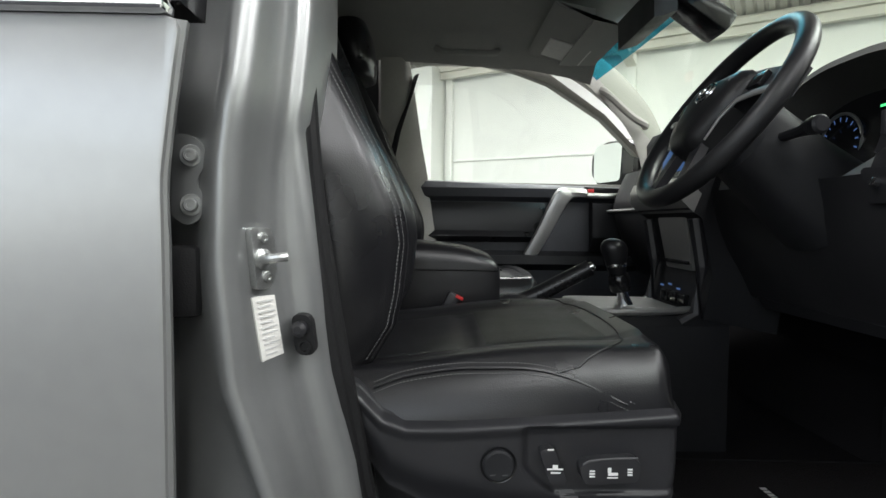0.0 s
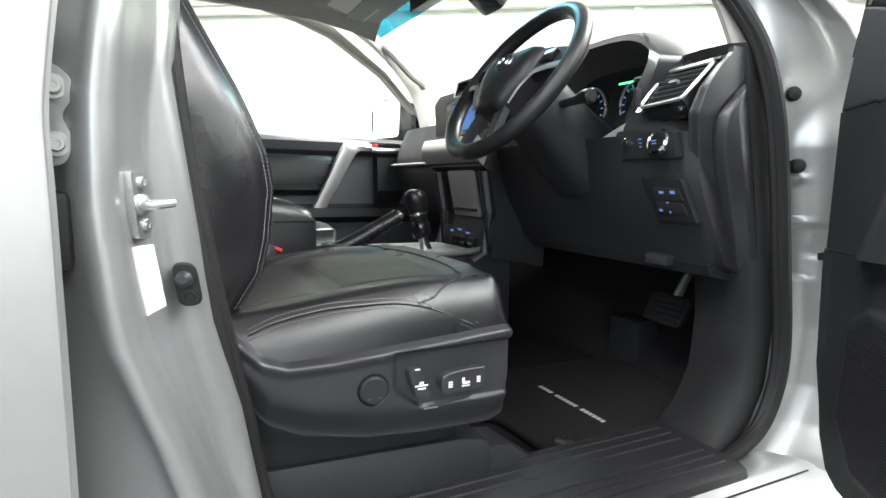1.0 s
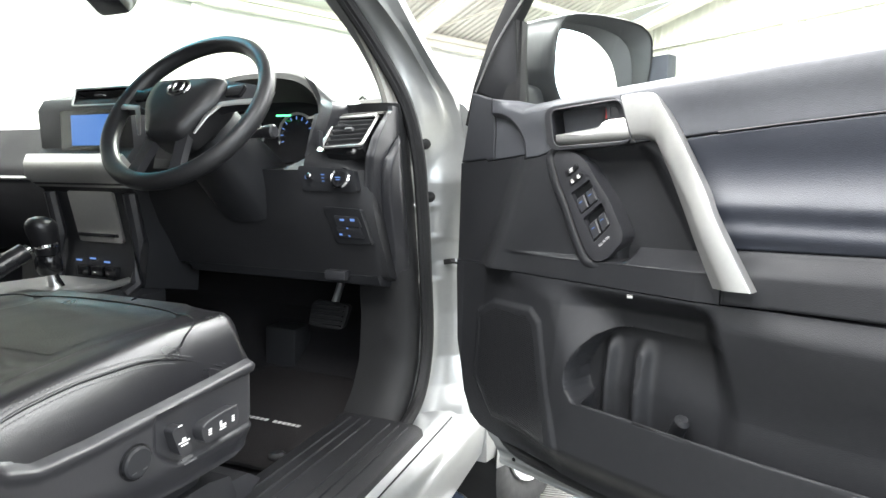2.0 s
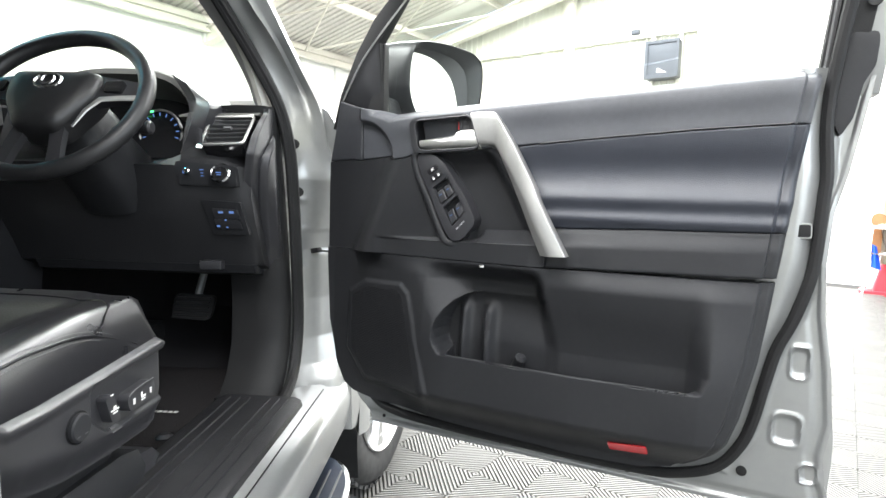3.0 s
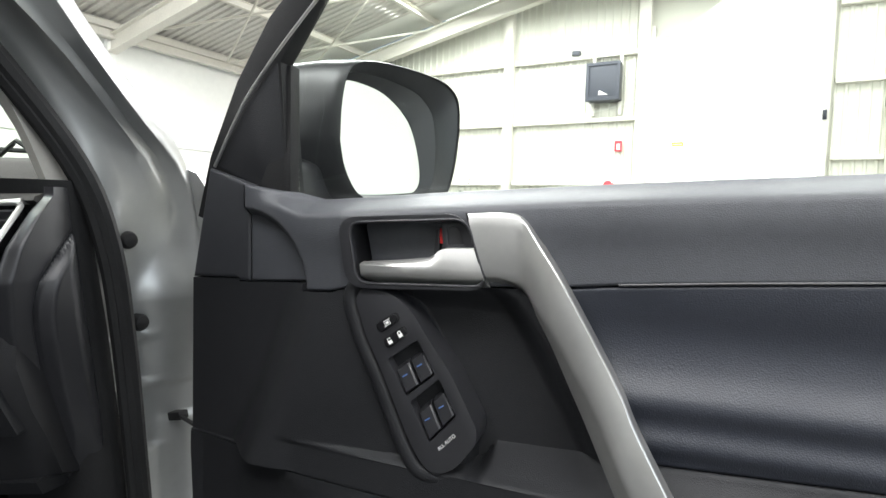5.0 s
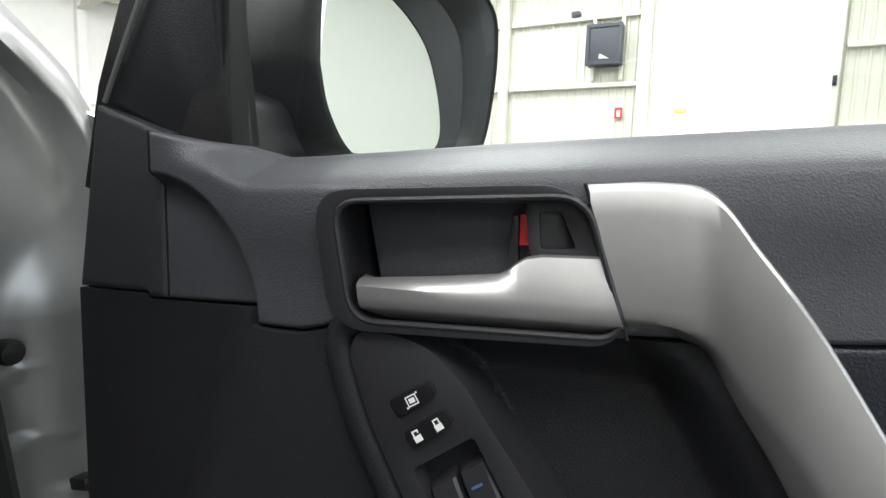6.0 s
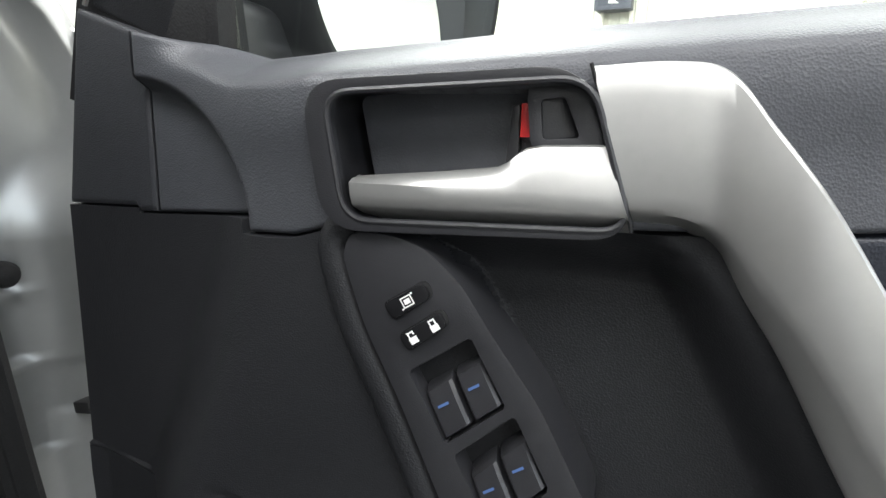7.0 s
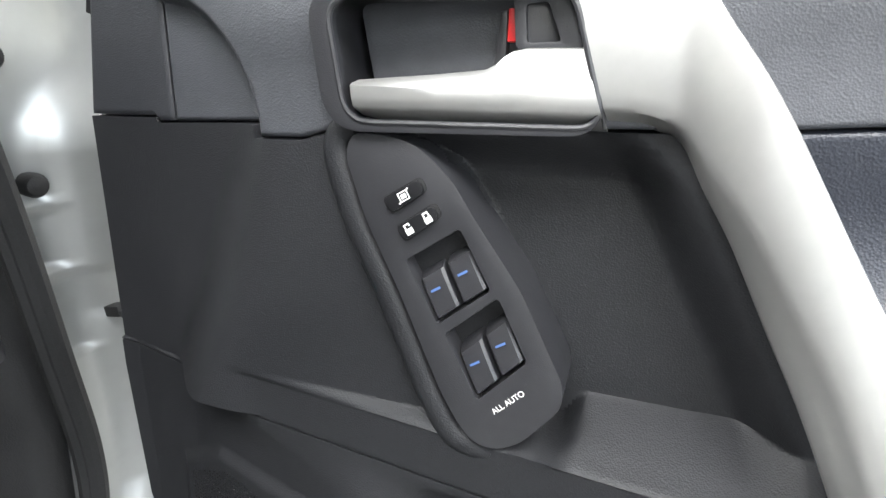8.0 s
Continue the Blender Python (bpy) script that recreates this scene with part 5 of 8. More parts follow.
# wing, wheel, sill, step
HX, HZ = 1.50, 0.385
arch = [(HX + 0.49 * math.cos(w), HZ + 0.49 * math.sin(w)) for w in np.linspace(math.pi * 0.985, math.pi * 0.02, 17)]
wing = part("front_wing", plate([(0.86, 0.455), (0.95, 0.425), *arch, (2.10, 0.42), (2.15, 0.98), (1.6, 1.07), (1.0, 1.12), (0.87, 1.17), (0.855, 1.05)], [], lambda x, z, d: Vector((x, 0.392 - d + 0.35 * max(0, z - 0.95) ** 1.2 + 0.5 * max(0, 0.50 - z) ** 1.5, z)), 0.0, -0.03, 0.006), M_SILVER, car, "silver front wing")
part("arch_flare", skin([[(HX + r * math.cos(w), y, HZ + r * math.sin(w)) for r, y in ((0.49, 0.42), (0.485, 0.382), (0.50, 0.374), (0.53, 0.378), (0.56, 0.394))] for w in np.linspace(math.pi * 0.99, 0.02, 25)]), M_SILVER, wing, "flared wheel arch lip")
part("arch_liner", skin([[(HX + 0.50 * math.cos(w), y, HZ + 0.50 * math.sin(w)) for y in (0.41, 0.75)] for w in np.linspace(math.pi * 1.1, -0.2, 19)], closed=False), M_SEAL, wing)
part("wing_top", skin([[(x, 0.405 + 0.3 * a, z + 0.04 * math.sin(a * 2)) for a in (0, 0.05, 0.12, 0.2)] + [(x, 0.47, z - 0.03)] for x, z in ((0.87, 1.168), (1.0, 1.12), (1.6, 1.07), (2.1, 0.98))]), M_SILVER, wing)
part("wing_shoulder", skin([[(x + o, y, z + d) for o, y, z in ((0, 0.418, 1.06), (-0.012, 0.416, 1.17), (-0.006, 0.436, 1.245), (0.002, 0.462, 1.283), (0.004, 0.50, 1.300), (0.004, 0.545, 1.302), (0.03, 0.545, 1.20), (0.03, 0.45, 1.06))] for x, d in ((0.824, 0.008), (0.828, 0.010), (1.05, -0.02), (1.5, -0.07), (2.0, -0.19))]), M_SILVER, wing, "rounded top of the front wing", 60)
HUB = Matrix.Translation((HX, 0.495, HZ)) @ pose(0, 0, 0, 0, 0, -12)  # front wheels turned a little
hub = lambda x, y, z: HUB @ Vector((x, y, z))
AXLE = (HUB.to_3x3() @ Vector((0, -1, 0)))
wheel = part("front_wheel", lathe([(0.25, -0.10), (0.33, -0.118), (0.362, -0.108), (0.380, -0.085), (0.385, 0.0), (0.380, 0.085), (0.362, 0.108), (0.33, 0.120), (0.29, 0.118), (0.262, 0.108), (0.24, 0.07), (0.24, -0.07)], hub(0, 0, 0), AXLE, 64, cap=False), M_TYRE, car, "black tyre on an alloy wheel")
for k in range(44):
    w = 2 * math.pi * k / 44
    for y in (-0.07, 0.0, 0.07):
        part("tread_block", box(-0.006, 0.006, -0.026, 0.026, -0.018, 0.018, 0.0, HUB @ Matrix.Translation((0.384 * math.cos(w), y, 0.384 * math.sin(w))) @ pose(0, 0, 0, 0, -math.degrees(w), 0)), M_TYRE, wheel)
rim = part("wheel_rim", lathe([(0.235, -0.06), (0.245, 0.10), (0.262, 0.112), (0.258, 0.118), (0.238, 0.100), (0.22, 0.05), (0.20, -0.06)], hub(0, 0, 0), AXLE, 48, cap=False), M_ALLOY, wheel, "bright alloy rim")
for k in range(6):
    w = 2 * math.pi * k / 6 + 0.3
    part("spoke", skin([[hub(r * math.cos(w + a), -d, r * math.sin(w + a)) for a, d in ((-b, e - 0.02), (-b * 0.6, e), (b * 0.6, e), (b, e - 0.02))] for r, b, e in ((0.05, 0.45, 0.10), (0.12, 0.22, 0.10), (0.20, 0.18, 0.104), (0.242, 0.24, 0.108))]), M_ALLOY, wheel)
part("hub_cap", lathe([(0.06, 0.08), (0.055, 0.105), (0.03, 0.112), (0.004, 0.113)], hub(0, 0, 0), AXLE, 24), M_ALLOY, wheel)
NUDGE = Vector((-0.015, -0.022, -0.002))
sill = part("sill", skin([[(x, y, z) for y, z in ((0.52, 0.618), (0.498, 0.618), (0.482, 0.614), (0.470, 0.606), (0.452, 0.602), (0.434, 0.593), (0.425, 0.578 - k), (0.427, 0.55 - k), (0.432, 0.48), (0.45, 0.452), (0.50, 0.44), (0.62, 0.44), (0.62, 0.61))] for x, k in [(a, 0.03 * max(0, (a - 0.5) / 0.4)) for a in np.linspace(-1.4, 0.90, 16)]]), M_JAMB, car, "silver painted sill", 60)
part("sill_seam", tube([(x, 0.470, 0.6075) for x in np.linspace(-1.3, 0.76, 4)], 0.0014, 5), M_SEAL, sill)
scuff = part("scuff_plate", skin([[(x, y + o, z) for y, z in ((0.484, 0.612), (0.488, 0.626), (0.498, 0.631), (0.655, 0.633), (0.68, 0.622), (0.685, 0.59))] for x, o in ((-0.12, 0), (0.2, 0), (0.63, 0), (0.638, 0.002), (0.642, 0.01))]), M_DASH, sill, "black ribbed plastic sill plate")
for y in (0.515, 0.535, 0.555, 0.60, 0.622, 0.644):
    part("scuff_rib", tube([(x, y, 0.6325) for x in np.linspace(-0.1, 0.62, 4)], 0.0028, 6), M_PLASTIC, scuff)
NUDGE = Vector((0, 0, 0))
step_poly = lambda e: rounded([(-1.3, 0.355 + e), (0.56, 0.355 + e), (0.66, 0.361 + e), (0.735 - e, 0.385 + e), (0.785 - e, 0.43), (0.785 - e, 0.50), (-1.3, 0.50)], 0.03, 6)
step_board = part("side_step", plate(step_poly(0.0), [], lambda x, y, d: Vector((x, y, 0.414 + d)), 0.0, -0.05, 0.010), M_CHROME, car, "running board with blue-black ribbed rubber tread")
part("step_tread", plate(step_poly(0.010), [], lambda x, y, d: Vector((x, y, 0.415 + d)), 0.004, -0.004, 0.002), M_TREAD, step_board, "blue-black rubber tread")
for y in (0.392, 0.42, 0.45, 0.478):
    part("tread_rib", tube([(x, y, 0.4195) for x in (-1.3, 0.5, 0.705)], 0.0028, 6), M_GREYTRIM, step_board, "pale raised tread rib")

# floor pan, bulkhead, closing panels
part("floor_carpet", box(-2.3, 1.15, 0.64, 1.98, 0.54, 0.595, 0.01), M_CARPET, car, "charcoal cabin carpet")
part("toe_board", skin([[(0.86, y, 0.59), (1.05, y, 0.74), (1.12, y, 1.10), (1.16, y, 1.1), (1.1, y, 0.7), (0.9, y, 0.54)] for y in (0.56, 2.0)]), M_CARPET, car)
part("kick_panel", box(0.74, 1.10, 0.615, 0.65, 0.58, 1.20, 0.01), M_PLASTIC, car, "black kick panel")
part("rear_closing", box(-2.25, -2.2, 0.55, 2.0, 0.5, 1.72, 0.01), M_CARPET, car)
part("rear_side_trim", box(-2.2, -0.35, 0.56, 0.60, 0.5, 1.3, 0.01), M_PLASTIC, car)

# the rest of the body, closed plainly
rear_arch = [(-1.26 + 0.45 * math.cos(w), HZ + 0.45 * math.sin(w)) for w in np.linspace(0.05, math.pi - 0.05, 15)]
for side, y in ((1, 0.41), (-1, 2.13)):
    tilt = lambda x, z, d, side=side, y=y: Vector((x, y - side * d + side * 0.25 * max(0, z - 0.95) ** 1.3, z))
    quarter = part("rear_quarter", plate([(-1.31, 0.72), *rear_arch[4:], (-2.30, 0.50), (-2.36, 0.80), (-2.33, 1.25), (-1.31, 1.25)], [], tilt, 0.0, -0.03, 0.008), M_SILVER, car, "silver rear quarter panel")
    part("quarter_glass", plate([(-1.31, 1.27), (-2.28, 1.27), (-2.18, 1.64), (-1.31, 1.66)], [], tilt, -0.012, -0.02, 0.003), M_GLOSS, quarter, "dark quarter window")
part("far_body_side", plate([(-1.31, 0.50), (0.86, 0.47), (0.86, 1.15), (-1.31, 1.24)], [], lambda x, z, d: Vector((x, 2.135 + d - 0.25 * max(0, z - 0.95) ** 1.3, z)), 0.0, -0.03, 0.008), M_SILVER, car, "silver far side of the body")
part("far_wing", plate([(0.86, 0.455), (0.95, 0.425), *arch, (2.10, 0.42), (2.15, 0.98), (1.6, 1.07), (1.0, 1.12), (0.87, 1.17)], [], lambda x, z, d: Vector((x, 2.145 + d - 0.35 * max(0, z - 0.95) ** 1.2, z)), 0.0, -0.03, 0.006), M_SILVER, car, "silver far front wing")
part("tailgate", skin([[(x - 0.05 * (1 - s * s), CY + s * 0.80 * k, z) for s in np.linspace(-1, 1, 13)] + [(x + 0.05, CY + s * 0.78 * k, z) for s in np.linspace(1, -1, 13)] for x, k, z in ((-2.34, 1.0, 0.55), (-2.40, 1.02, 0.85), (-2.36, 1.0, 1.22), (-2.22, 0.80, 1.72))]), M_SILVER, car, "silver tailgate")
part("rear_bumper", skin([[(x - 0.10 * (1 - s**4), CY + s * 0.84, z) for s in np.linspace(-1, 1, 13)] + [(x + 0.08, CY + s * 0.80, z) for s in np.linspace(1, -1, 13)] for x, z in ((-2.36, 0.42), (-2.40, 0.50), (-2.38, 0.66))]), M_SILVER, car, "silver rear bumper")
part("front_fascia", skin([[(x + 0.14 * (1 - s**4), CY + s * 0.85, z) for s in np.linspace(-1, 1, 15)] + [(x - 0.1, CY + s * 0.80, z) for s in np.linspace(1, -1, 15)] for x, z in ((2.10, 0.36), (2.18, 0.48), (2.17, 0.70), (2.10, 0.96))]), M_SILVER, car, "silver front bumper")
for x, y in ((HX, 2.05), (-1.26, 0.50), (-1.26, 2.05)):
    hub_at = Vector((x, y, HZ))
    out = Vector((0, -1 if y < 1 else 1, 0))
    w = part("road_wheel", lathe([(0.25, -0.10), (0.36, -0.115), (0.385, -0.08), (0.385, 0.08), (0.36, 0.112), (0.29, 0.118), (0.24, 0.07)], hub_at, out, 48, cap=False), M_TYRE, car, "black tyre on an alloy wheel")
    part("wheel_rim", lathe([(0.24, -0.08), (0.258, 0.115), (0.23, 0.09), (0.10, 0.10), (0.03, 0.11), (0.004, 0.11)], hub_at, out, 36), M_ALLOY, w)

# ---- cabin ----
NUDGE = Vector((-0.018, -0.020, -0.012))
# dashboard: a lofted body with a rounded top edge
SEC = [(0.615, 1.262), (0.604, 1.240), (0.590, 1.205), (0.580, 1.172), (0.574, 1.150), (0.589, 1.085), (0.612, 1.030), (0.640, 0.985), (0.665, 0.935), (0.70, 0.92), (1.02, 0.95), (1.06, 1.18), (0.93, 1.225), (0.80, 1.255), (0.68, 1.272)]
rings = []
for y in (0.585, 0.592, 0.60, 0.61, 0.622, 0.637, 0.655, 0.68, *np.linspace(0.72, 1.93, 26)):
    e = 0.02 * math.exp(-((y - 0.585) / 0.02)) + 0.02 * math.exp(-((1.93 - y) / 0.02))
    turn = 0.065 * math.exp(-((y - 0.585) / 0.035))
    left = sm(1.42, 1.52, y)
    bay = sm(0.735, 0.765, y) * sm(1.085, 1.055, y)
    rings.append([(x + (0.765 - x) * bay * (x < 0.7 and z > 1.16) + e + (turn * sm(1.13, 1.19, z) if x < 0.7 else 0) + 0.035 * left * (1 if x < 0.75 else 0), y, z - (e if z > 1.2 else 0) - 0.012 * left) for x, z in SEC])
dash = part("dashboard", skin(rings), M_DASH, car, "black soft-touch dashboard", 40)
# rounded end cap towards the door opening: an outer band, a groove and a swollen panel
def cap_at(u, v):
    z = 0.90 + 0.362 * v
    left = Vector((float(np.interp(z, [0.90, 1.024, 1.10, 1.164, 1.20, 1.235, 1.252], [0.70, 0.632, 0.583, 0.556, 0.566, 0.592, 0.612])), float(np.interp(z, [0.90, 1.024, 1.164, 1.235, 1.252], [0.616, 0.600, 0.562, 0.548, 0.545])), z))
    right = Vector((float(np.interp(z, [0.90, 0.95, 1.09, 1.20, 1.26], [0.730, 0.722, 0.693, 0.664, 0.646])), 0.545, z))
    edge = 0.34 + 0.66 * min(1, max(0, (z - 1.12) / 0.10)) ** 2.2
    q = u - edge
    swell = 0.014 * sm(0, 0.14, u) * (1 - 0.8 * sm(0.86, 1, u)) + 0.014 * sm(-0.01, 0.16, q) * (1 - 0.9 * sm(0.7, 1, u)) * sm(0.9, 0.98, z)
    swell -= 0.005 * math.exp(-((q / 0.017) ** 2))
    return left + (right - left) * u + Vector((-0.55, -0.83, 0)) * swell - NUDGE


part("dash_end_cap", sheet(cap_at, 110, 90), M_PLASTIC_SMOOTH, dash, "swollen black dashboard end panel", 60)
# driver's air vent
VQ = [Vector(p) - NUDGE for p in ((0.600, 0.650, 1.236), (0.606, 0.563, 1.240), (0.543, 0.563, 1.182), (0.548, 0.648, 1.178))]


def vent(quad, slats, mat, parent, label):
    A, B, C, D = quad
    nrm = (B - A).cross(D - A).normalized()
    if nrm.x > 0:
        nrm = -nrm
    at = lambda f, g, d: A * (1 - f) * (1 - g) + B * f * (1 - g) + C * f * g + D * (1 - f) * g + nrm * d
    v = part("air_vent", skin([[at(f, g, d) for f, g in ((0, 0), (1, 0), (1, 1), (0, 1))] for d in (0.004, -0.03)], cap=False), M_GLOSS, parent, label)
    part("vent_back", plate([(0, 0), (1, 0), (1, 1), (0, 1)], [], at, -0.03, -0.034), M_GLOSS, v)
    part("vent_bezel", tube([at(f, g, 0.004) for f, g in rounded([(-0.02, -0.03), (1.02, -0.03), (1.02, 1.03), (-0.02, 1.03)], 0.10, 4)], 0.0030, 6, closed=True), mat, v)
    # black slats drawn in grey: the light on their edges is in the colour
    for k in range(slats):
        g = (k + 0.5) / slats
        part("vent_slat", skin([[at(f, g - 0.014, 0.0015), at(f, g, 0.003), at(f, g + 0.014, 0.0015), at(f, g + 0.03, -0.022), at(f, g + 0.012, -0.022)] for f in (0.02, 0.98)]), M_GREYTRIM, v)
    part("vent_tab", skin([[at(f, g, d) for f, g, d in ((0.42, 0.46, 0.006), (0.62, 0.45, 0.006), (0.62, 0.54, 0.005), (0.42, 0.55, 0.005))], [at(f, g, d) for f, g, d in ((0.44, 0.47, 0.012), (0.60, 0.46, 0.012), (0.60, 0.53, 0.012), (0.44, 0.54, 0.012))]]), M_GREYTRIM, v)
    return v


vent(VQ, 6, M_SATIN, dash, "adjustable dashboard air vent with black slats")
vb = [VQ[3] + (VQ[3] - VQ[2]) * 0.16 + Vector((-0.002, 0, -0.004)), VQ[0] + (VQ[0] - VQ[1]) * 0.12 + Vector((-0.002, 0, 0.002))]
part("vent_accent", skin([[VQ[3] + Vector((-0.004, 0, -0.006)), vb[0], vb[0] + Vector((0.02, 0, 0)), VQ[3] + Vector((0.02, 0, 0))], [VQ[0] + Vector((-0.004, 0, 0.006)), vb[1], vb[1] + Vector((0.02, 0, 0)), VQ[0] + Vector((0.02, 0, 0))], [VQ[1] + Vector((-0.003, 0, 0.004)), VQ[1] + Vector((-0.003, 0, 0.009)), VQ[1] + Vector((0.02, 0, 0.009)), VQ[1] + Vector((0.02, 0, 0.002))]]), M_SATIN, dash, "satin silver edge of the air vent", 60)
part("vent_hood", skin([[VQ[0] + (VQ[1] - VQ[0]) * f + Vector(o) for o in ((0.0, 0, 0.007), (0.003, 0, 0.011), (0.03, 0, 0.018), (0.07, 0, 0.026), (0.09, 0, 0.038), (0.12, 0, 0.056), (0.16, 0, 0.066), (0.34, 0, 0.062), (0.34, 0, 0.0), (0.02, 0, 0.0))] for f in (-0.8, -0.3, 0.0, 0.5, 1.0, 1.12)]), M_DASHTOP, dash, "grey dashboard top above the vent", 60)
slot = part("demister_slot", skin([[Vector(p) - NUDGE + Vector((0, 0, d)) for p in ((0.622, 0.666, 1.2565), (0.668, 0.655, 1.2655), (0.674, 0.552, 1.2695), (0.630, 0.548, 1.2595))] for d in (0.0015, -0.010)]), M_GLOSS, dash, "black side window demister slot")
for k in range(5):
    f = (k + 0.5) / 5
    part("slot_fin", tube([Vector((0.626, 0.664 - 0.110 * f, 1.2590)) - NUDGE, Vector((0.668, 0.656 - 0.098 * f, 1.2680)) - NUDGE], 0.0014, 5), M_GREYTRIM, slot)
part("vent_wheel", box(0.548, 0.560, 0.664, 0.672, 1.192, 1.222, 0.002), M_PLASTIC_SMOOTH, dash, "ribbed vent wheel")
# switch panels by the driver's knee
face = lambda y, z, d: Vector((float(np.interp(z, [0.935, 0.985, 1.03, 1.085, 1.15, 1.172], [0.665, 0.640, 0.612, 0.589, 0.574, 0.580])) - d, y, z))
swp = part("switch_panel", plate(rounded([(0.728, 1.158), (0.604, 1.150), (0.602, 1.108), (0.722, 1.110)], 0.006), [], face, 0.006, -0.01, 0.002), M_PLASTIC, dash, "black switch panel")
btn = part("start_button", lathe([(0.0205, 0), (0.021, 0.007), (0.0185, 0.010), (0.0165, 0.008), (0.015, 0.008)], face(0.633, 1.133, 0.004), (-1, 0, 0.35), 24), M_CHROME, swp, "round start button with chrome ring")
part("start_face", lathe([(0.016, 0), (0.015, 0.002)], face(0.633, 1.133, 0.0125), (-1, 0, 0.35), 20), M_GLOSS, btn)
bars(lambda y, z, d: face(y, z, 0.0175), [(0.639, 1.135, 0.628, 1.137), (0.638, 1.131, 0.629, 1.1325)], M_ICE, btn, "button_marks", "faint blue backlit marks")
part("dimmer_knob", lathe([(0.006, 0), (0.006, 0.008), (0.004, 0.009)], face(0.702, 1.136, 0.005), (-1, 0, 0.3), 14), M_CHROME, swp)
bars(lambda y, z, d: face(y, z, 0.0075), [(0.676, 1.140, 0.668, 1.142), (0.675, 1.134, 0.669, 1.1355), (0.675, 1.128, 0.669, 1.1295), (0.712, 1.133, 0.708, 1.139)], M_ICE, swp, "panel_marks")
fup = part("lower_panel", plate(rounded([(0.684, 1.080), (0.602, 1.076), (0.594, 1.004), (0.672, 1.004)], 0.005), [], face, 0.004, -0.01, 0.002), M_PLASTIC, dash, "black lower switch panel")
bars(lambda y, z, d: face(y, z, 0.0055), [(0.651, 1.052, 0.641, 1.056), (0.628, 1.052, 0.618, 1.057), (0.660, 1.022, 0.653, 1.026), (0.640, 1.036, 0.636, 1.039), (0.640, 1.020, 0.636, 1.023)], M_ICE, fup, "panel_marks", "small blue backlit symbols")
for z in (1.0505, 1.028):
    part("blank_switch", plate(rounded([(0.664, z + 0.012), (0.610, z + 0.010), (0.606, z - 0.010), (0.661, z - 0.010)], 0.002, 2), [], face, 0.005, 0.0, 0.001), M_PLASTIC_SMOOTH, fup)
part("lower_dash", skin([[(0.66, y, 0.935), (0.672, y, 0.915), (0.74, y, 0.90), (0.90, y, 0.92), (0.90, y, 0.94)] for y in (0.60, 0.8, 1.1)]), M_PLASTIC, dash)
part("bonnet_release", box(0.640, 0.662, 0.665, 0.715, 0.925, 0.945, 0.004), M_PLASTIC_SMOOTH, dash, "black bonnet release handle")

# instrument binnacle
HY = 0.905
rings = []
for w in np.linspace(0, math.pi, 25):
    c, s = math.cos(w), math.sin(w)
    yy, zz = 0.172 * math.copysign(abs(c) ** 0.7, c), 0.125 * abs(s) ** 0.75
    rings.append([(0.655 + 0.02 * s, HY - yy, 1.225 + zz), (0.66 + 0.02 * s, HY - yy * 1.03, 1.232 + zz * 1.04), (0.70, HY - yy * 1.05, 1.235 + zz * 1.06), (0.82, HY - yy * 1.08, 1.225 + zz * 0.9), (0.93, HY - yy * 1.1, 1.215 + zz * 0.35), (0.93, HY - yy, 1.20), (0.72, HY - yy * 0.95, 1.215 + zz * 0.9)])
hood = part("instrument_hood", skin(rings), M_DASHTOP, dash, "hooded grey instrument cowl", 50)
part("cluster_face", plate([(HY - 0.165, 1.17), (HY + 0.165, 1.17), (HY + 0.165, 1.24), (HY + 0.12, 1.325), (HY - 0.12, 1.325), (HY - 0.165, 1.24)], [], lambda y, z, d: Vector((0.735 - d + 0.25 * (z - 1.25), y, z)), 0.0, -0.02), M_GLOSS, hood, "dark instrument panel")
for y0, r in ((HY - 0.064, 0.050), (HY + 0.080, 0.050)):
    gz = lambda w, rr, y0=y0: Vector((0.728, y0 - rr * math.cos(w), 1.230 + rr * math.sin(w)))
    g = part("gauge_ring", tube([gz(w, r) for w in np.linspace(0, 2 * math.pi, 33)[:-1]], 0.003, 6, closed=True), M_SATIN, hood, "silver gauge ring")
    tick = bmesh.new()
    for k in range(13):
        w = math.radians(-40 + k * 260 / 12)
        tick.faces.new([tick.verts.new(gz(w + a, rr) - Vector((0.002, 0, 0))) for a, rr in ((-0.03, r * 0.72), (0.03, r * 0.72), (0.03, r * 0.88), (-0.03, r * 0.88))])
    part("gauge_tick_band", tick, M_ICE, g, "blue-white gauge graduations")
bars(lambda y, z, d: Vector((0.725, y, z)), [(HY - 0.01, 1.274, HY - 0.05, 1.278)], M_GREENLAMP, hood, "green_lamp", "small green indicator lamp")
cheek = [spline(c, 12) for c in (((0.655, 0.765, 1.340), (0.642, 0.722, 1.28), (0.622, 0.714, 1.22), (0.60, 0.72, 1.165)), ((0.622, 0.715, 1.314), (0.582, 0.674, 1.266), (0.566, 0.684, 1.21), (0.562, 0.70, 1.165)), ((0.604, 0.670, 1.286), (0.572, 0.643, 1.256), (0.566, 0.660, 1.20), (0.575, 0.68, 1.165)), ((0.70, 0.66, 1.29), (0.68, 0.635, 1.262), (0.66, 0.64, 1.20), (0.66, 0.66, 1.165)), ((0.73, 0.76, 1.34), (0.72, 0.75, 1.28), (0.70, 0.75, 1.22), (0.68, 0.75, 1.165)))]
part("binnacle_cheek", skin([[Vector(c[k]) - NUDGE for c in cheek] for k in range(12)]), M_PLASTIC_SMOOTH, dash, "thick side of the instrument cowl", 50)

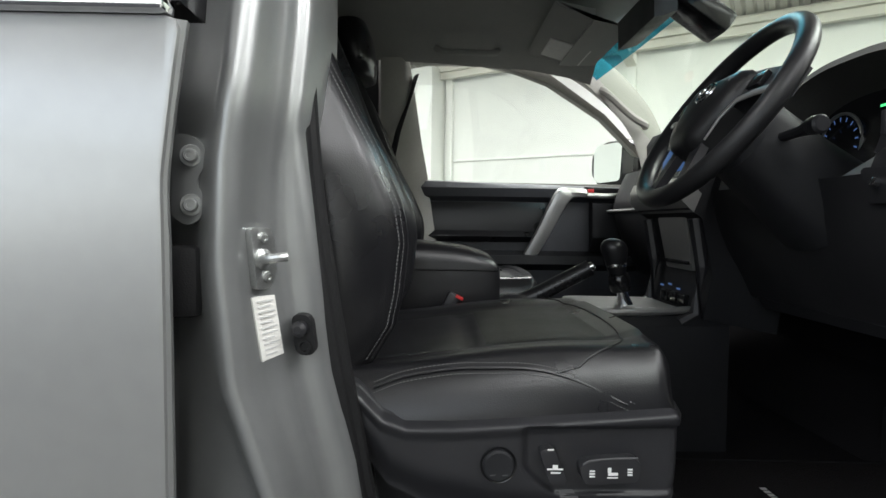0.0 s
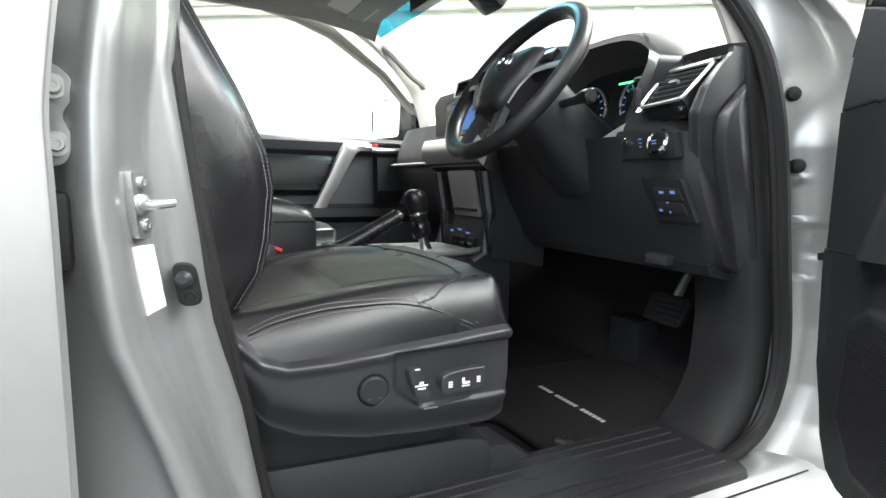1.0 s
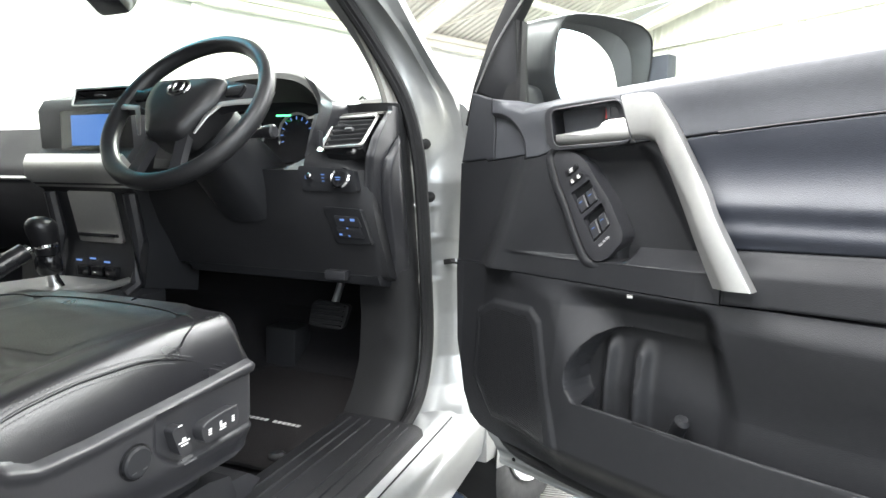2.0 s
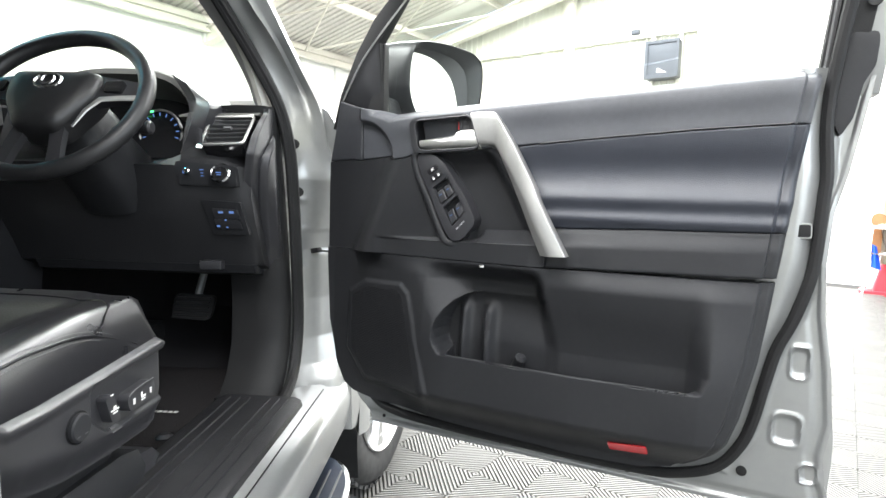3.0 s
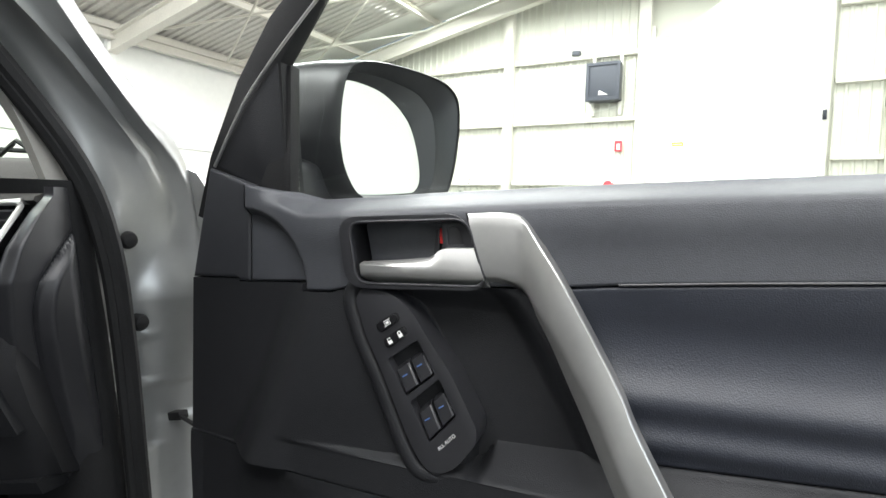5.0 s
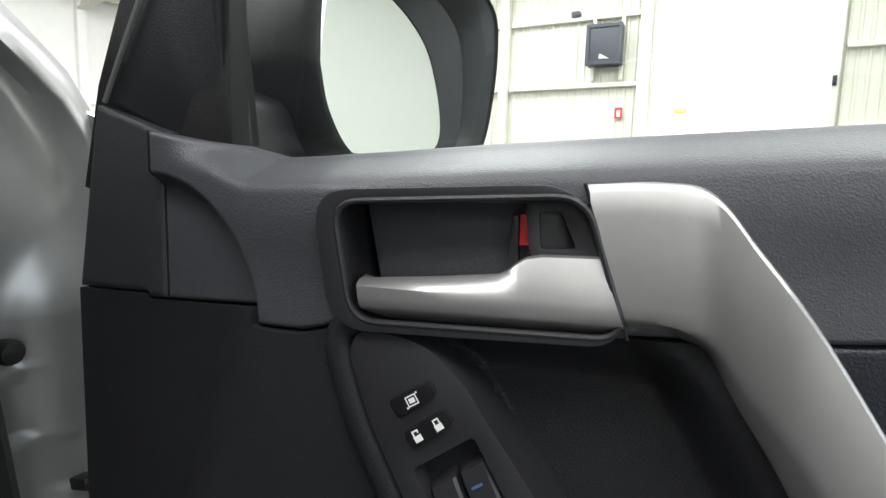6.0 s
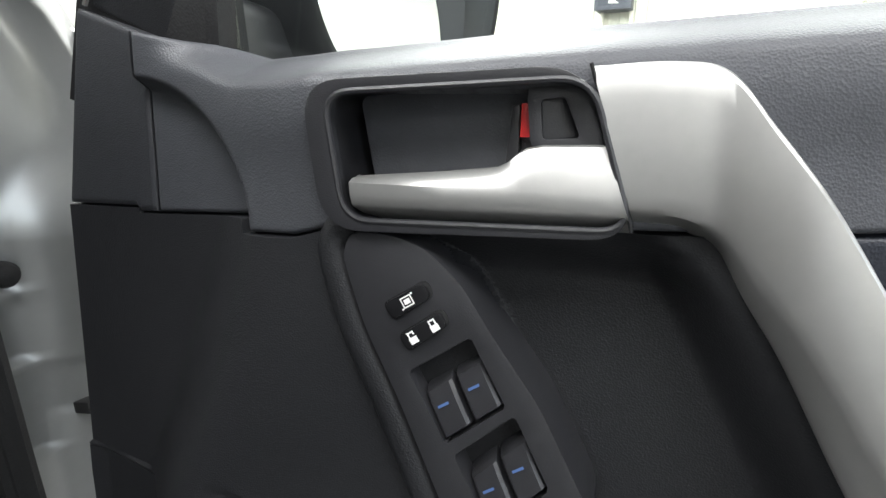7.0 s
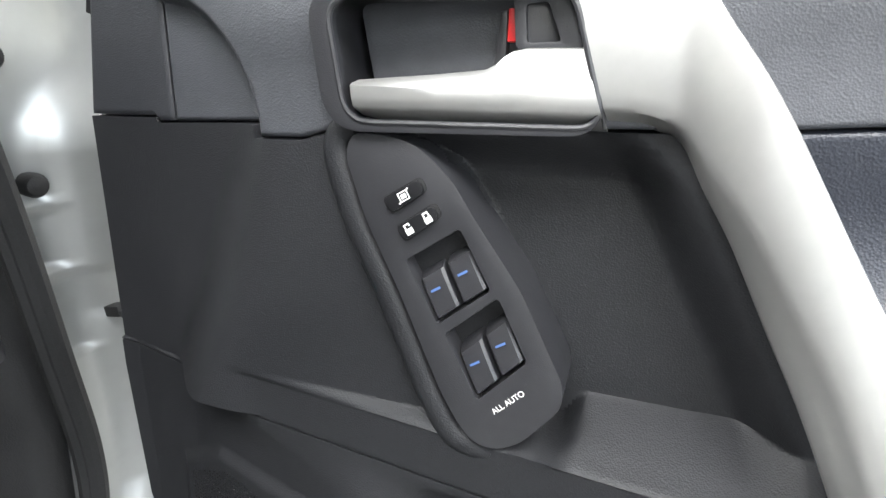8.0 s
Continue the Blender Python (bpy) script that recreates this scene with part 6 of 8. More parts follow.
# steering column and wheel
WC, WU, WN = Vector((0.454, 0.886, 1.256)), Vector((0.565, 0, 0.825)), Vector((-0.825, 0, 0.565))
wheel_at = lambda r, u, d: WC + Vector((0, -1, 0)) * r * 0.925 + WU * u * 0.925 + WN * d
rings = []
for d, w, h, o in ((-0.045, 0.055, 0.055, 0.0), (-0.06, 0.068, 0.068, -0.006), (-0.15, 0.075, 0.075, -0.015), (-0.24, 0.085, 0.085, -0.02)):
    rings.append([wheel_at(w * math.copysign(abs(math.cos(a)) ** 0.7, math.cos(a)), o + h * math.copysign(abs(math.sin(a)) ** 0.7, math.sin(a)), d) for a in np.linspace(0, 2 * math.pi, 21)[:-1]])
column = part("steering_column", skin(rings), M_PLASTIC, car, "black steering column shroud")
for side in (-1, 1):
    st = part("column_stalk", tube([wheel_at(side * 0.06, 0.0, -0.08), wheel_at(side * 0.10, 0.01, -0.085), wheel_at(side * 0.122, 0.015, -0.085)], [0.007, 0.008, 0.012], 10), M_PLASTIC_SMOOTH, column, "black column stalk")
    part("stalk_tip", lathe([(0.012, 0), (0.0135, 0.01), (0.0135, 0.02), (0.010, 0.024)], wheel_at(side * 0.120, 0.0155, -0.085), (0, -side, 0), 16), M_PLASTIC_SMOOTH, st)
ring_pts = [wheel_at(0.177 * math.cos(a), 0.177 * math.sin(a), 0) for a in np.linspace(0, 2 * math.pi, 65)[:-1]]
sw_wheel = part("steering_wheel", tube(ring_pts, 0.0155, 14, closed=True, up=WN), M_WHEEL, car, "leather steering wheel with silver spokes")
part("rim_stitching", tube([wheel_at(0.163 * math.cos(a), 0.163 * math.sin(a), 0.001) for a in np.linspace(0, 2 * math.pi, 65)[:-1]], 0.0022, 5, closed=True, up=WN), M_SEAL, sw_wheel)
pad = []
for d, k in ((-0.03, 0.96), (0.0, 1.0), (0.018, 0.97), (0.028, 0.86), (0.033, 0.6), (0.034, 0.2)):
    pad.append([wheel_at(a * k, -0.005 + b * k, d) for a, b in rounded([(-0.092, 0.062), (0.092, 0.062), (0.090, 0.0), (0.062, -0.05), (0.04, -0.085), (-0.04, -0.085), (-0.062, -0.05), (-0.090, 0.0)], 0.02, 4)])
part("airbag_cover", skin(pad), M_WHEEL, sw_wheel, "smooth black steering wheel centre", 50)
for s in (-1, 1):
    sp = part("wheel_spoke", skin([[wheel_at(s * r, u + h, d), wheel_at(s * r, u - h, d), wheel_at(s * r, u - h, d - 0.02), wheel_at(s * r, u + h, d - 0.02)] for r, u, h, d in ((0.075, 0.02, 0.035, 0.012), (0.11, 0.022, 0.028, 0.012), (0.15, 0.025, 0.022, 0.006), (0.178, 0.027, 0.024, 0.002))]), M_PLASTIC_SMOOTH, sw_wheel)
    part("spoke_trim", tube([wheel_at(s * r, u, d) for r, u, d in ((0.172, 0.005, 0.006), (0.14, -0.004, 0.014), (0.105, -0.012, 0.018), (0.085, -0.04, 0.018), (0.068, -0.075, 0.012))], [0.007, 0.006, 0.006, 0.005, 0.003], 8, flat=0.5, up=WN), M_SATIN, sw_wheel, "satin silver spoke trim")
    part("wheel_button", plate(rounded([(0.098, 0.036), (0.138, 0.038), (0.135, 0.012), (0.1, 0.010)], 0.006), [], lambda r, u, d, s=s: wheel_at(s * r, u, 0.013 + d), 0.004, -0.004, 0.001), M_GLOSS, sp)
    part("lower_spoke", skin([[wheel_at(s * r - w, u, d), wheel_at(s * r + w, u, d), wheel_at(s * r + w, u, d - 0.014), wheel_at(s * r - w, u, d - 0.014)] for r, u, w, d in ((0.035, -0.07, 0.014, 0.008), (0.045, -0.12, 0.012, 0.004), (0.055, -0.172, 0.014, 0.0))]), M_PLASTIC_SMOOTH, sw_wheel)
part("centre_emblem", tube([wheel_at(0.026 * math.cos(a), 0.018 + 0.018 * math.sin(a), 0.034) for a in np.linspace(0, 2 * math.pi, 33)[:-1]], 0.0028, 6, closed=True, up=WN), M_CHROME, sw_wheel, "plain oval chrome emblem")
part("centre_emblem_bar", tube([wheel_at(0.012 * math.cos(a), 0.021 + 0.013 * math.sin(a), 0.035) for a in np.linspace(0, 2 * math.pi, 25)[:-1]], 0.0024, 6, closed=True, up=WN), M_CHROME, sw_wheel)

NUDGE = Vector((0.004, -0.004, -0.018))
# centre stack
stack = part("centre_fascia", skin([[(x + 0.0, y, z) for x, z in ((0.54, 1.31), (0.525, 1.285), (0.530, 1.20), (0.50, 1.16), (0.505, 1.12), (0.535, 1.10), (0.56, 0.985), (0.545, 0.89), (0.70, 0.86), (0.75, 1.29), (0.62, 1.335))] for y in (1.12, 1.13, 1.40, 1.41)]), M_PLASTIC, dash, "black centre console stack")
part("display", plate(rounded([(1.17, 1.282), (1.335, 1.282), (1.335, 1.194), (1.17, 1.194)], 0.006), [], lambda y, z, d: Vector((0.528 - d, y, z)), 0.004, -0.01), M_GLOSS, stack, "glossy touch screen")
part("display_glow", plate([(1.178, 1.272), (1.30, 1.272), (1.30, 1.205), (1.178, 1.205)], [], lambda y, z, d: Vector((0.528 - d, y, z)), 0.0048, 0.004), M_SCREEN, stack, "faintly lit blue display")
part("silver_band", skin([[(0.497, y, 1.185), (0.488, y, 1.165), (0.490, y, 1.135), (0.515, y, 1.112), (0.53, y, 1.15)] for y in (1.115, 1.25, 1.415)]), M_SATIN, stack, "satin silver band below the screen", 60)
part("storage_lid", plate(rounded([(1.19, 1.103), (1.335, 1.103), (1.33, 0.985), (1.19, 0.985)], 0.008), [], lambda y, z, d: Vector((0.538 + 0.2 * (1.1 - z) - d, y, z)), 0.008, -0.01, 0.003), M_SATIN, stack, "brushed silver-grey climate panel lid")
part("lid_slot", box(0.543, 0.552, 1.20, 1.325, 0.998, 1.006, 0.001), M_GLOSS, stack)
for k in range(3):
    part("climate_button", box(0.538, 0.556, 1.20 + 0.045 * k, 1.235 + 0.045 * k, 0.905, 0.93, 0.003), M_GLOSS, stack)
bars(lambda y, z, d: Vector((0.537, y, z)), [(1.215 + 0.045 * k, 0.94 + 0.006 * (k % 2), 1.235 + 0.045 * k, 0.944 + 0.006 * (k % 2)) for k in range(3)], M_ICE, stack, "climate_marks")
for y in (1.135, 1.385):
    part("stack_rail", tube([(0.527, y, 1.10), (0.545, y, 1.0), (0.535, y, 0.90), (0.50, y, 0.88)], 0.014, 8), M_PLASTIC_SMOOTH, stack)
vent([Vector((0.545, 1.30, 1.33)), Vector((0.545, 1.14, 1.33)), Vector((0.535, 1.14, 1.293)), Vector((0.535, 1.30, 1.293))], 3, M_SATIN, stack, "centre air vent with black slats")
part("passenger_trim", tube([(0.588, y, 1.13) for y in np.linspace(1.43, 1.9, 6)], 0.012, 8, flat=0.5), M_SATIN, dash, "silver trim strip on the passenger side")

# centre console with shifter and handbrake
console = part("centre_console", skin([[(x, y, z) for y, z in ((1.115, 0.58), (1.12, 0.875), (1.135, 0.893), (1.26, 0.898), (1.385, 0.893), (1.40, 0.875), (1.405, 0.58))] for x in np.linspace(0.0, 0.60, 7)]), M_PLASTIC, car, "black centre console")
part("console_rail", tube(spline([(0.02, 1.13, 0.900), (0.2, 1.128, 0.902), (0.42, 1.135, 0.902), (0.53, 1.15, 0.906)], 14), 0.008, 8), M_SATIN, console, "satin silver console edging")
part("shift_surround", plate(rounded([(0.30, 1.15), (0.52, 1.16), (0.52, 1.36), (0.30, 1.37)], 0.04), [], lambda x, y, d: Vector((x, y, 0.90 + d)), 0.006, -0.01, 0.003), M_SATIN, console, "satin silver shift surround")
part("cup_ring", lathe([(0.042, 0), (0.046, 0.006), (0.040, 0.008), (0.038, -0.01)], (0.205, 1.27, 0.897), (0, 0, 1), 24), M_SATIN, console)
part("cup_well", lathe([(0.038, 0), (0.036, 0.002)], (0.205, 1.27, 0.899), (0, 0, 1), 20), M_GLOSS, console)
bars(lambda x, y, d: Vector((x, y, 0.9065)), [(0.33 + 0.03 * k, 1.165, 0.345 + 0.03 * k, 1.178) for k in range(5)], M_BARS, console, "gate_marks")
shift_l = part("shift_lever", tube(spline([(0.42, 1.225, 0.895), (0.405, 1.22, 0.94), (0.392, 1.212, 0.985)], 8), [0.018, 0.016, 0.013, 0.011, 0.010, 0.010, 0.011, 0.012], 12), M_CHROME, car, "gear lever with chrome collar")
part("shift_knob", skin([[Vector((0.392 - 0.16 * h, 1.210 - 0.05 * h, 0.975 + h)) + Vector((r * 1.15 * math.cos(a), r * math.sin(a), 0)) for a in np.linspace(0, 2 * math.pi, 19)[:-1]] for h, r in ((0, 0.0165), (0.012, 0.0185), (0.03, 0.0215), (0.046, 0.025), (0.058, 0.026), (0.068, 0.0235), (0.075, 0.017), (0.079, 0.007))]), M_LEATHER, shift_l, "black leather gear knob", 60)
part("shift_collar", lathe([(0.021, 0.0), (0.024, 0.012), (0.0235, 0.03), (0.018, 0.042), (0.014, 0.046)], (0.404, 1.218, 0.937), (-0.2, -0.07, 1), 18), M_GLOSS, shift_l, "glossy dark lever collar")
part("knob_ring", lathe([(0.0215, 0), (0.023, 0.004), (0.0215, 0.008)], (0.390, 1.209, 0.992), (-0.16, -0.05, 1), 18), M_CHROME, shift_l)
hb = part("handbrake", tube(spline([(0.12, 1.17, 0.90), (0.19, 1.165, 0.925), (0.26, 1.16, 0.962), (0.315, 1.155, 0.992)], 12), [0.016] * 3 + [0.018] * 9, 12), M_LEATHER, car, "leather handbrake lever, pulled up")
part("handbrake_button", lathe([(0.010, 0), (0.010, 0.008), (0.006, 0.011)], (0.315, 1.155, 0.993), (0.55, -0.05, 0.33), 14), M_CHROME, hb)
part("handbrake_gaiter", skin([[Vector((0.15 + 0.3 * h + r * 1.5 * math.cos(a), 1.166 + r * 0.75 * math.sin(a), 0.897 + h)) for a in np.linspace(0, 2 * math.pi, 17)[:-1]] for h, r in ((0, 0.055), (0.012, 0.045), (0.016, 0.048), (0.03, 0.03), (0.036, 0.022))]), M_LEATHER, hb)
arm = part("console_armrest", skin([[(x, 1.262 + a * 0.118 * k, 1.0 + b + (0.006 - h) * max(0, (b + 0.035) / 0.075)) for a, b in ((-1, -0.42), (-1, -0.035), (-1.0, 0.0), (-0.97, 0.022), (-0.85, 0.034), (0, 0.040), (0.85, 0.034), (0.97, 0.022), (1, 0), (1, -0.42))] for x, k, h in ((-0.38, 1, 0), (-0.1, 1, 0), (-0.04, 1, 0.002), (0.02, 1, 0.007), (0.06, 1, 0.014), (0.09, 1, 0.023), (0.108, 0.99, 0.032), (0.118, 0.975, 0.042), (0.124, 0.95, 0.055))]), M_LEATHER, car, "padded leather console armrest box", 50)
part("armrest_seam", tube([(0.127, 1.155, 0.985), (0.127, 1.37, 0.985)], 0.002, 5), M_SEAL, arm)
part("armrest_side_seam", tube([(-0.3, 1.143, 0.985), (0.118, 1.143, 0.985)], 0.002, 5), M_SEAL, arm)

NUDGE = Vector((-0.016, -0.022, -0.006))
# pedals and floor mat
brake = part("brake_pedal", plate(rounded([(0.765, 0.822), (0.872, 0.826), (0.868, 0.768), (0.770, 0.765)], 0.014), [], lambda y, z, d: Vector((0.825 + 0.5 * (z - 0.8) - d, y, z)), 0.01, -0.006, 0.004), M_SEAL, car, "ribbed rubber brake pedal")
for k in range(5):
    part("pedal_rib", box(0.806, 0.816, 0.775, 0.862, 0.772 + 0.011 * k, 0.776 + 0.011 * k, 0.001, Matrix.Translation((0.5 * (-0.026 + 0.011 * k), 0, 0))), M_SEAL, brake)
part("pedal_arm", tube([(0.835, 0.82, 0.80), (0.90, 0.82, 0.90), (0.92, 0.82, 1.0)], 0.010, 8), M_ZINC, brake)
accel = part("accelerator_pedal", plate(rounded([(0.645, 0.812), (0.690, 0.815), (0.692, 0.70), (0.648, 0.695)], 0.010), [], lambda y, z, d: Vector((0.86 + 0.45 * (z - 0.8) - d, y, z)), 0.01, -0.006, 0.004), M_SEAL, car, "black accelerator pedal")
part("pedal_arm", tube([(0.87, 0.667, 0.80), (0.94, 0.667, 0.90)], 0.008, 8), M_ZINC, accel)
part("footrest", box(0.90, 0.98, 0.98, 1.08, 0.60, 0.72, 0.01, None), M_PLASTIC, car)

mat_poly = rounded([(0.36, 0.90), (0.415, 0.84), (0.420, 0.69), (0.44, 0.668), (0.83, 0.655), (0.90, 0.70), (0.93, 1.06), (0.40, 1.08)], 0.025)
mat = thing("floor_mat", (0.65, 0.87, 0.595), "charcoal carpet floor mat with white woven words", "floor mat")
mat_at = lambda x, y, d: Vector((x, y, 0.604 + d))
part("carpet", plate(mat_poly, [], mat_at, 0.006, -0.008, 0.003), M_MAT, mat)
part("edge_binding", tube([mat_at(x, y, 0.004) for x, y in mat_poly], 0.005, 6, closed=True), M_CARPET, mat, "stitched edge binding")
clip = part("mat_clip", lathe([(0.016, 0), (0.016, 0.004), (0.009, 0.009), (0.004, 0.009)], mat_at(0.466, 0.710, 0.006), (0, 0, 1), 18), M_PLASTIC_SMOOTH, mat, "black twist fastener")
bars(lambda a, b, d: mat_at(0.583 + b, 0.952 - a, 0.0080), [(0.0116 * k, 0.0, 0.0116 * k + 0.0092, 0.011) for k in range(18) if k not in (4, 11)], M_BARS, mat, "woven_mark_row", "white woven marks in a row")


NUDGE = Vector((-0.007, -0.010, -0.018))


# ---- seats ----
def seat(y0, y1, mirror_side, label):
    """A power leather seat between y0 (door side) and y1."""
    yc, hw, sgn = (y0 + y1) / 2, abs(y1 - y0) / 2, 1 if y1 > y0 else -1
    Y = lambda a: yc + sgn * a * hw
    FRONT = [(0.885, -0.10), (0.914, -0.078), (0.96, -0.05), (1.0, -0.042), (1.06, -0.036), (1.10, -0.042), (1.17, -0.072), (1.264, -0.122), (1.342, -0.152), (1.42, -0.185), (1.48, -0.215), (1.505, -0.24)]
    rings = []
    for k, z in enumerate(np.linspace(0.80, 1.505, 40)):
        xf = float(np.interp(z, [f[0] for f in FRONT], [f[1] for f in FRONT]))
        w = float(np.interp(z, [0.8, 0.9, 1.0, 1.15, 1.3, 1.42, 1.48, 1.505], [0.88, 0.94, 0.99, 1.0, 0.93, 0.80, 0.66, 0.5]))
        b = float(np.interp(z, [0.8, 0.95, 1.1, 1.3, 1.45], [0.03, 0.055, 0.065, 0.045, 0.015]))
        t = float(np.interp(z, [0.8, 1.0, 1.3, 1.505], [0.15, 0.15, 0.12, 0.06]))
        row = []
        for a in np.linspace(-1, 1, 25):
            side = abs(a)
            edge = sm(0.80, 1.0, side)
            bol = sm(0.50, 0.72, side)
            row.append((xf - b * (1 - bol) - 0.085 * edge**2.2 - 0.006 * math.exp(-(((side - 0.58) / 0.03) ** 2)), Y(a * w), z))
        row += [(xf - t - 0.02 * (1 - a * a) - (0.0 if abs(a) < 0.9 else -0.03), Y(a * w * 0.97), z - 0.01) for a in np.linspace(1, -1, 13)]
        rings.append(row)
    body = part("seat_back", skin(rings), M_LEATHER, car, label, 60)
    # cushion
    rings = []
    bot = 0.845

    def seat_z(x, a):
        f, side = sm(0.20, 0.30, x), abs(a)
        top = 0.921 + 0.030 * sm(-0.15, 0.18, x) - 0.085 * sm(0.262, 0.303, x) ** 2
        edge, bol = sm(0.84, 1.0, side), sm(0.55, 0.74, side)
        z = top - 0.020 * (1 - f) * (1 - bol) - 0.055 * edge**2 - 0.007 * math.exp(-(((side - 0.62) / 0.025) ** 2)) * (1 - 0.7 * f) - 0.012 * bol * (1 - 0.3 * f)
        return z - 0.006 * math.exp(-(((x - 0.045) / 0.014) ** 2)) * sm(0.62, 0.50, side)

    X = np.linspace(-0.20, 0.302, 48)
    for x in X:
        f = sm(0.20, 0.30, x)
        bx = bot + 0.03 * sm(0.235, 0.275, x)
        row = [(x, Y(-1.0), bx - 0.02), (x, Y(-1.0), bx)]
        for a in np.linspace(-1, 1, 41):
            row.append((x - 0.012 * a * a * f, Y(a), max(seat_z(x, a), bx + 0.001)))
        row += [(x, Y(1.0), bx), (x, Y(1.0), bx - 0.02)]
        row = [(p - max(0, p - 0.268) * 0.9 * sm(0.905, 0.872, r), q, r) for p, q, r in row]
        rings.append(row)
    cushion = part("seat_cushion", skin(rings), M_LEATHER, body, "black leather seat cushion with perforated centre", 60)
    part("cushion_front", skin([[(0.262, Y(a * 0.97), 0.884), (0.276 - 0.006 * a * a, Y(a * 0.97), 0.876), (0.272 - 0.008 * a * a, Y(a * 0.96), 0.852), (0.24, Y(a * 0.97), 0.85)] for a in np.linspace(-1, 1, 9)]), M_LEATHER, cushion)
    perf = sheet(lambda u, v: Vector((0.066 + 0.16 * u, Y(-0.53 + 1.06 * v), seat_z(0.066 + 0.16 * u, -0.53 + 1.06 * v) + 0.0007)), 16, 24)
    part("cushion_panel", perf, M_PERF, cushion, "perforated leather panel")
    # seam of the bolster with a row of stitches on either side
    seam = spline([(-0.073, 0.893), (-0.038, 0.905), (0.018, 0.914), (0.059, 0.916), (0.106, 0.916), (0.145, 0.909), (0.182, 0.895), (0.224, 0.876)], 240)

    def on_side(x, z):
        lo, hi = 0.84, 1.0
        for _ in range(14):
            mid = (lo + hi) / 2
            lo, hi = (mid, hi) if seat_z(x, mid) > z else (lo, mid)
        return Vector((x, Y(-lo) - sgn * 0.0006, min(z, seat_z(x, lo) + 0.0004)))

    part("bolster_seam", tube([on_side(x, z) for x, z in seam[::8]], 0.0016, 6), M_LEATHER, cushion)
    front_seam = [on_side(0.135, 0.9115)] + [Vector((x, Y(a), seat_z(x, a) + 0.0004)) for x, a in spline([(0.165, -0.93), (0.205, -0.86), (0.232, -0.70), (0.246, -0.40), (0.250, 0.0), (0.246, 0.40), (0.232, 0.70), (0.205, 0.86)], 30)]
    part("front_seam", tube(front_seam, 0.0016, 6), M_LEATHER, cushion)
    for off in (0.0055, -0.0055):
        st = bmesh.new()
        for k in range(0, 238, 3):
            (xa, za), (xb, zb) = seam[k], seam[k + 2]
            st.faces.new([st.verts.new(p) for p in (on_side(xa, za + off - 0.0005), on_side(xb, zb + off - 0.0005), on_side(xb, zb + off + 0.0005), on_side(xa, za + off + 0.0005))])
        part("stitch_line", st, M_THREAD, cushion)
    def back_at(a, z):
        xf = float(np.interp(z, [f[0] for f in FRONT], [f[1] for f in FRONT]))
        w = float(np.interp(z, [0.8, 0.9, 1.0, 1.15, 1.3, 1.42, 1.48, 1.505], [0.88, 0.94, 0.99, 1.0, 0.93, 0.80, 0.66, 0.5]))
        return Vector((xf - 0.085 * sm(0.80, 1.0, abs(a)) ** 2.2 + 0.0012, Y(a * w) - sgn * 0.0012, z))

    sb = bmesh.new()
    for a in (-0.872, -0.886):
        for k in range(100):
            za = 0.92 + 0.0047 * k
            sb.faces.new([sb.verts.new(p) for p in (back_at(a - 0.0016, za), back_at(a - 0.0016, za + 0.0033), back_at(a + 0.0016, za + 0.0033), back_at(a + 0.0016, za))])
    part("stitch_line", sb, M_THREAD, body)
    # headrest
    hr = []
    for z, w, d in ((1.50, 0.07, 0.03), (1.515, 0.11, 0.05), (1.56, 0.125, 0.058), (1.62, 0.12, 0.056), (1.66, 0.10, 0.045), (1.675, 0.06, 0.02)):
        hr.append([(-0.235 - 0.12 * (z - 1.5) + d * math.copysign(abs(math.cos(a)) ** 0.7, math.cos(a)), yc + w * math.copysign(abs(math.sin(a)) ** 0.7, math.sin(a)), z) for a in np.linspace(0, 2 * math.pi, 21)[:-1]])
    part("headrest", skin(hr), M_LEATHER, body, "black leather headrest", 60)
    for a in (-0.06, 0.06):
        part("headrest_post", tube([(-0.235, yc + a, 1.46), (-0.235, yc + a, 1.52)], 0.006, 8), M_CHROME, body)
    # plastic base
    TOPX, TOPZ = [-0.30, -0.10, -0.088, -0.062, -0.035, 0.017, 0.10, 0.188, 0.264, 0.284], [0.905, 0.905, 0.900, 0.873, 0.863, 0.863, 0.868, 0.874, 0.880, 0.874]
    LOWX, LOWZ = [-0.30, -0.078, -0.055, -0.015, 0.061, 0.149, 0.245, 0.265, 0.284], [0.83, 0.815, 0.785, 0.765, 0.748, 0.740, 0.738, 0.745, 0.775]

    def cover_y(x, z):
        """How far the moulded side cover stands out, with a rolled rim and a sunk switch field."""
        hi, lo = float(np.interp(x, TOPX, TOPZ)), float(np.interp(x, LOWX, LOWZ))
        out = 0.026 - 0.018 * (1 - sm(0.0, 0.012, hi - z)) ** 2 - 0.004 * sm(0.010, 0.024, hi - z) - 0.016 * sm(0.055, 0.0, z - lo) ** 1.5
        if mirror_side:
            left = 0.095 + 0.03 * max(0, (0.815 - z) / 0.03) ** 1.5
            out -= 0.0065 * sm(left, left + 0.006, x) * sm(0.779, 0.784, z) * sm(0.860, 0.855, z)
        return out - 0.03 * sm(0.262, 0.286, x) ** 2

    def cover(u, v):
        x = -0.30 + 0.584 * u
        lo, hi = float(np.interp(x, LOWX, LOWZ)), float(np.interp(x, TOPX, TOPZ))
        z = lo + (hi - lo) * v
        return Vector((x, y0 + sgn * (0.012 - cover_y(x, z)), z))

    base = part("seat_base", sheet(cover, 150, 70, back=(0, sgn * 0.04, 0)), M_PLASTIC_SMOOTH, body, "grey-black moulded plastic seat side cover", 60)
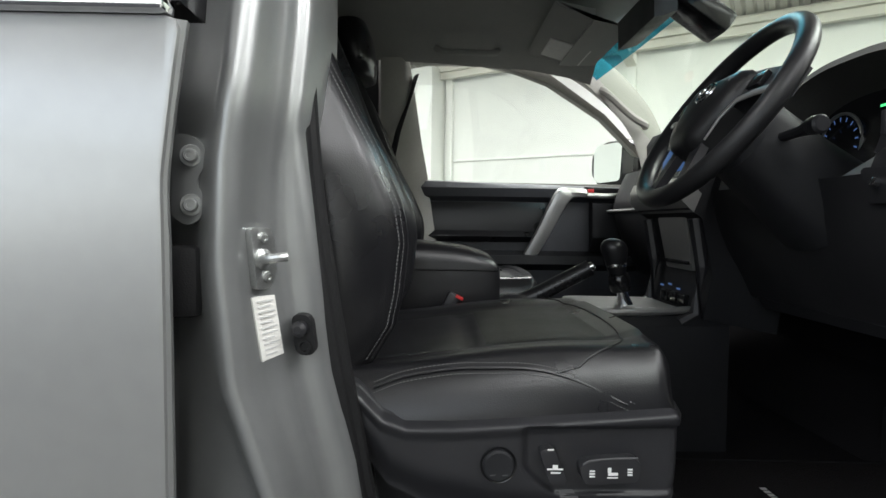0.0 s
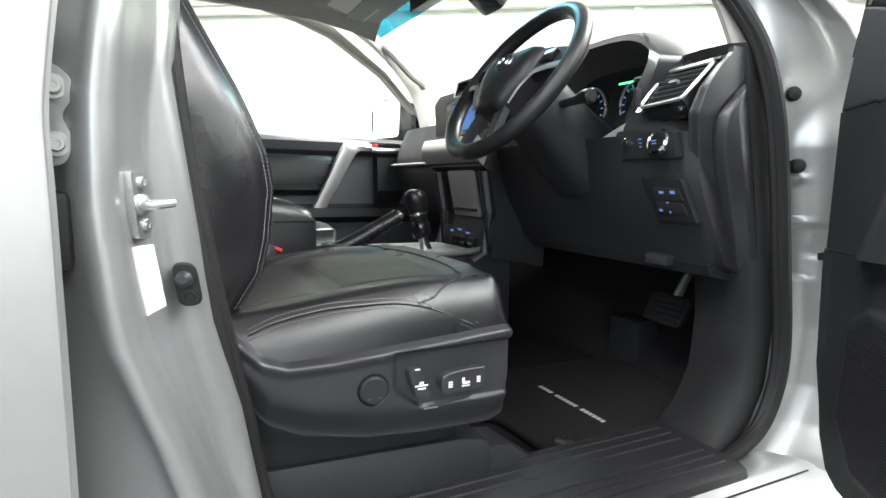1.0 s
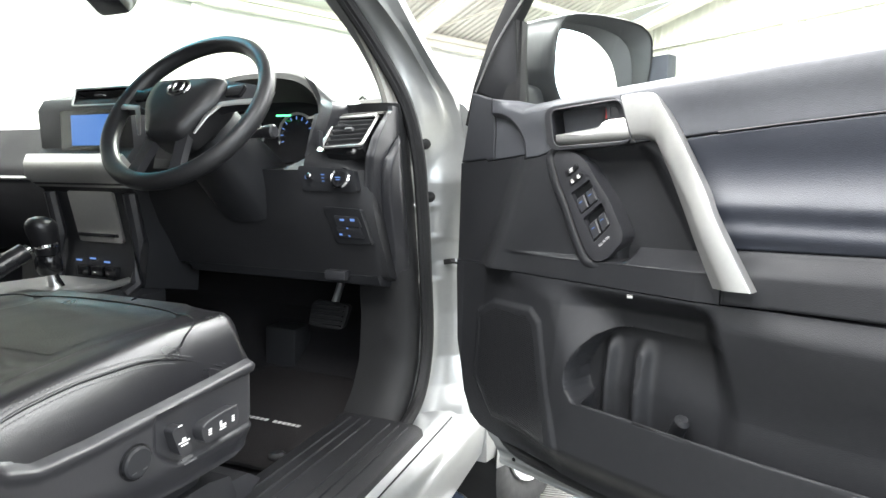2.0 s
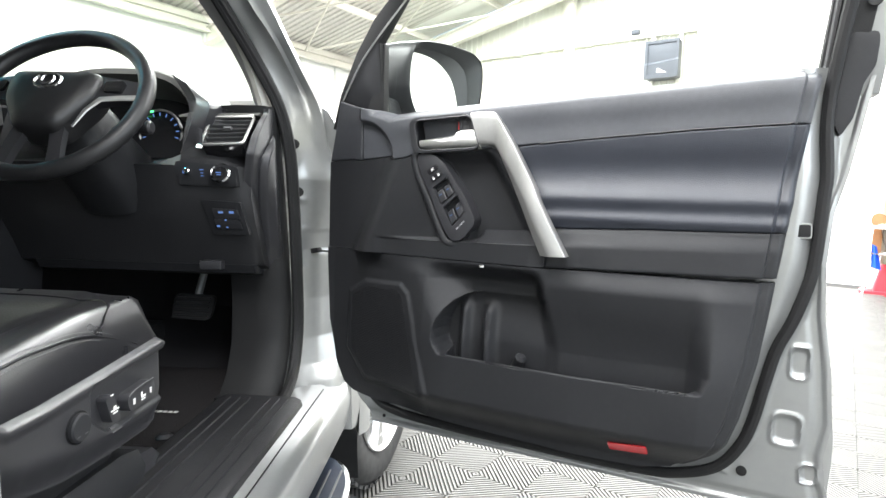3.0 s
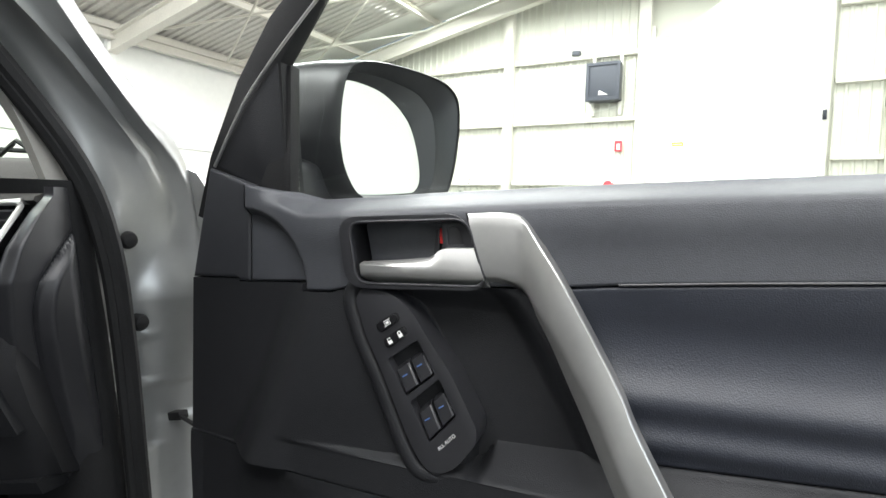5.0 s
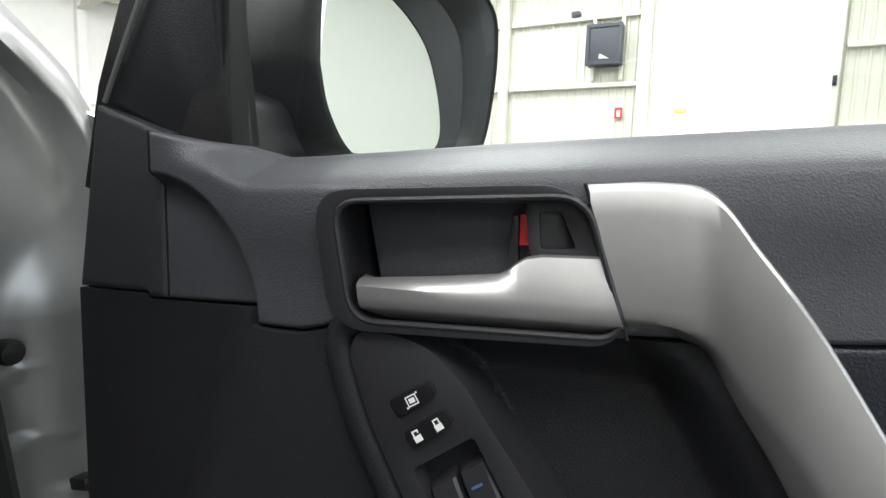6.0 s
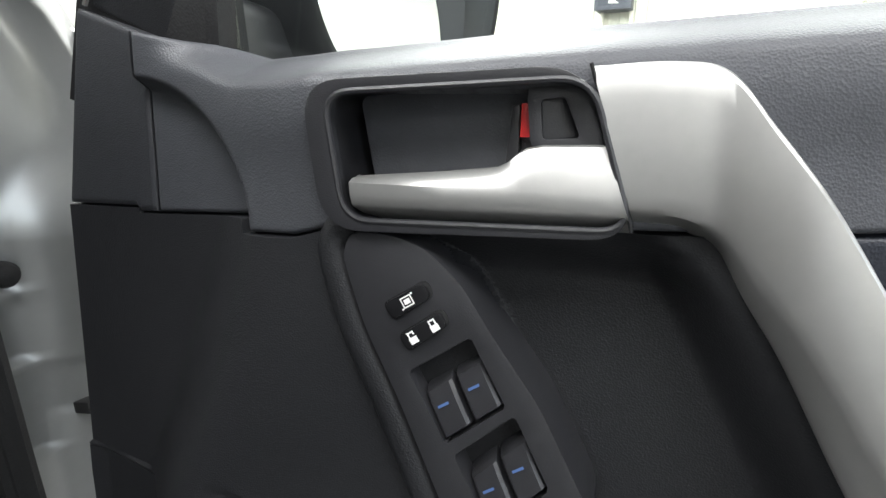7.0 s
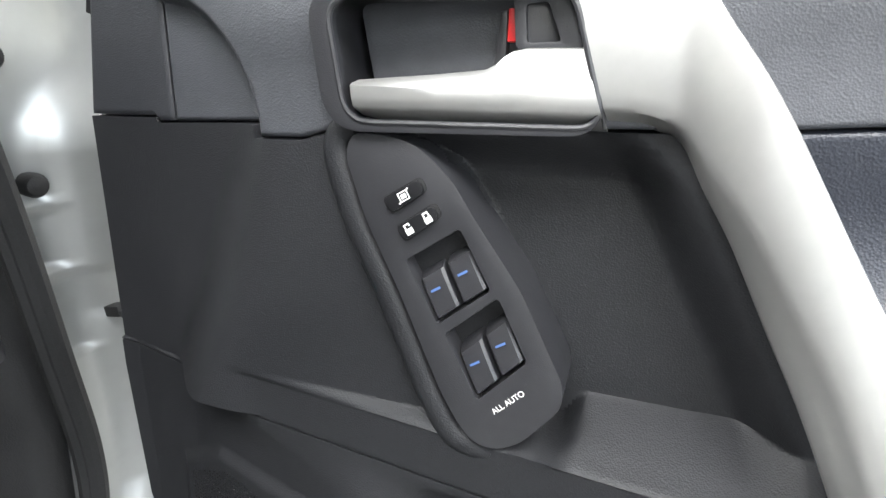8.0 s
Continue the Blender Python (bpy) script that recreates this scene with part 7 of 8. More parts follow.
    part("seat_frame", box(-0.25, 0.22, min(Y(-0.85), Y(0.95)), max(Y(-0.85), Y(0.95)), 0.70, 0.85, 0.02), M_PLASTIC, body)
    if mirror_side:
        sp = lambda x, z, d: Vector((x, y0 + 0.012 - cover_y(x, z) - d, z))
        part("lumbar_knob_rim", lathe([(0.0205, 0), (0.0205, 0.002), (0.0178, 0.001)], sp(0.069, 0.815, 0.0), (0, -1, 0), 26), M_GLOSS, base)
        part("lumbar_knob", lathe([(0.0178, 0), (0.0178, 0.004), (0.0155, 0.006), (0.006, 0.0055)], sp(0.069, 0.815, 0.001), (0, -1, 0), 26), M_PLASTIC, base, "round lumbar control")
        for x in (0.062, 0.076):
            part("knob_mark", plate([(x - 0.003, 0.806), (x + 0.003, 0.8065), (x + 0.003, 0.8052), (x - 0.003, 0.8047)], [], sp, 0.0072, 0.005), M_GREYTRIM, base)
        s1 = part("recline_switch", plate(rounded([(0.113, 0.834), (0.129, 0.837), (0.144, 0.801), (0.141, 0.794), (0.126, 0.796)], 0.006, 5), [], sp, 0.014, -0.002, 0.004), M_PLASTIC_SMOOTH, base, "black recliner switch with a white symbol")
        bars(lambda x, z, d: sp(x, z, 0.0148), [(0.122, 0.8125, 0.140, 0.8145), (0.128, 0.8145, 0.134, 0.8185), (0.126, 0.8085, 0.137, 0.8105), (0.122, 0.8345, 0.129, 0.8362)], M_WHITE, s1, "seat_symbol")
        cap = [(0.158, 0.817), (0.166, 0.8225), (0.190, 0.8245), (0.215, 0.8265), (0.224, 0.824), (0.226, 0.812), (0.222, 0.799), (0.166, 0.796), (0.160, 0.804)]
        s2 = part("slide_switch", plate(rounded(cap, 0.004, 3), [], sp, 0.016, -0.002, 0.004), M_PLASTIC_SMOOTH, base, "black slide switch with white symbols")
        part("slide_switch_lip", tube([sp(x, z, 0.0155) for x, z in spline([(0.161, 0.8195), (0.170, 0.8235), (0.195, 0.8262), (0.222, 0.8265)], 14)], 0.0014, 6), M_GREYTRIM, s2)
        bars(lambda x, z, d: sp(x, z, 0.0168), [(0.1685, 0.8055, 0.1745, 0.8075), (0.1685, 0.8085, 0.1745, 0.8105), (0.1685, 0.8115, 0.1745, 0.8135), (0.188, 0.8045, 0.200, 0.8060), (0.189, 0.8075, 0.200, 0.8110), (0.1885, 0.8110, 0.1925, 0.8165), (0.2105, 0.8075, 0.2160, 0.8095), (0.2105, 0.8105, 0.2160, 0.8125), (0.2105, 0.8135, 0.2160, 0.8155)], M_WHITE, s2, "seat_symbol")
        part("tool_notch", plate([(0.139, 0.784), (0.154, 0.784), (0.160, 0.777), (0.139, 0.777)], [], sp, 0.0015, -0.001), M_GREYTRIM, base)
        part("rail_cover", skin([[(x, y0 + 0.02 + 0.012 * k, z0), (x, y0 + 0.018, z0 + 0.05), (x, y0 + 0.03, z0 + 0.075), (x, y0 + 0.09, z0 + 0.075), (x, y0 + 0.09, z0)] for x, k, z0 in ((-0.20, 0, 0.645), (0.22, 0, 0.63), (0.26, 0.5, 0.62))]), M_PLASTIC, base, "black seat rail cover")
        part("rail_end", skin([[(x, y0 + 0.02 + o, 0.60), (x, y0 + 0.03 + o, 0.60 + h), (x, y0 + 0.10, 0.60 + h), (x, y0 + 0.11, 0.60)] for x, h, o in ((0.26, 0.085, 0), (0.30, 0.08, 0.0), (0.34, 0.05, 0.01), (0.385, 0.018, 0.02))]), M_PLASTIC_SMOOTH, base)
    return body


seat(0.602, 1.095, True, "black leather driver's seat with stitched bolsters")
seat(1.935, 1.445, False, "black leather passenger seat")
NUDGE = Vector((0.003, -0.002, -0.022))
buckle = part("belt_buckle", box(-0.012, 0.012, -0.012, 0.012, -0.05, 0.02, 0.004, Matrix.Translation((0.02, 1.115, 0.925)) @ pose(0, 0, 0, 0, 25, 0)), M_PLASTIC_SMOOTH, car, "black seat belt buckle")
part("buckle_button", box(0.0, 0.016, -0.008, 0.008, 0.018, 0.024, 0.001, Matrix.Translation((0.022, 1.110, 0.920)) @ pose(0, 0, 0, 0, 25, 0)), M_REDTAG, buckle, "red release button")

NUDGE = Vector((0.022, 0.03, -0.030))
# ---- far side door ----
LY = 1.945
far_outer = [(-0.20, 0.60), (0.80, 0.60), (0.82, 1.0), (0.80, 1.225), (-0.20, 1.25)]
far = part("passenger_door", plate(far_outer, [], lambda x, z, d: Vector((x, LY - d, z)), 0.0, -0.12, 0.01), M_PLASTIC_SOFT, car, "closed far front door with black trim")
part("far_door_pad", skin([[(x, LY - d, z) for d, z in ((0.0, 1.25 - 0.025 * (x + 0.2)), (0.022, 1.245 - 0.025 * (x + 0.2)), (0.034, 1.22), (0.026, 1.19), (0.004, 1.175))] for x in np.linspace(-0.19, 0.78, 8)]), M_PLASTIC_SOFT, far)
part("far_leather_insert", skin([[(x, LY - d, z) for d, z in ((0.004, 1.17), (0.014, 1.14), (0.014, 1.07), (0.03, 1.05), (0.014, 1.035), (0.004, 1.03))] for x in np.linspace(-0.19, 0.36, 6)]), M_LEATHER, far)
part("far_armrest", skin([[(x, LY - d, z) for d, z in ((0.0, 1.0), (0.055, 0.985), (0.06, 0.955), (0.0, 0.93))] for x in np.linspace(-0.19, 0.70, 6)]), M_PLASTIC, far)
fa, fb = spline([(0.50, 1.222), (0.44, 1.224), (0.405, 1.222), (0.385, 1.205), (0.36, 1.155), (0.325, 1.075), (0.275, 0.975)], 30), spline([(0.50, 1.19), (0.47, 1.19), (0.45, 1.186), (0.435, 1.172), (0.413, 1.135), (0.376, 1.06), (0.328, 0.975)], 30)
part("far_grab_handle", skin([[Vector((*(a + (b - a) * q)[:1], LY - 0.03 - 0.02 * math.sin(math.pi * k / 29) - dd, (a + (b - a) * q)[1])) for q, dd in ((0, 0), (0.1, 0.012), (0.5, 0.018), (0.9, 0.012), (1, 0), (0.8, -0.018), (0.2, -0.018))] for k, (a, b) in enumerate(zip(fa, fb))]), M_SATIN, far, "satin silver diagonal grab handle")
part("far_lever", tube([(0.50, LY - 0.045, 1.198), (0.56, LY - 0.045, 1.196), (0.61, LY - 0.04, 1.198)], 0.010, 8), M_SATIN, far)
part("far_lever_cup", plate(rounded([(0.49, 1.228), (0.62, 1.224), (0.615, 1.185), (0.50, 1.188)], 0.01), [], lambda x, z, d: Vector((x, LY - d, z)), 0.036, 0.0, 0.003), M_GLOSS, far)
part("far_lock_flag", box(0.505, 0.525, LY - 0.046, LY - 0.03, 1.208, 1.220, 0.002), M_REDTAG, far)
part("far_switch_pod", skin([[(x, LY - d, z) for d, z in ((0.0, 1.18), (0.05, 1.17), (0.06, 1.05), (0.02, 1.0))] for x in (0.52, 0.56, 0.62)]), M_PLASTIC, far)
far_frame_out = [(-0.18, 1.235), (-0.15, 1.69), (0.135, 1.692), (0.37, 1.618), (0.567, 1.487), (0.713, 1.346), (0.782, 1.25), (0.78, 1.215)]
far_frame_in = [(-0.055, 1.245), (-0.135, 1.652), (0.13, 1.650), (0.24, 1.628), (0.36, 1.588), (0.555, 1.470), (0.70, 1.335), (0.765, 1.24)]
far_at = lambda x, z, d: Vector((x, LY + 0.035 - d - 0.10 * max(0, z - 1.25), z))
part("far_window_frame", plate(far_frame_out, [far_frame_in], far_at, 0.02, -0.02, 0.004), M_PILLAR_TRIM, far, "pale trimmed far window frame")
fg = part("far_glass", plate([(-0.06, 1.24), (-0.13, 1.675), (0.13, 1.678), (0.36, 1.605), (0.555, 1.475), (0.70, 1.335), (0.77, 1.235)], [], far_at, 0.0, -0.004), M_GLASS, far, "clear far side window")
fg.visible_shadow = False
part("far_b_pillar", skin([[(x, y, z) for x, y in ((-0.06 - 0.16 * (z - 1.25), 1.93 - 0.1 * max(0, z - 1.25)), (-0.11 - 0.10 * (z - 1.25), 1.895 - 0.1 * max(0, z - 1.25)), (-0.22, 1.90 - 0.1 * max(0, z - 1.25)), (-0.24, 1.96))] for z in np.linspace(0.6, 1.70, 12)]), M_PILLAR_TRIM, car, "pale centre pillar trim on the far side", 60)
part("far_rear_side", box(-2.2, -0.2, 1.93, 2.0, 0.55, 1.72, 0.01), M_PLASTIC, car, "dark rear side of the cabin")
part("far_belt", tube([(-0.10, 1.89, 1.60), (-0.16, 1.86, 1.40), (-0.20, 1.83, 1.2)], 0.022, 6, flat=0.12), M_SEAL, car, "black seat belt webbing")
NUDGE = Vector((0, 0, 0))
FC, FH, FN = Vector((0.657, 2.12, 1.300)), Vector((-0.42, 0.908, 0)), Vector((-0.908, -0.42, 0))
fmir = lambda h, z, d: FC + FH * h + Vector((0, 0, z)) + FN * d
fm = part("far_mirror", skin([[fmir(h, zc + hz * math.copysign(abs(math.sin(w)) ** 0.6, math.sin(w)), -dep / 2 + dep / 2 * math.copysign(abs(math.cos(w)) ** 0.6, math.cos(w))) for w in np.linspace(0, 2 * math.pi, 25)[:-1]] for h, zc, hz, dep in ((-0.15, 0.0, 0.05, 0.05), (-0.13, 0.0, 0.075, 0.08), (-0.06, 0.002, 0.088, 0.10), (0.04, 0.002, 0.09, 0.10), (0.08, 0.0, 0.08, 0.09), (0.098, 0.0, 0.05, 0.05))]), M_GLOSS, far, "black far door mirror")
part("far_mirror_glass", plate(rounded([(-0.062, -0.068), (-0.070, 0.06), (-0.05, 0.076), (0.06, 0.076), (0.082, 0.055), (0.082, -0.05), (0.06, -0.072)], 0.02), [], fmir, 0.004, -0.004), M_MIRROR, fm, "far mirror glass")

NUDGE = Vector((0.01, 0.0, -0.02))
# ---- overhead ----
for y0, y1 in ((1.40, 1.84), (0.70, 1.13)):
    visor = part("sun_visor", skin([[(x, y, z) for x, z in ((0.375, 1.600), (0.470, 1.582), (0.285, 1.634), (0.275, 1.646), (0.38, 1.628))] for y in (y0, y0 + 0.01, y1 - 0.01, y1)]), M_LINER, car, "pale folded sun visor")
    part("visor_label", plate([(0.31, y0 + 0.22), (0.43, y0 + 0.22), (0.43, y0 + 0.37), (0.31, y0 + 0.37)], [], lambda x, y, d: Vector((x, y, 1.7135 - 0.281 * x - d)), 0.0035, 0.0), M_LABEL, visor, "paper warning label")
part("overhead_handle", tube(spline([(-0.02, 1.83, 1.655), (0.0, 1.80, 1.635), (0.08, 1.79, 1.63), (0.16, 1.80, 1.632), (0.18, 1.83, 1.65)], 14), 0.011, 8), M_LINER, car, "pale overhead grab handle")
rv = part("rear_view_mirror", skin([[(0.45 - d, CY - 0.115 + y, 1.555 + h) for d, h in ((0, -0.03), (0.018, -0.034), (0.02, 0.034), (0, 0.03), (-0.03, 0.02), (-0.03, -0.02))] for y in (0, 0.01, 0.22, 0.23)]), M_PLASTIC, car, "black rear-view mirror")
part("mirror_stem", tube([(0.46, CY, 1.56), (0.53, CY, 1.60)], 0.012, 8), M_GLOSS, rv)
part("sensor_cover", box(0.50, 0.65, CY - 0.05, CY + 0.05, 1.555, 1.605, 0.015, Matrix.Translation((0.57, 0, 1.58)) @ pose(0, 0, 0, 0, 34, 0) @ Matrix.Translation((-0.57, 0, -1.58))), M_GLOSS, rv)

NUDGE = Vector((0, 0, 0))
# ---- things in the hall ----
HT = lambda u, v, z=0.0, turn=0.0: Matrix.Translation(hall(u, v, z)) @ pose(0, 0, 0, 0, 0, -33.7 + turn)


HW = lambda u, v, z=0.0, turn=0.0: Matrix.Translation(shell(u, v, z)) @ pose(0, 0, 0, 0, 0, -33.7 + turn) @ BIG
HF = lambda u, v, z=0.0, turn=0.0: HT(*grown(u, v, 0)[:2], z, turn)
stand = lambda u, v, z: hall(*grown(u, v, 0)[:2], z)


def local(bm, m):
    bm.transform(m)
    return bm


# dark box on the end wall, in its steel frame
wb = thing("wall_box", shell(7.0, 1.83, 2.65), "dark grey metal fan box framed on the white wall", "fan box")
part("box_body", box(-0.12, 0.10, -0.20, 0.20, 0, 0.45, 0.01, HW(6.98, 1.84, 2.60)), M_DARKBOX, wb)
part("box_frame", plate([(-0.205, -0.005), (0.205, -0.005), (0.205, 0.455), (-0.205, 0.455)], [[(-0.165, 0.04), (0.165, 0.04), (0.165, 0.415), (-0.165, 0.415)]], lambda a, b, d: HW(6.98, 1.84, 2.60) @ Vector((-0.12 - d, a, b)), 0.015, -0.02, 0.004), M_DARKBOX, wb, "dark grey front frame")
part("paper_scrap", plate([(-0.02, 0.06), (0.10, 0.065), (0.09, 0.12), (0.05, 0.10)], [], lambda a, b, d: HW(6.98, 1.84, 2.60) @ Vector((-0.123 - d, a - 0.05, b)), 0.004, 0.0), M_LABEL, wb, "white scrap stuck on the box")
for v in (-0.17, 0.16):
    part("support_bar", box(-0.03, 0.03, -0.02, 0.02, 2.44, 3.22, 0.003, HW(7.04, 1.83 + v, 0)), M_STEEL, wb)
wb2 = thing("wall_box", shell(7.0, 4.88, 2.65), "grey metal box on the white cladding", "wall box")
part("box_body", box(-0.12, 0.08, -0.24, 0.24, 0, 0.36, 0.01, HW(6.98, 4.86, 2.66)), M_DARKBOX, wb2)
cam_box = thing("wall_fitting", shell(7.05, 2.22, 3.26), "small dark fitting on the upper rail", "fitting")
part("fitting_body", box(-0.05, 0.05, -0.05, 0.05, 0, 0.06, 0.008, HW(7.02, 2.22, 3.20)), M_DARKBOX, cam_box)
part("fitting_foot", box(-0.02, 0.02, -0.02, 0.02, -0.03, 0.0, 0.003, HW(7.04, 2.22, 3.20)), M_STEEL, cam_box)


def sign(v, z, w, h, mat, marks, label):
    s = thing("sign", shell(7.06, v, z), label, "sign", "wall signs")
    part("board", plate(rounded([(-w / 2, -h / 2), (w / 2, -h / 2), (w / 2, h / 2), (-w / 2, h / 2)], 0.006, 3), [], lambda a, b, d: HW(7.045, v, z) @ Vector((-d, a, b)), 0.004, -0.004), mat, s)
    bars(lambda a, b, d: HW(7.045, v, z) @ Vector((-0.006, a, b)), marks, M_WHITE, s, "symbol")
    return s


sign(1.66, 2.06, 0.09, 0.13, M_REDPAINT, [(-0.02, -0.045, 0.02, 0.03)], "small red fire point sign with a white symbol")
sign(2.01, 1.57, 0.17, 0.10, M_WHITEPAINT, [], "small white wall sign with green symbols")
bars(lambda a, b, d: HW(7.045, 2.01, 1.57) @ Vector((-0.0065, a, b)), [(-0.07, -0.03, -0.015, 0.03), (0.01, -0.03, 0.065, 0.03)], M_GREEN, bpy.data.objects["sign.001"], "green_symbol")
sign(0.98, 2.06, 0.13, 0.05, M_YELLOW, [(-0.05, -0.005, 0.05, 0.005)], "small yellow notice by the doorway")
reel = thing("hose_reel", shell(7.0, 1.72, 1.6), "red hose reel on the white wall", "hose reel")
part("drum", lathe([(0.06, 0), (0.065, 0.01), (0.065, 0.02), (0.045, 0.02), (0.045, 0.05), (0.065, 0.05), (0.065, 0.06), (0.02, 0.07)], shell(7.06, 1.76, 1.58), -UX, 26), M_REDPAINT, reel)
part("hose", tube(spline([shell(7.0, 1.70, 1.60), shell(6.98, 1.68, 1.54), shell(6.98, 1.72, 1.48), shell(7.0, 1.76, 1.50)], 12), 0.012, 8), M_REDPAINT, reel)

# plants in a trough against the wall
trough = thing("planter", stand(6.75, 3.8, 0), "dark green bushy plants in a raised trough", "planter")
part("trough", box(-0.15, 0.15, -0.42, 0.42, 0, 1.02, 0.01, HF(6.78, 3.8, 0)), M_STEEL, trough)
rnd = random.Random(4)
lf = bmesh.new()
for _ in range(900):
    c = stand(6.78 + rnd.uniform(-0.16, 0.16), 3.8 + rnd.gauss(0, 0.17), 1.02 + abs(rnd.gauss(0, 0.21)))
    a = Vector((rnd.gauss(0, 1), rnd.gauss(0, 1), rnd.gauss(0.6, 0.6))).normalized()
    b = a.cross(Vector((rnd.gauss(0, 1), rnd.gauss(0, 1), 0.2))).normalized()
    L = rnd.uniform(0.03, 0.06)
    lf.faces.new([lf.verts.new(p) for p in (c, c + a * L * 0.5 + b * L * 0.22, c + a * L, c + a * L * 0.5 - b * L * 0.22)])
tagged(part("foliage", lf, M_LEAF, trough), kind="stuff")

# round table on a steel disc
TU0, TV0 = 6.68, -0.77
table = thing("round_table", stand(TU0, TV0, 0), "round white table on a steel pedestal and disc foot", "table")
part("tabletop", lathe([(0.42, 0.0), (0.44, 0.01), (0.44, 0.024), (0.42, 0.032), (0.1, 0.032)], stand(TU0, TV0, 0.805), (0, 0, 1), 40), M_WHITEPAINT, table)
part("pedestal", lathe([(0.05, 0), (0.034, 0.05), (0.034, 0.78), (0.07, 0.80)], stand(TU0, TV0, 0.006), (0, 0, 1), 20), M_ZINC, table)
part("disc_foot", lathe([(0.26, 0.0), (0.265, 0.012), (0.25, 0.022), (0.10, 0.032), (0.05, 0.045)], stand(TU0, TV0, 0.0), (0, 0, 1), 40), M_CHROME, table)


def blob(c, rx, ry, rz, seed, turn=0.0):
    """A soft crumpled heap."""
    bm = bmesh.new()
    bmesh.ops.create_icosphere(bm, subdivisions=3, radius=1)
    for v in bm.verts:
        n = noise.noise(v.co * 1.7 + Vector((seed, 0, 0))) * 0.35 + noise.noise(v.co * 4 + Vector((0, seed, 0))) * 0.12
        v.co *= 1 + n
        v.co.z = max(v.co.z, -0.55)
    bm.transform(Matrix.Translation(c) @ pose(0, 0, 0, 0, 0, turn) @ Matrix.Diagonal((rx, ry, rz, 1)))
    return bm


bag = thing("cloth_bag", stand(6.70, -0.68, 0.838), "crumpled grey cloth bag on the table", "bag")
part("bag_body", blob(stand(6.70, -0.68, 0.880), 0.09, 0.10, 0.075, 2.0), M_GREYCLOTH, bag)
bottle = thing("spray_bottle", stand(6.66, -0.565, 0.838), "dark spray bottle on the table", "bottle")
part("bottle_body", lathe([(0.03, 0), (0.034, 0.01), (0.034, 0.10), (0.015, 0.14), (0.013, 0.17)], stand(6.66, -0.565, 0.838), (0, 0, 1), 16), M_DARKBOX, bottle)
part("trigger", box(-0.02, 0.045, -0.012, 0.012, 0, 0.04, 0.005, HF(6.66, -0.565, 0.998)), M_GLOSS, bottle)
paper = thing("paper_stack", stand(6.55, -0.60, 0.838), "loose white papers on the table", "papers")
part("sheet", box(-0.10, 0.10, -0.14, 0.14, 0, 0.012, 0.001, HF(6.52, -0.66, 0.838, 20)), M_WHITE, paper)
part("sheet", box(-0.09, 0.09, -0.12, 0.12, 0, 0.010, 0.001, HF(6.56, -0.56, 0.851, -15)), M_WHITE, paper)
tin = thing("yellow_tape", stand(6.45, -0.86, 0.838), "yellow roll on the table", "tape roll")
part("roll", lathe([(0.03, 0), (0.05, 0.0), (0.05, 0.04), (0.03, 0.04)], stand(6.45, -0.86, 0.838), (0, 0, 1), 22), M_YELLOW, tin)


def chair(m, seat_mat, leg_mat, label, loose=None):
    """A stacking chair with a shell seat and tube legs; front along +y of m."""
    c = thing("chair", m.translation, label, "chair", "chairs by the table")
    part("seat", local(sheet(lambda u, v: Vector(((u - 0.5) * (0.40 - 0.04 * v), 0.20 - 0.38 * v, 0.445 - 0.015 * math.sin(math.pi * u) - 0.02 * v * (1 - v) * 4 + 0.01 * (1 - v))), 12, 12, back=(0, 0, -0.012)), m), seat_mat, c)
    part("backrest", local(sheet(lambda u, v: Vector(((u - 0.5) * (0.28 + 0.12 * math.sin(math.pi * min(1, v * 1.1))), -0.19 - 0.08 * v - 0.03 * (1 - (2 * u - 1) ** 2), 0.46 + 0.40 * v)), 12, 14, back=(0, 0.010, 0)), m), seat_mat, c)
    for sx in (-1, 1):
        for y0, y1 in ((0.12, 0.22), (-0.10, -0.24)):
            leg = [Vector((sx * 0.06, y0 * 0.6, 0.435)), Vector((sx * 0.15, y0, 0.425)), Vector((sx * 0.18, y0 + (y1 - y0) * 0.3, 0.34)), Vector((sx * 0.225, y1, 0.0))]
            part("leg", local(tube(spline(leg, 14), 0.010, 8), m), leg_mat, c)
    return c


chair(HF(6.02, -1.16, 0, -75), M_WOOD, M_CHROME, "pale plywood chair with chrome legs")
chair(HF(6.66, -0.63, 0, 75) @ BIG, M_GREYCLOTH, M_WHITEPAINT, "brown padded chair with white tube legs")
cloth = thing("blue_cloth", stand(6.66, -0.62, 0.51), "bright blue cloth on the chair", "cloth")
part("cloth_body", blob(stand(6.64, -0.62, 0.575), 0.09, 0.10, 0.09, 5.0), M_BLUECLOTH, cloth)
lany = thing("blue_apron", stand(6.50, -0.45, 0.32), "blue cloth strap hanging beside the chair seat", "apron")
part("apron_body", sheet(lambda u, v: stand(6.52 + 0.02 * math.sin(9 * u), -0.455 + 0.03 * (1 - v) + 0.085 * (u - 0.5) * (0.45 + 0.55 * v), 0.60 - 0.27 * v + 0.03 * u), 8, 8, back=hall(0.01, 0, 0)), M_BLUECLOTH, lany)
guitar = thing("wooden_board", stand(6.86, -0.455, 0.40), "brown wooden round-ended board leaning by the table", "board")
part("board_body", local(plate(rounded([(-0.045, 0.0), (0.045, 0.0), (0.05, 0.30), (0.035, 0.40), (0.075, 0.47), (0.07, 0.56), (0.0, 0.595), (-0.07, 0.56), (-0.075, 0.47), (-0.035, 0.40), (-0.05, 0.30)], 0.03), [], lambda a, b, d: Vector((d + 0.12 * b, a, b)), 0.0, -0.02, 0.004), HF(6.90, -0.455, 0.395)), M_BROWNWOOD, guitar)
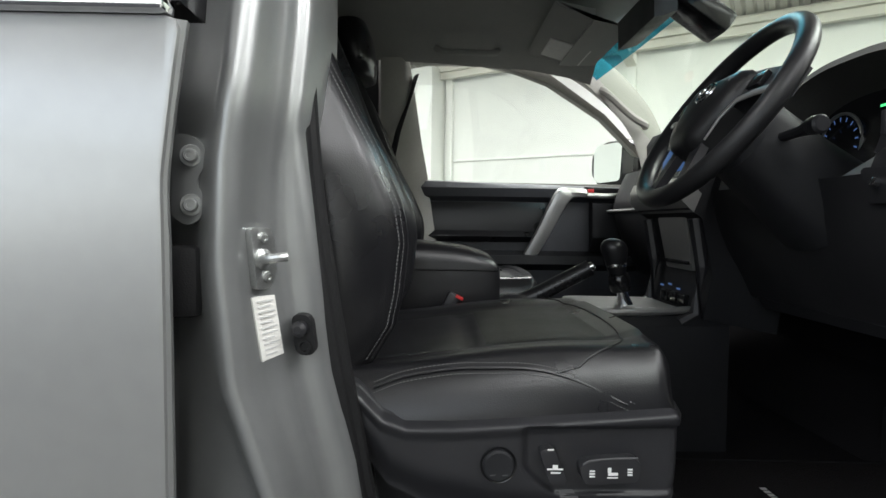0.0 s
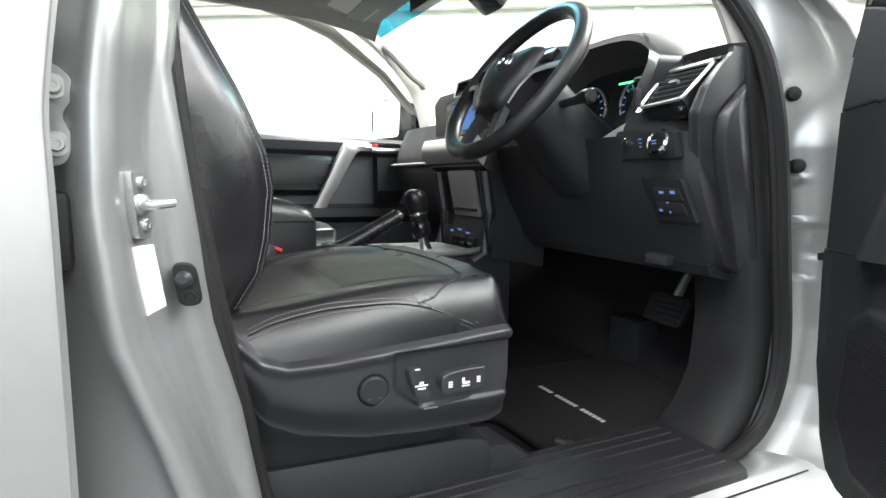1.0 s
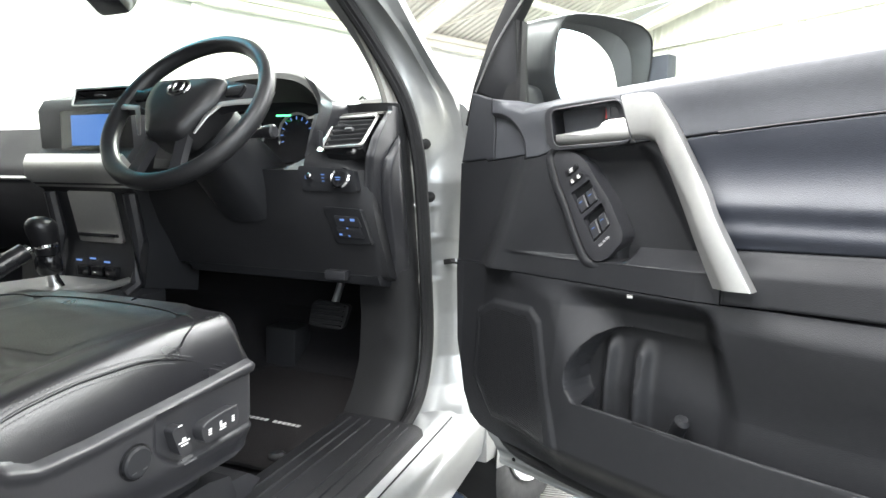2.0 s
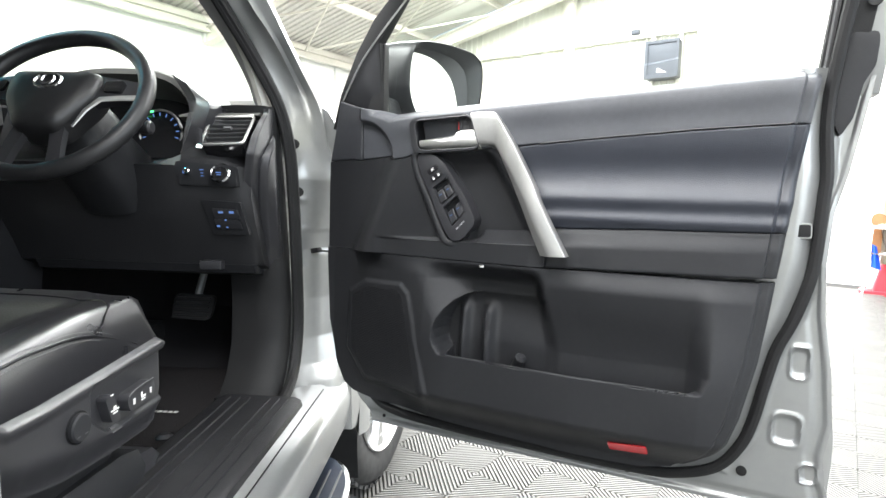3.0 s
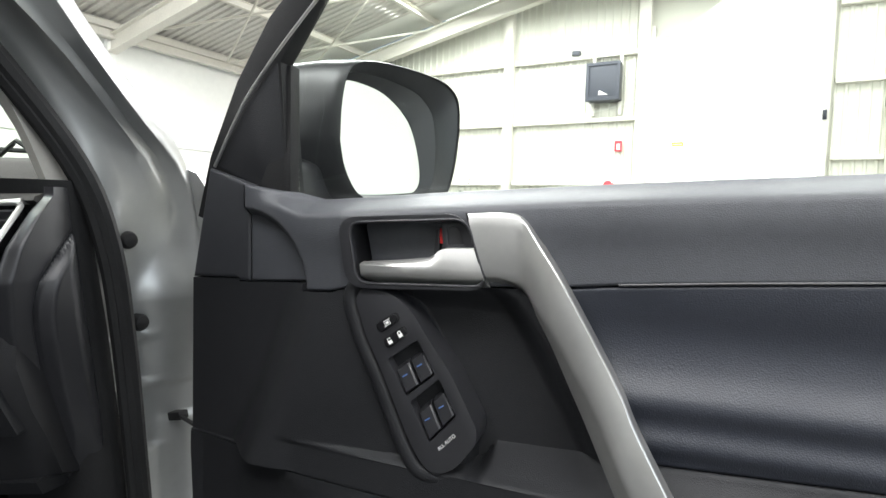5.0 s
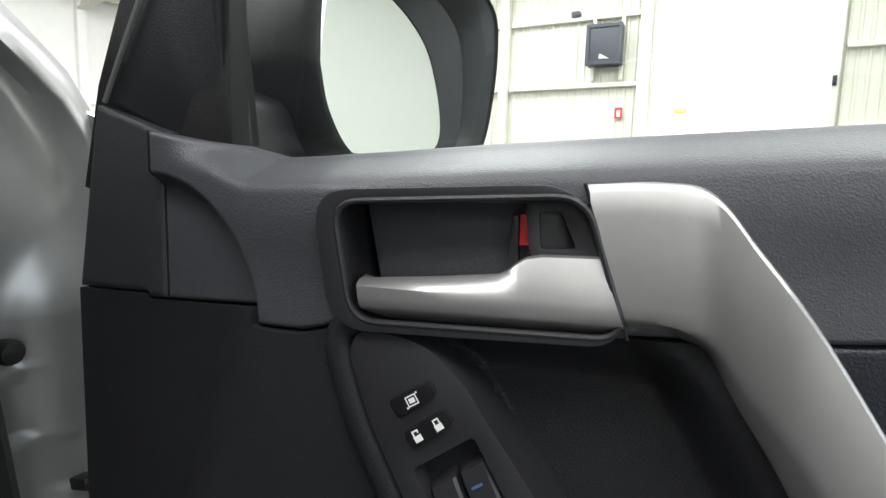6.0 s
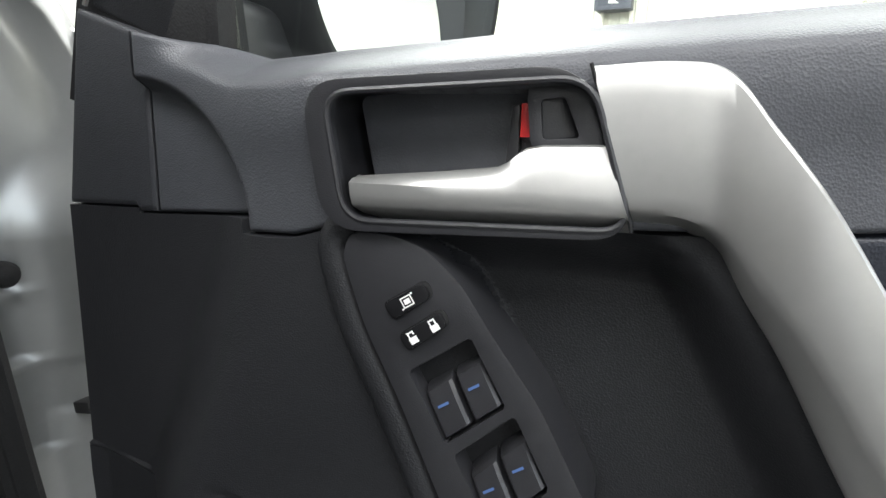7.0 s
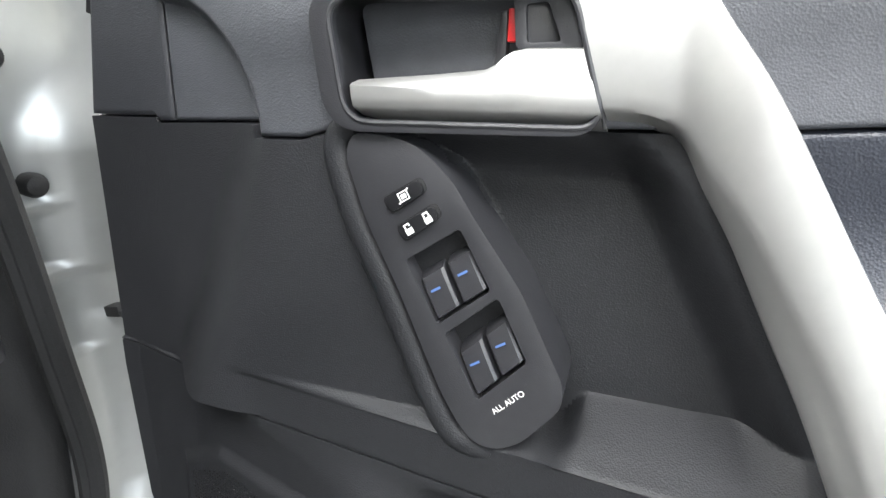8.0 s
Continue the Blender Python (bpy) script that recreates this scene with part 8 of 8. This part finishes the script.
base = thing("red_stand", stand(6.92, -0.60, 0), "red plastic sign stand on a flat base", "stand")
part("stand_base", local(plate(rounded([(-0.13, -0.30), (0.13, -0.30), (0.13, 0.30), (-0.13, 0.30)], 0.05), [], lambda a, b, d: Vector((a, b, d)), 0.035, 0.0, 0.008), HF(6.92, -0.60, 0)), M_REDPAINT, base)
part("stand_body", local(skin([[(a * k, b * k, z) for a, b in rounded([(-0.09, -0.17), (0.09, -0.17), (0.09, 0.17), (-0.09, 0.17)], 0.04)] for z, k in ((0.03, 1), (0.1, 0.95), (0.34, 0.66), (0.36, 0.6))]), HF(6.92, -0.60, 0)), M_REDPAINT, base)
for v, z in ((-0.44, 2.31), (-0.96, 2.41)):
    h = thing("door_handle", shell(7.0, v, z), "small dark steel door bolt", "handle", "door bolts")
    part("bolt_plate", box(-0.01, 0.01, -0.02, 0.02, -0.05, 0.05, 0.003, HW(6.98, v, z)), M_DARKBOX, h)
    part("bolt_bar", tube([shell(6.96, v - 0.01, z - 0.04), shell(6.95, v + 0.02, z), shell(6.96, v - 0.01, z + 0.05)], 0.008, 6), M_DARKBOX, h)

# ---- ribbed floor tiles ----
FU0, FV0, FU1, FV1 = *grown(U0, V0, 0)[:2], *grown(U1, V1, 0)[:2]
L_T, TU, TV = 0.2035, 1.248, 0.876


def rib_mesh(ribs=19):
    """Ribs along a tile's diagonal, cut at its edges."""
    verts, faces = [], []
    d = L_T * math.sqrt(2) / ribs
    for k in range(ribs):
        p = (k - (ribs - 1) / 2) * d
        n = len(verts)
        for w, z in ((0.0047, -0.012), (0.0044, 0.0)):
            for s in (-1, 1):
                q = p + s * w
                h = max(0.004, L_T / math.sqrt(2) - abs(q) - 0.0015)
                verts += [(-h, q, z), (h, q, z)]
        faces += [(n + 4, n + 5, n + 7, n + 6), (n, n + 1, n + 5, n + 4), (n + 6, n + 7, n + 3, n + 2), (n, n + 4, n + 6, n + 2), (n + 1, n + 3, n + 7, n + 5)]
    return verts, faces


tv, tf = rib_mesh()
tile_me = bpy.data.meshes.new("floor_tile")
tile_me.from_pydata(tv, [], tf)
tile_me.materials.append(M_RIB)
fl = bmesh.new()
fl.faces.new([fl.verts.new(hall(u, v, -0.0105)) for u, v in ((FU0, FV0), (FU1, FV0), (FU1, FV1), (FU0, FV1))])
floor = structure(part("floor", fl, M_SUBFLOOR), "pale grey ribbed interlocking floor tiles in a checker pattern", "floor")
rest_v, rest_f = [], []
for i in range(-50, 36):
    for j in range(-28, 12):
        u, v = TU + (i + 0.5) * L_T, TV + (j + 0.5) * L_T
        if not (FU0 + 0.2 < u < FU1 - 0.05 and FV0 + 0.2 < v < FV1 - 0.2):
            continue
        a = -45 if (i + j) % 2 == 0 else 45
        near_door = 0.75 < u < 2.75 and -0.55 < v < 1.55
        by_wall = 2.75 <= u and -1.1 < v < 0.45
        if near_door or by_wall:
            t = new("tile", tile_me)
            t.parent = floor
            t.matrix_basis = HT(u, v, 0, a)
        else:
            n, m = len(rest_v), HT(u, v, 0, a)
            rest_v += [tuple(m @ Vector(p)) for p in tv]
            rest_f += [tuple(n + q for q in f) for f in tf]
rest_me = bpy.data.meshes.new("tile_field")
rest_me.from_pydata(rest_v, [], rest_f)
rest_me.materials.append(M_RIB)
rest = new("tile_field", rest_me)
rest.parent = floor
tagged(rest, kind="stuff")
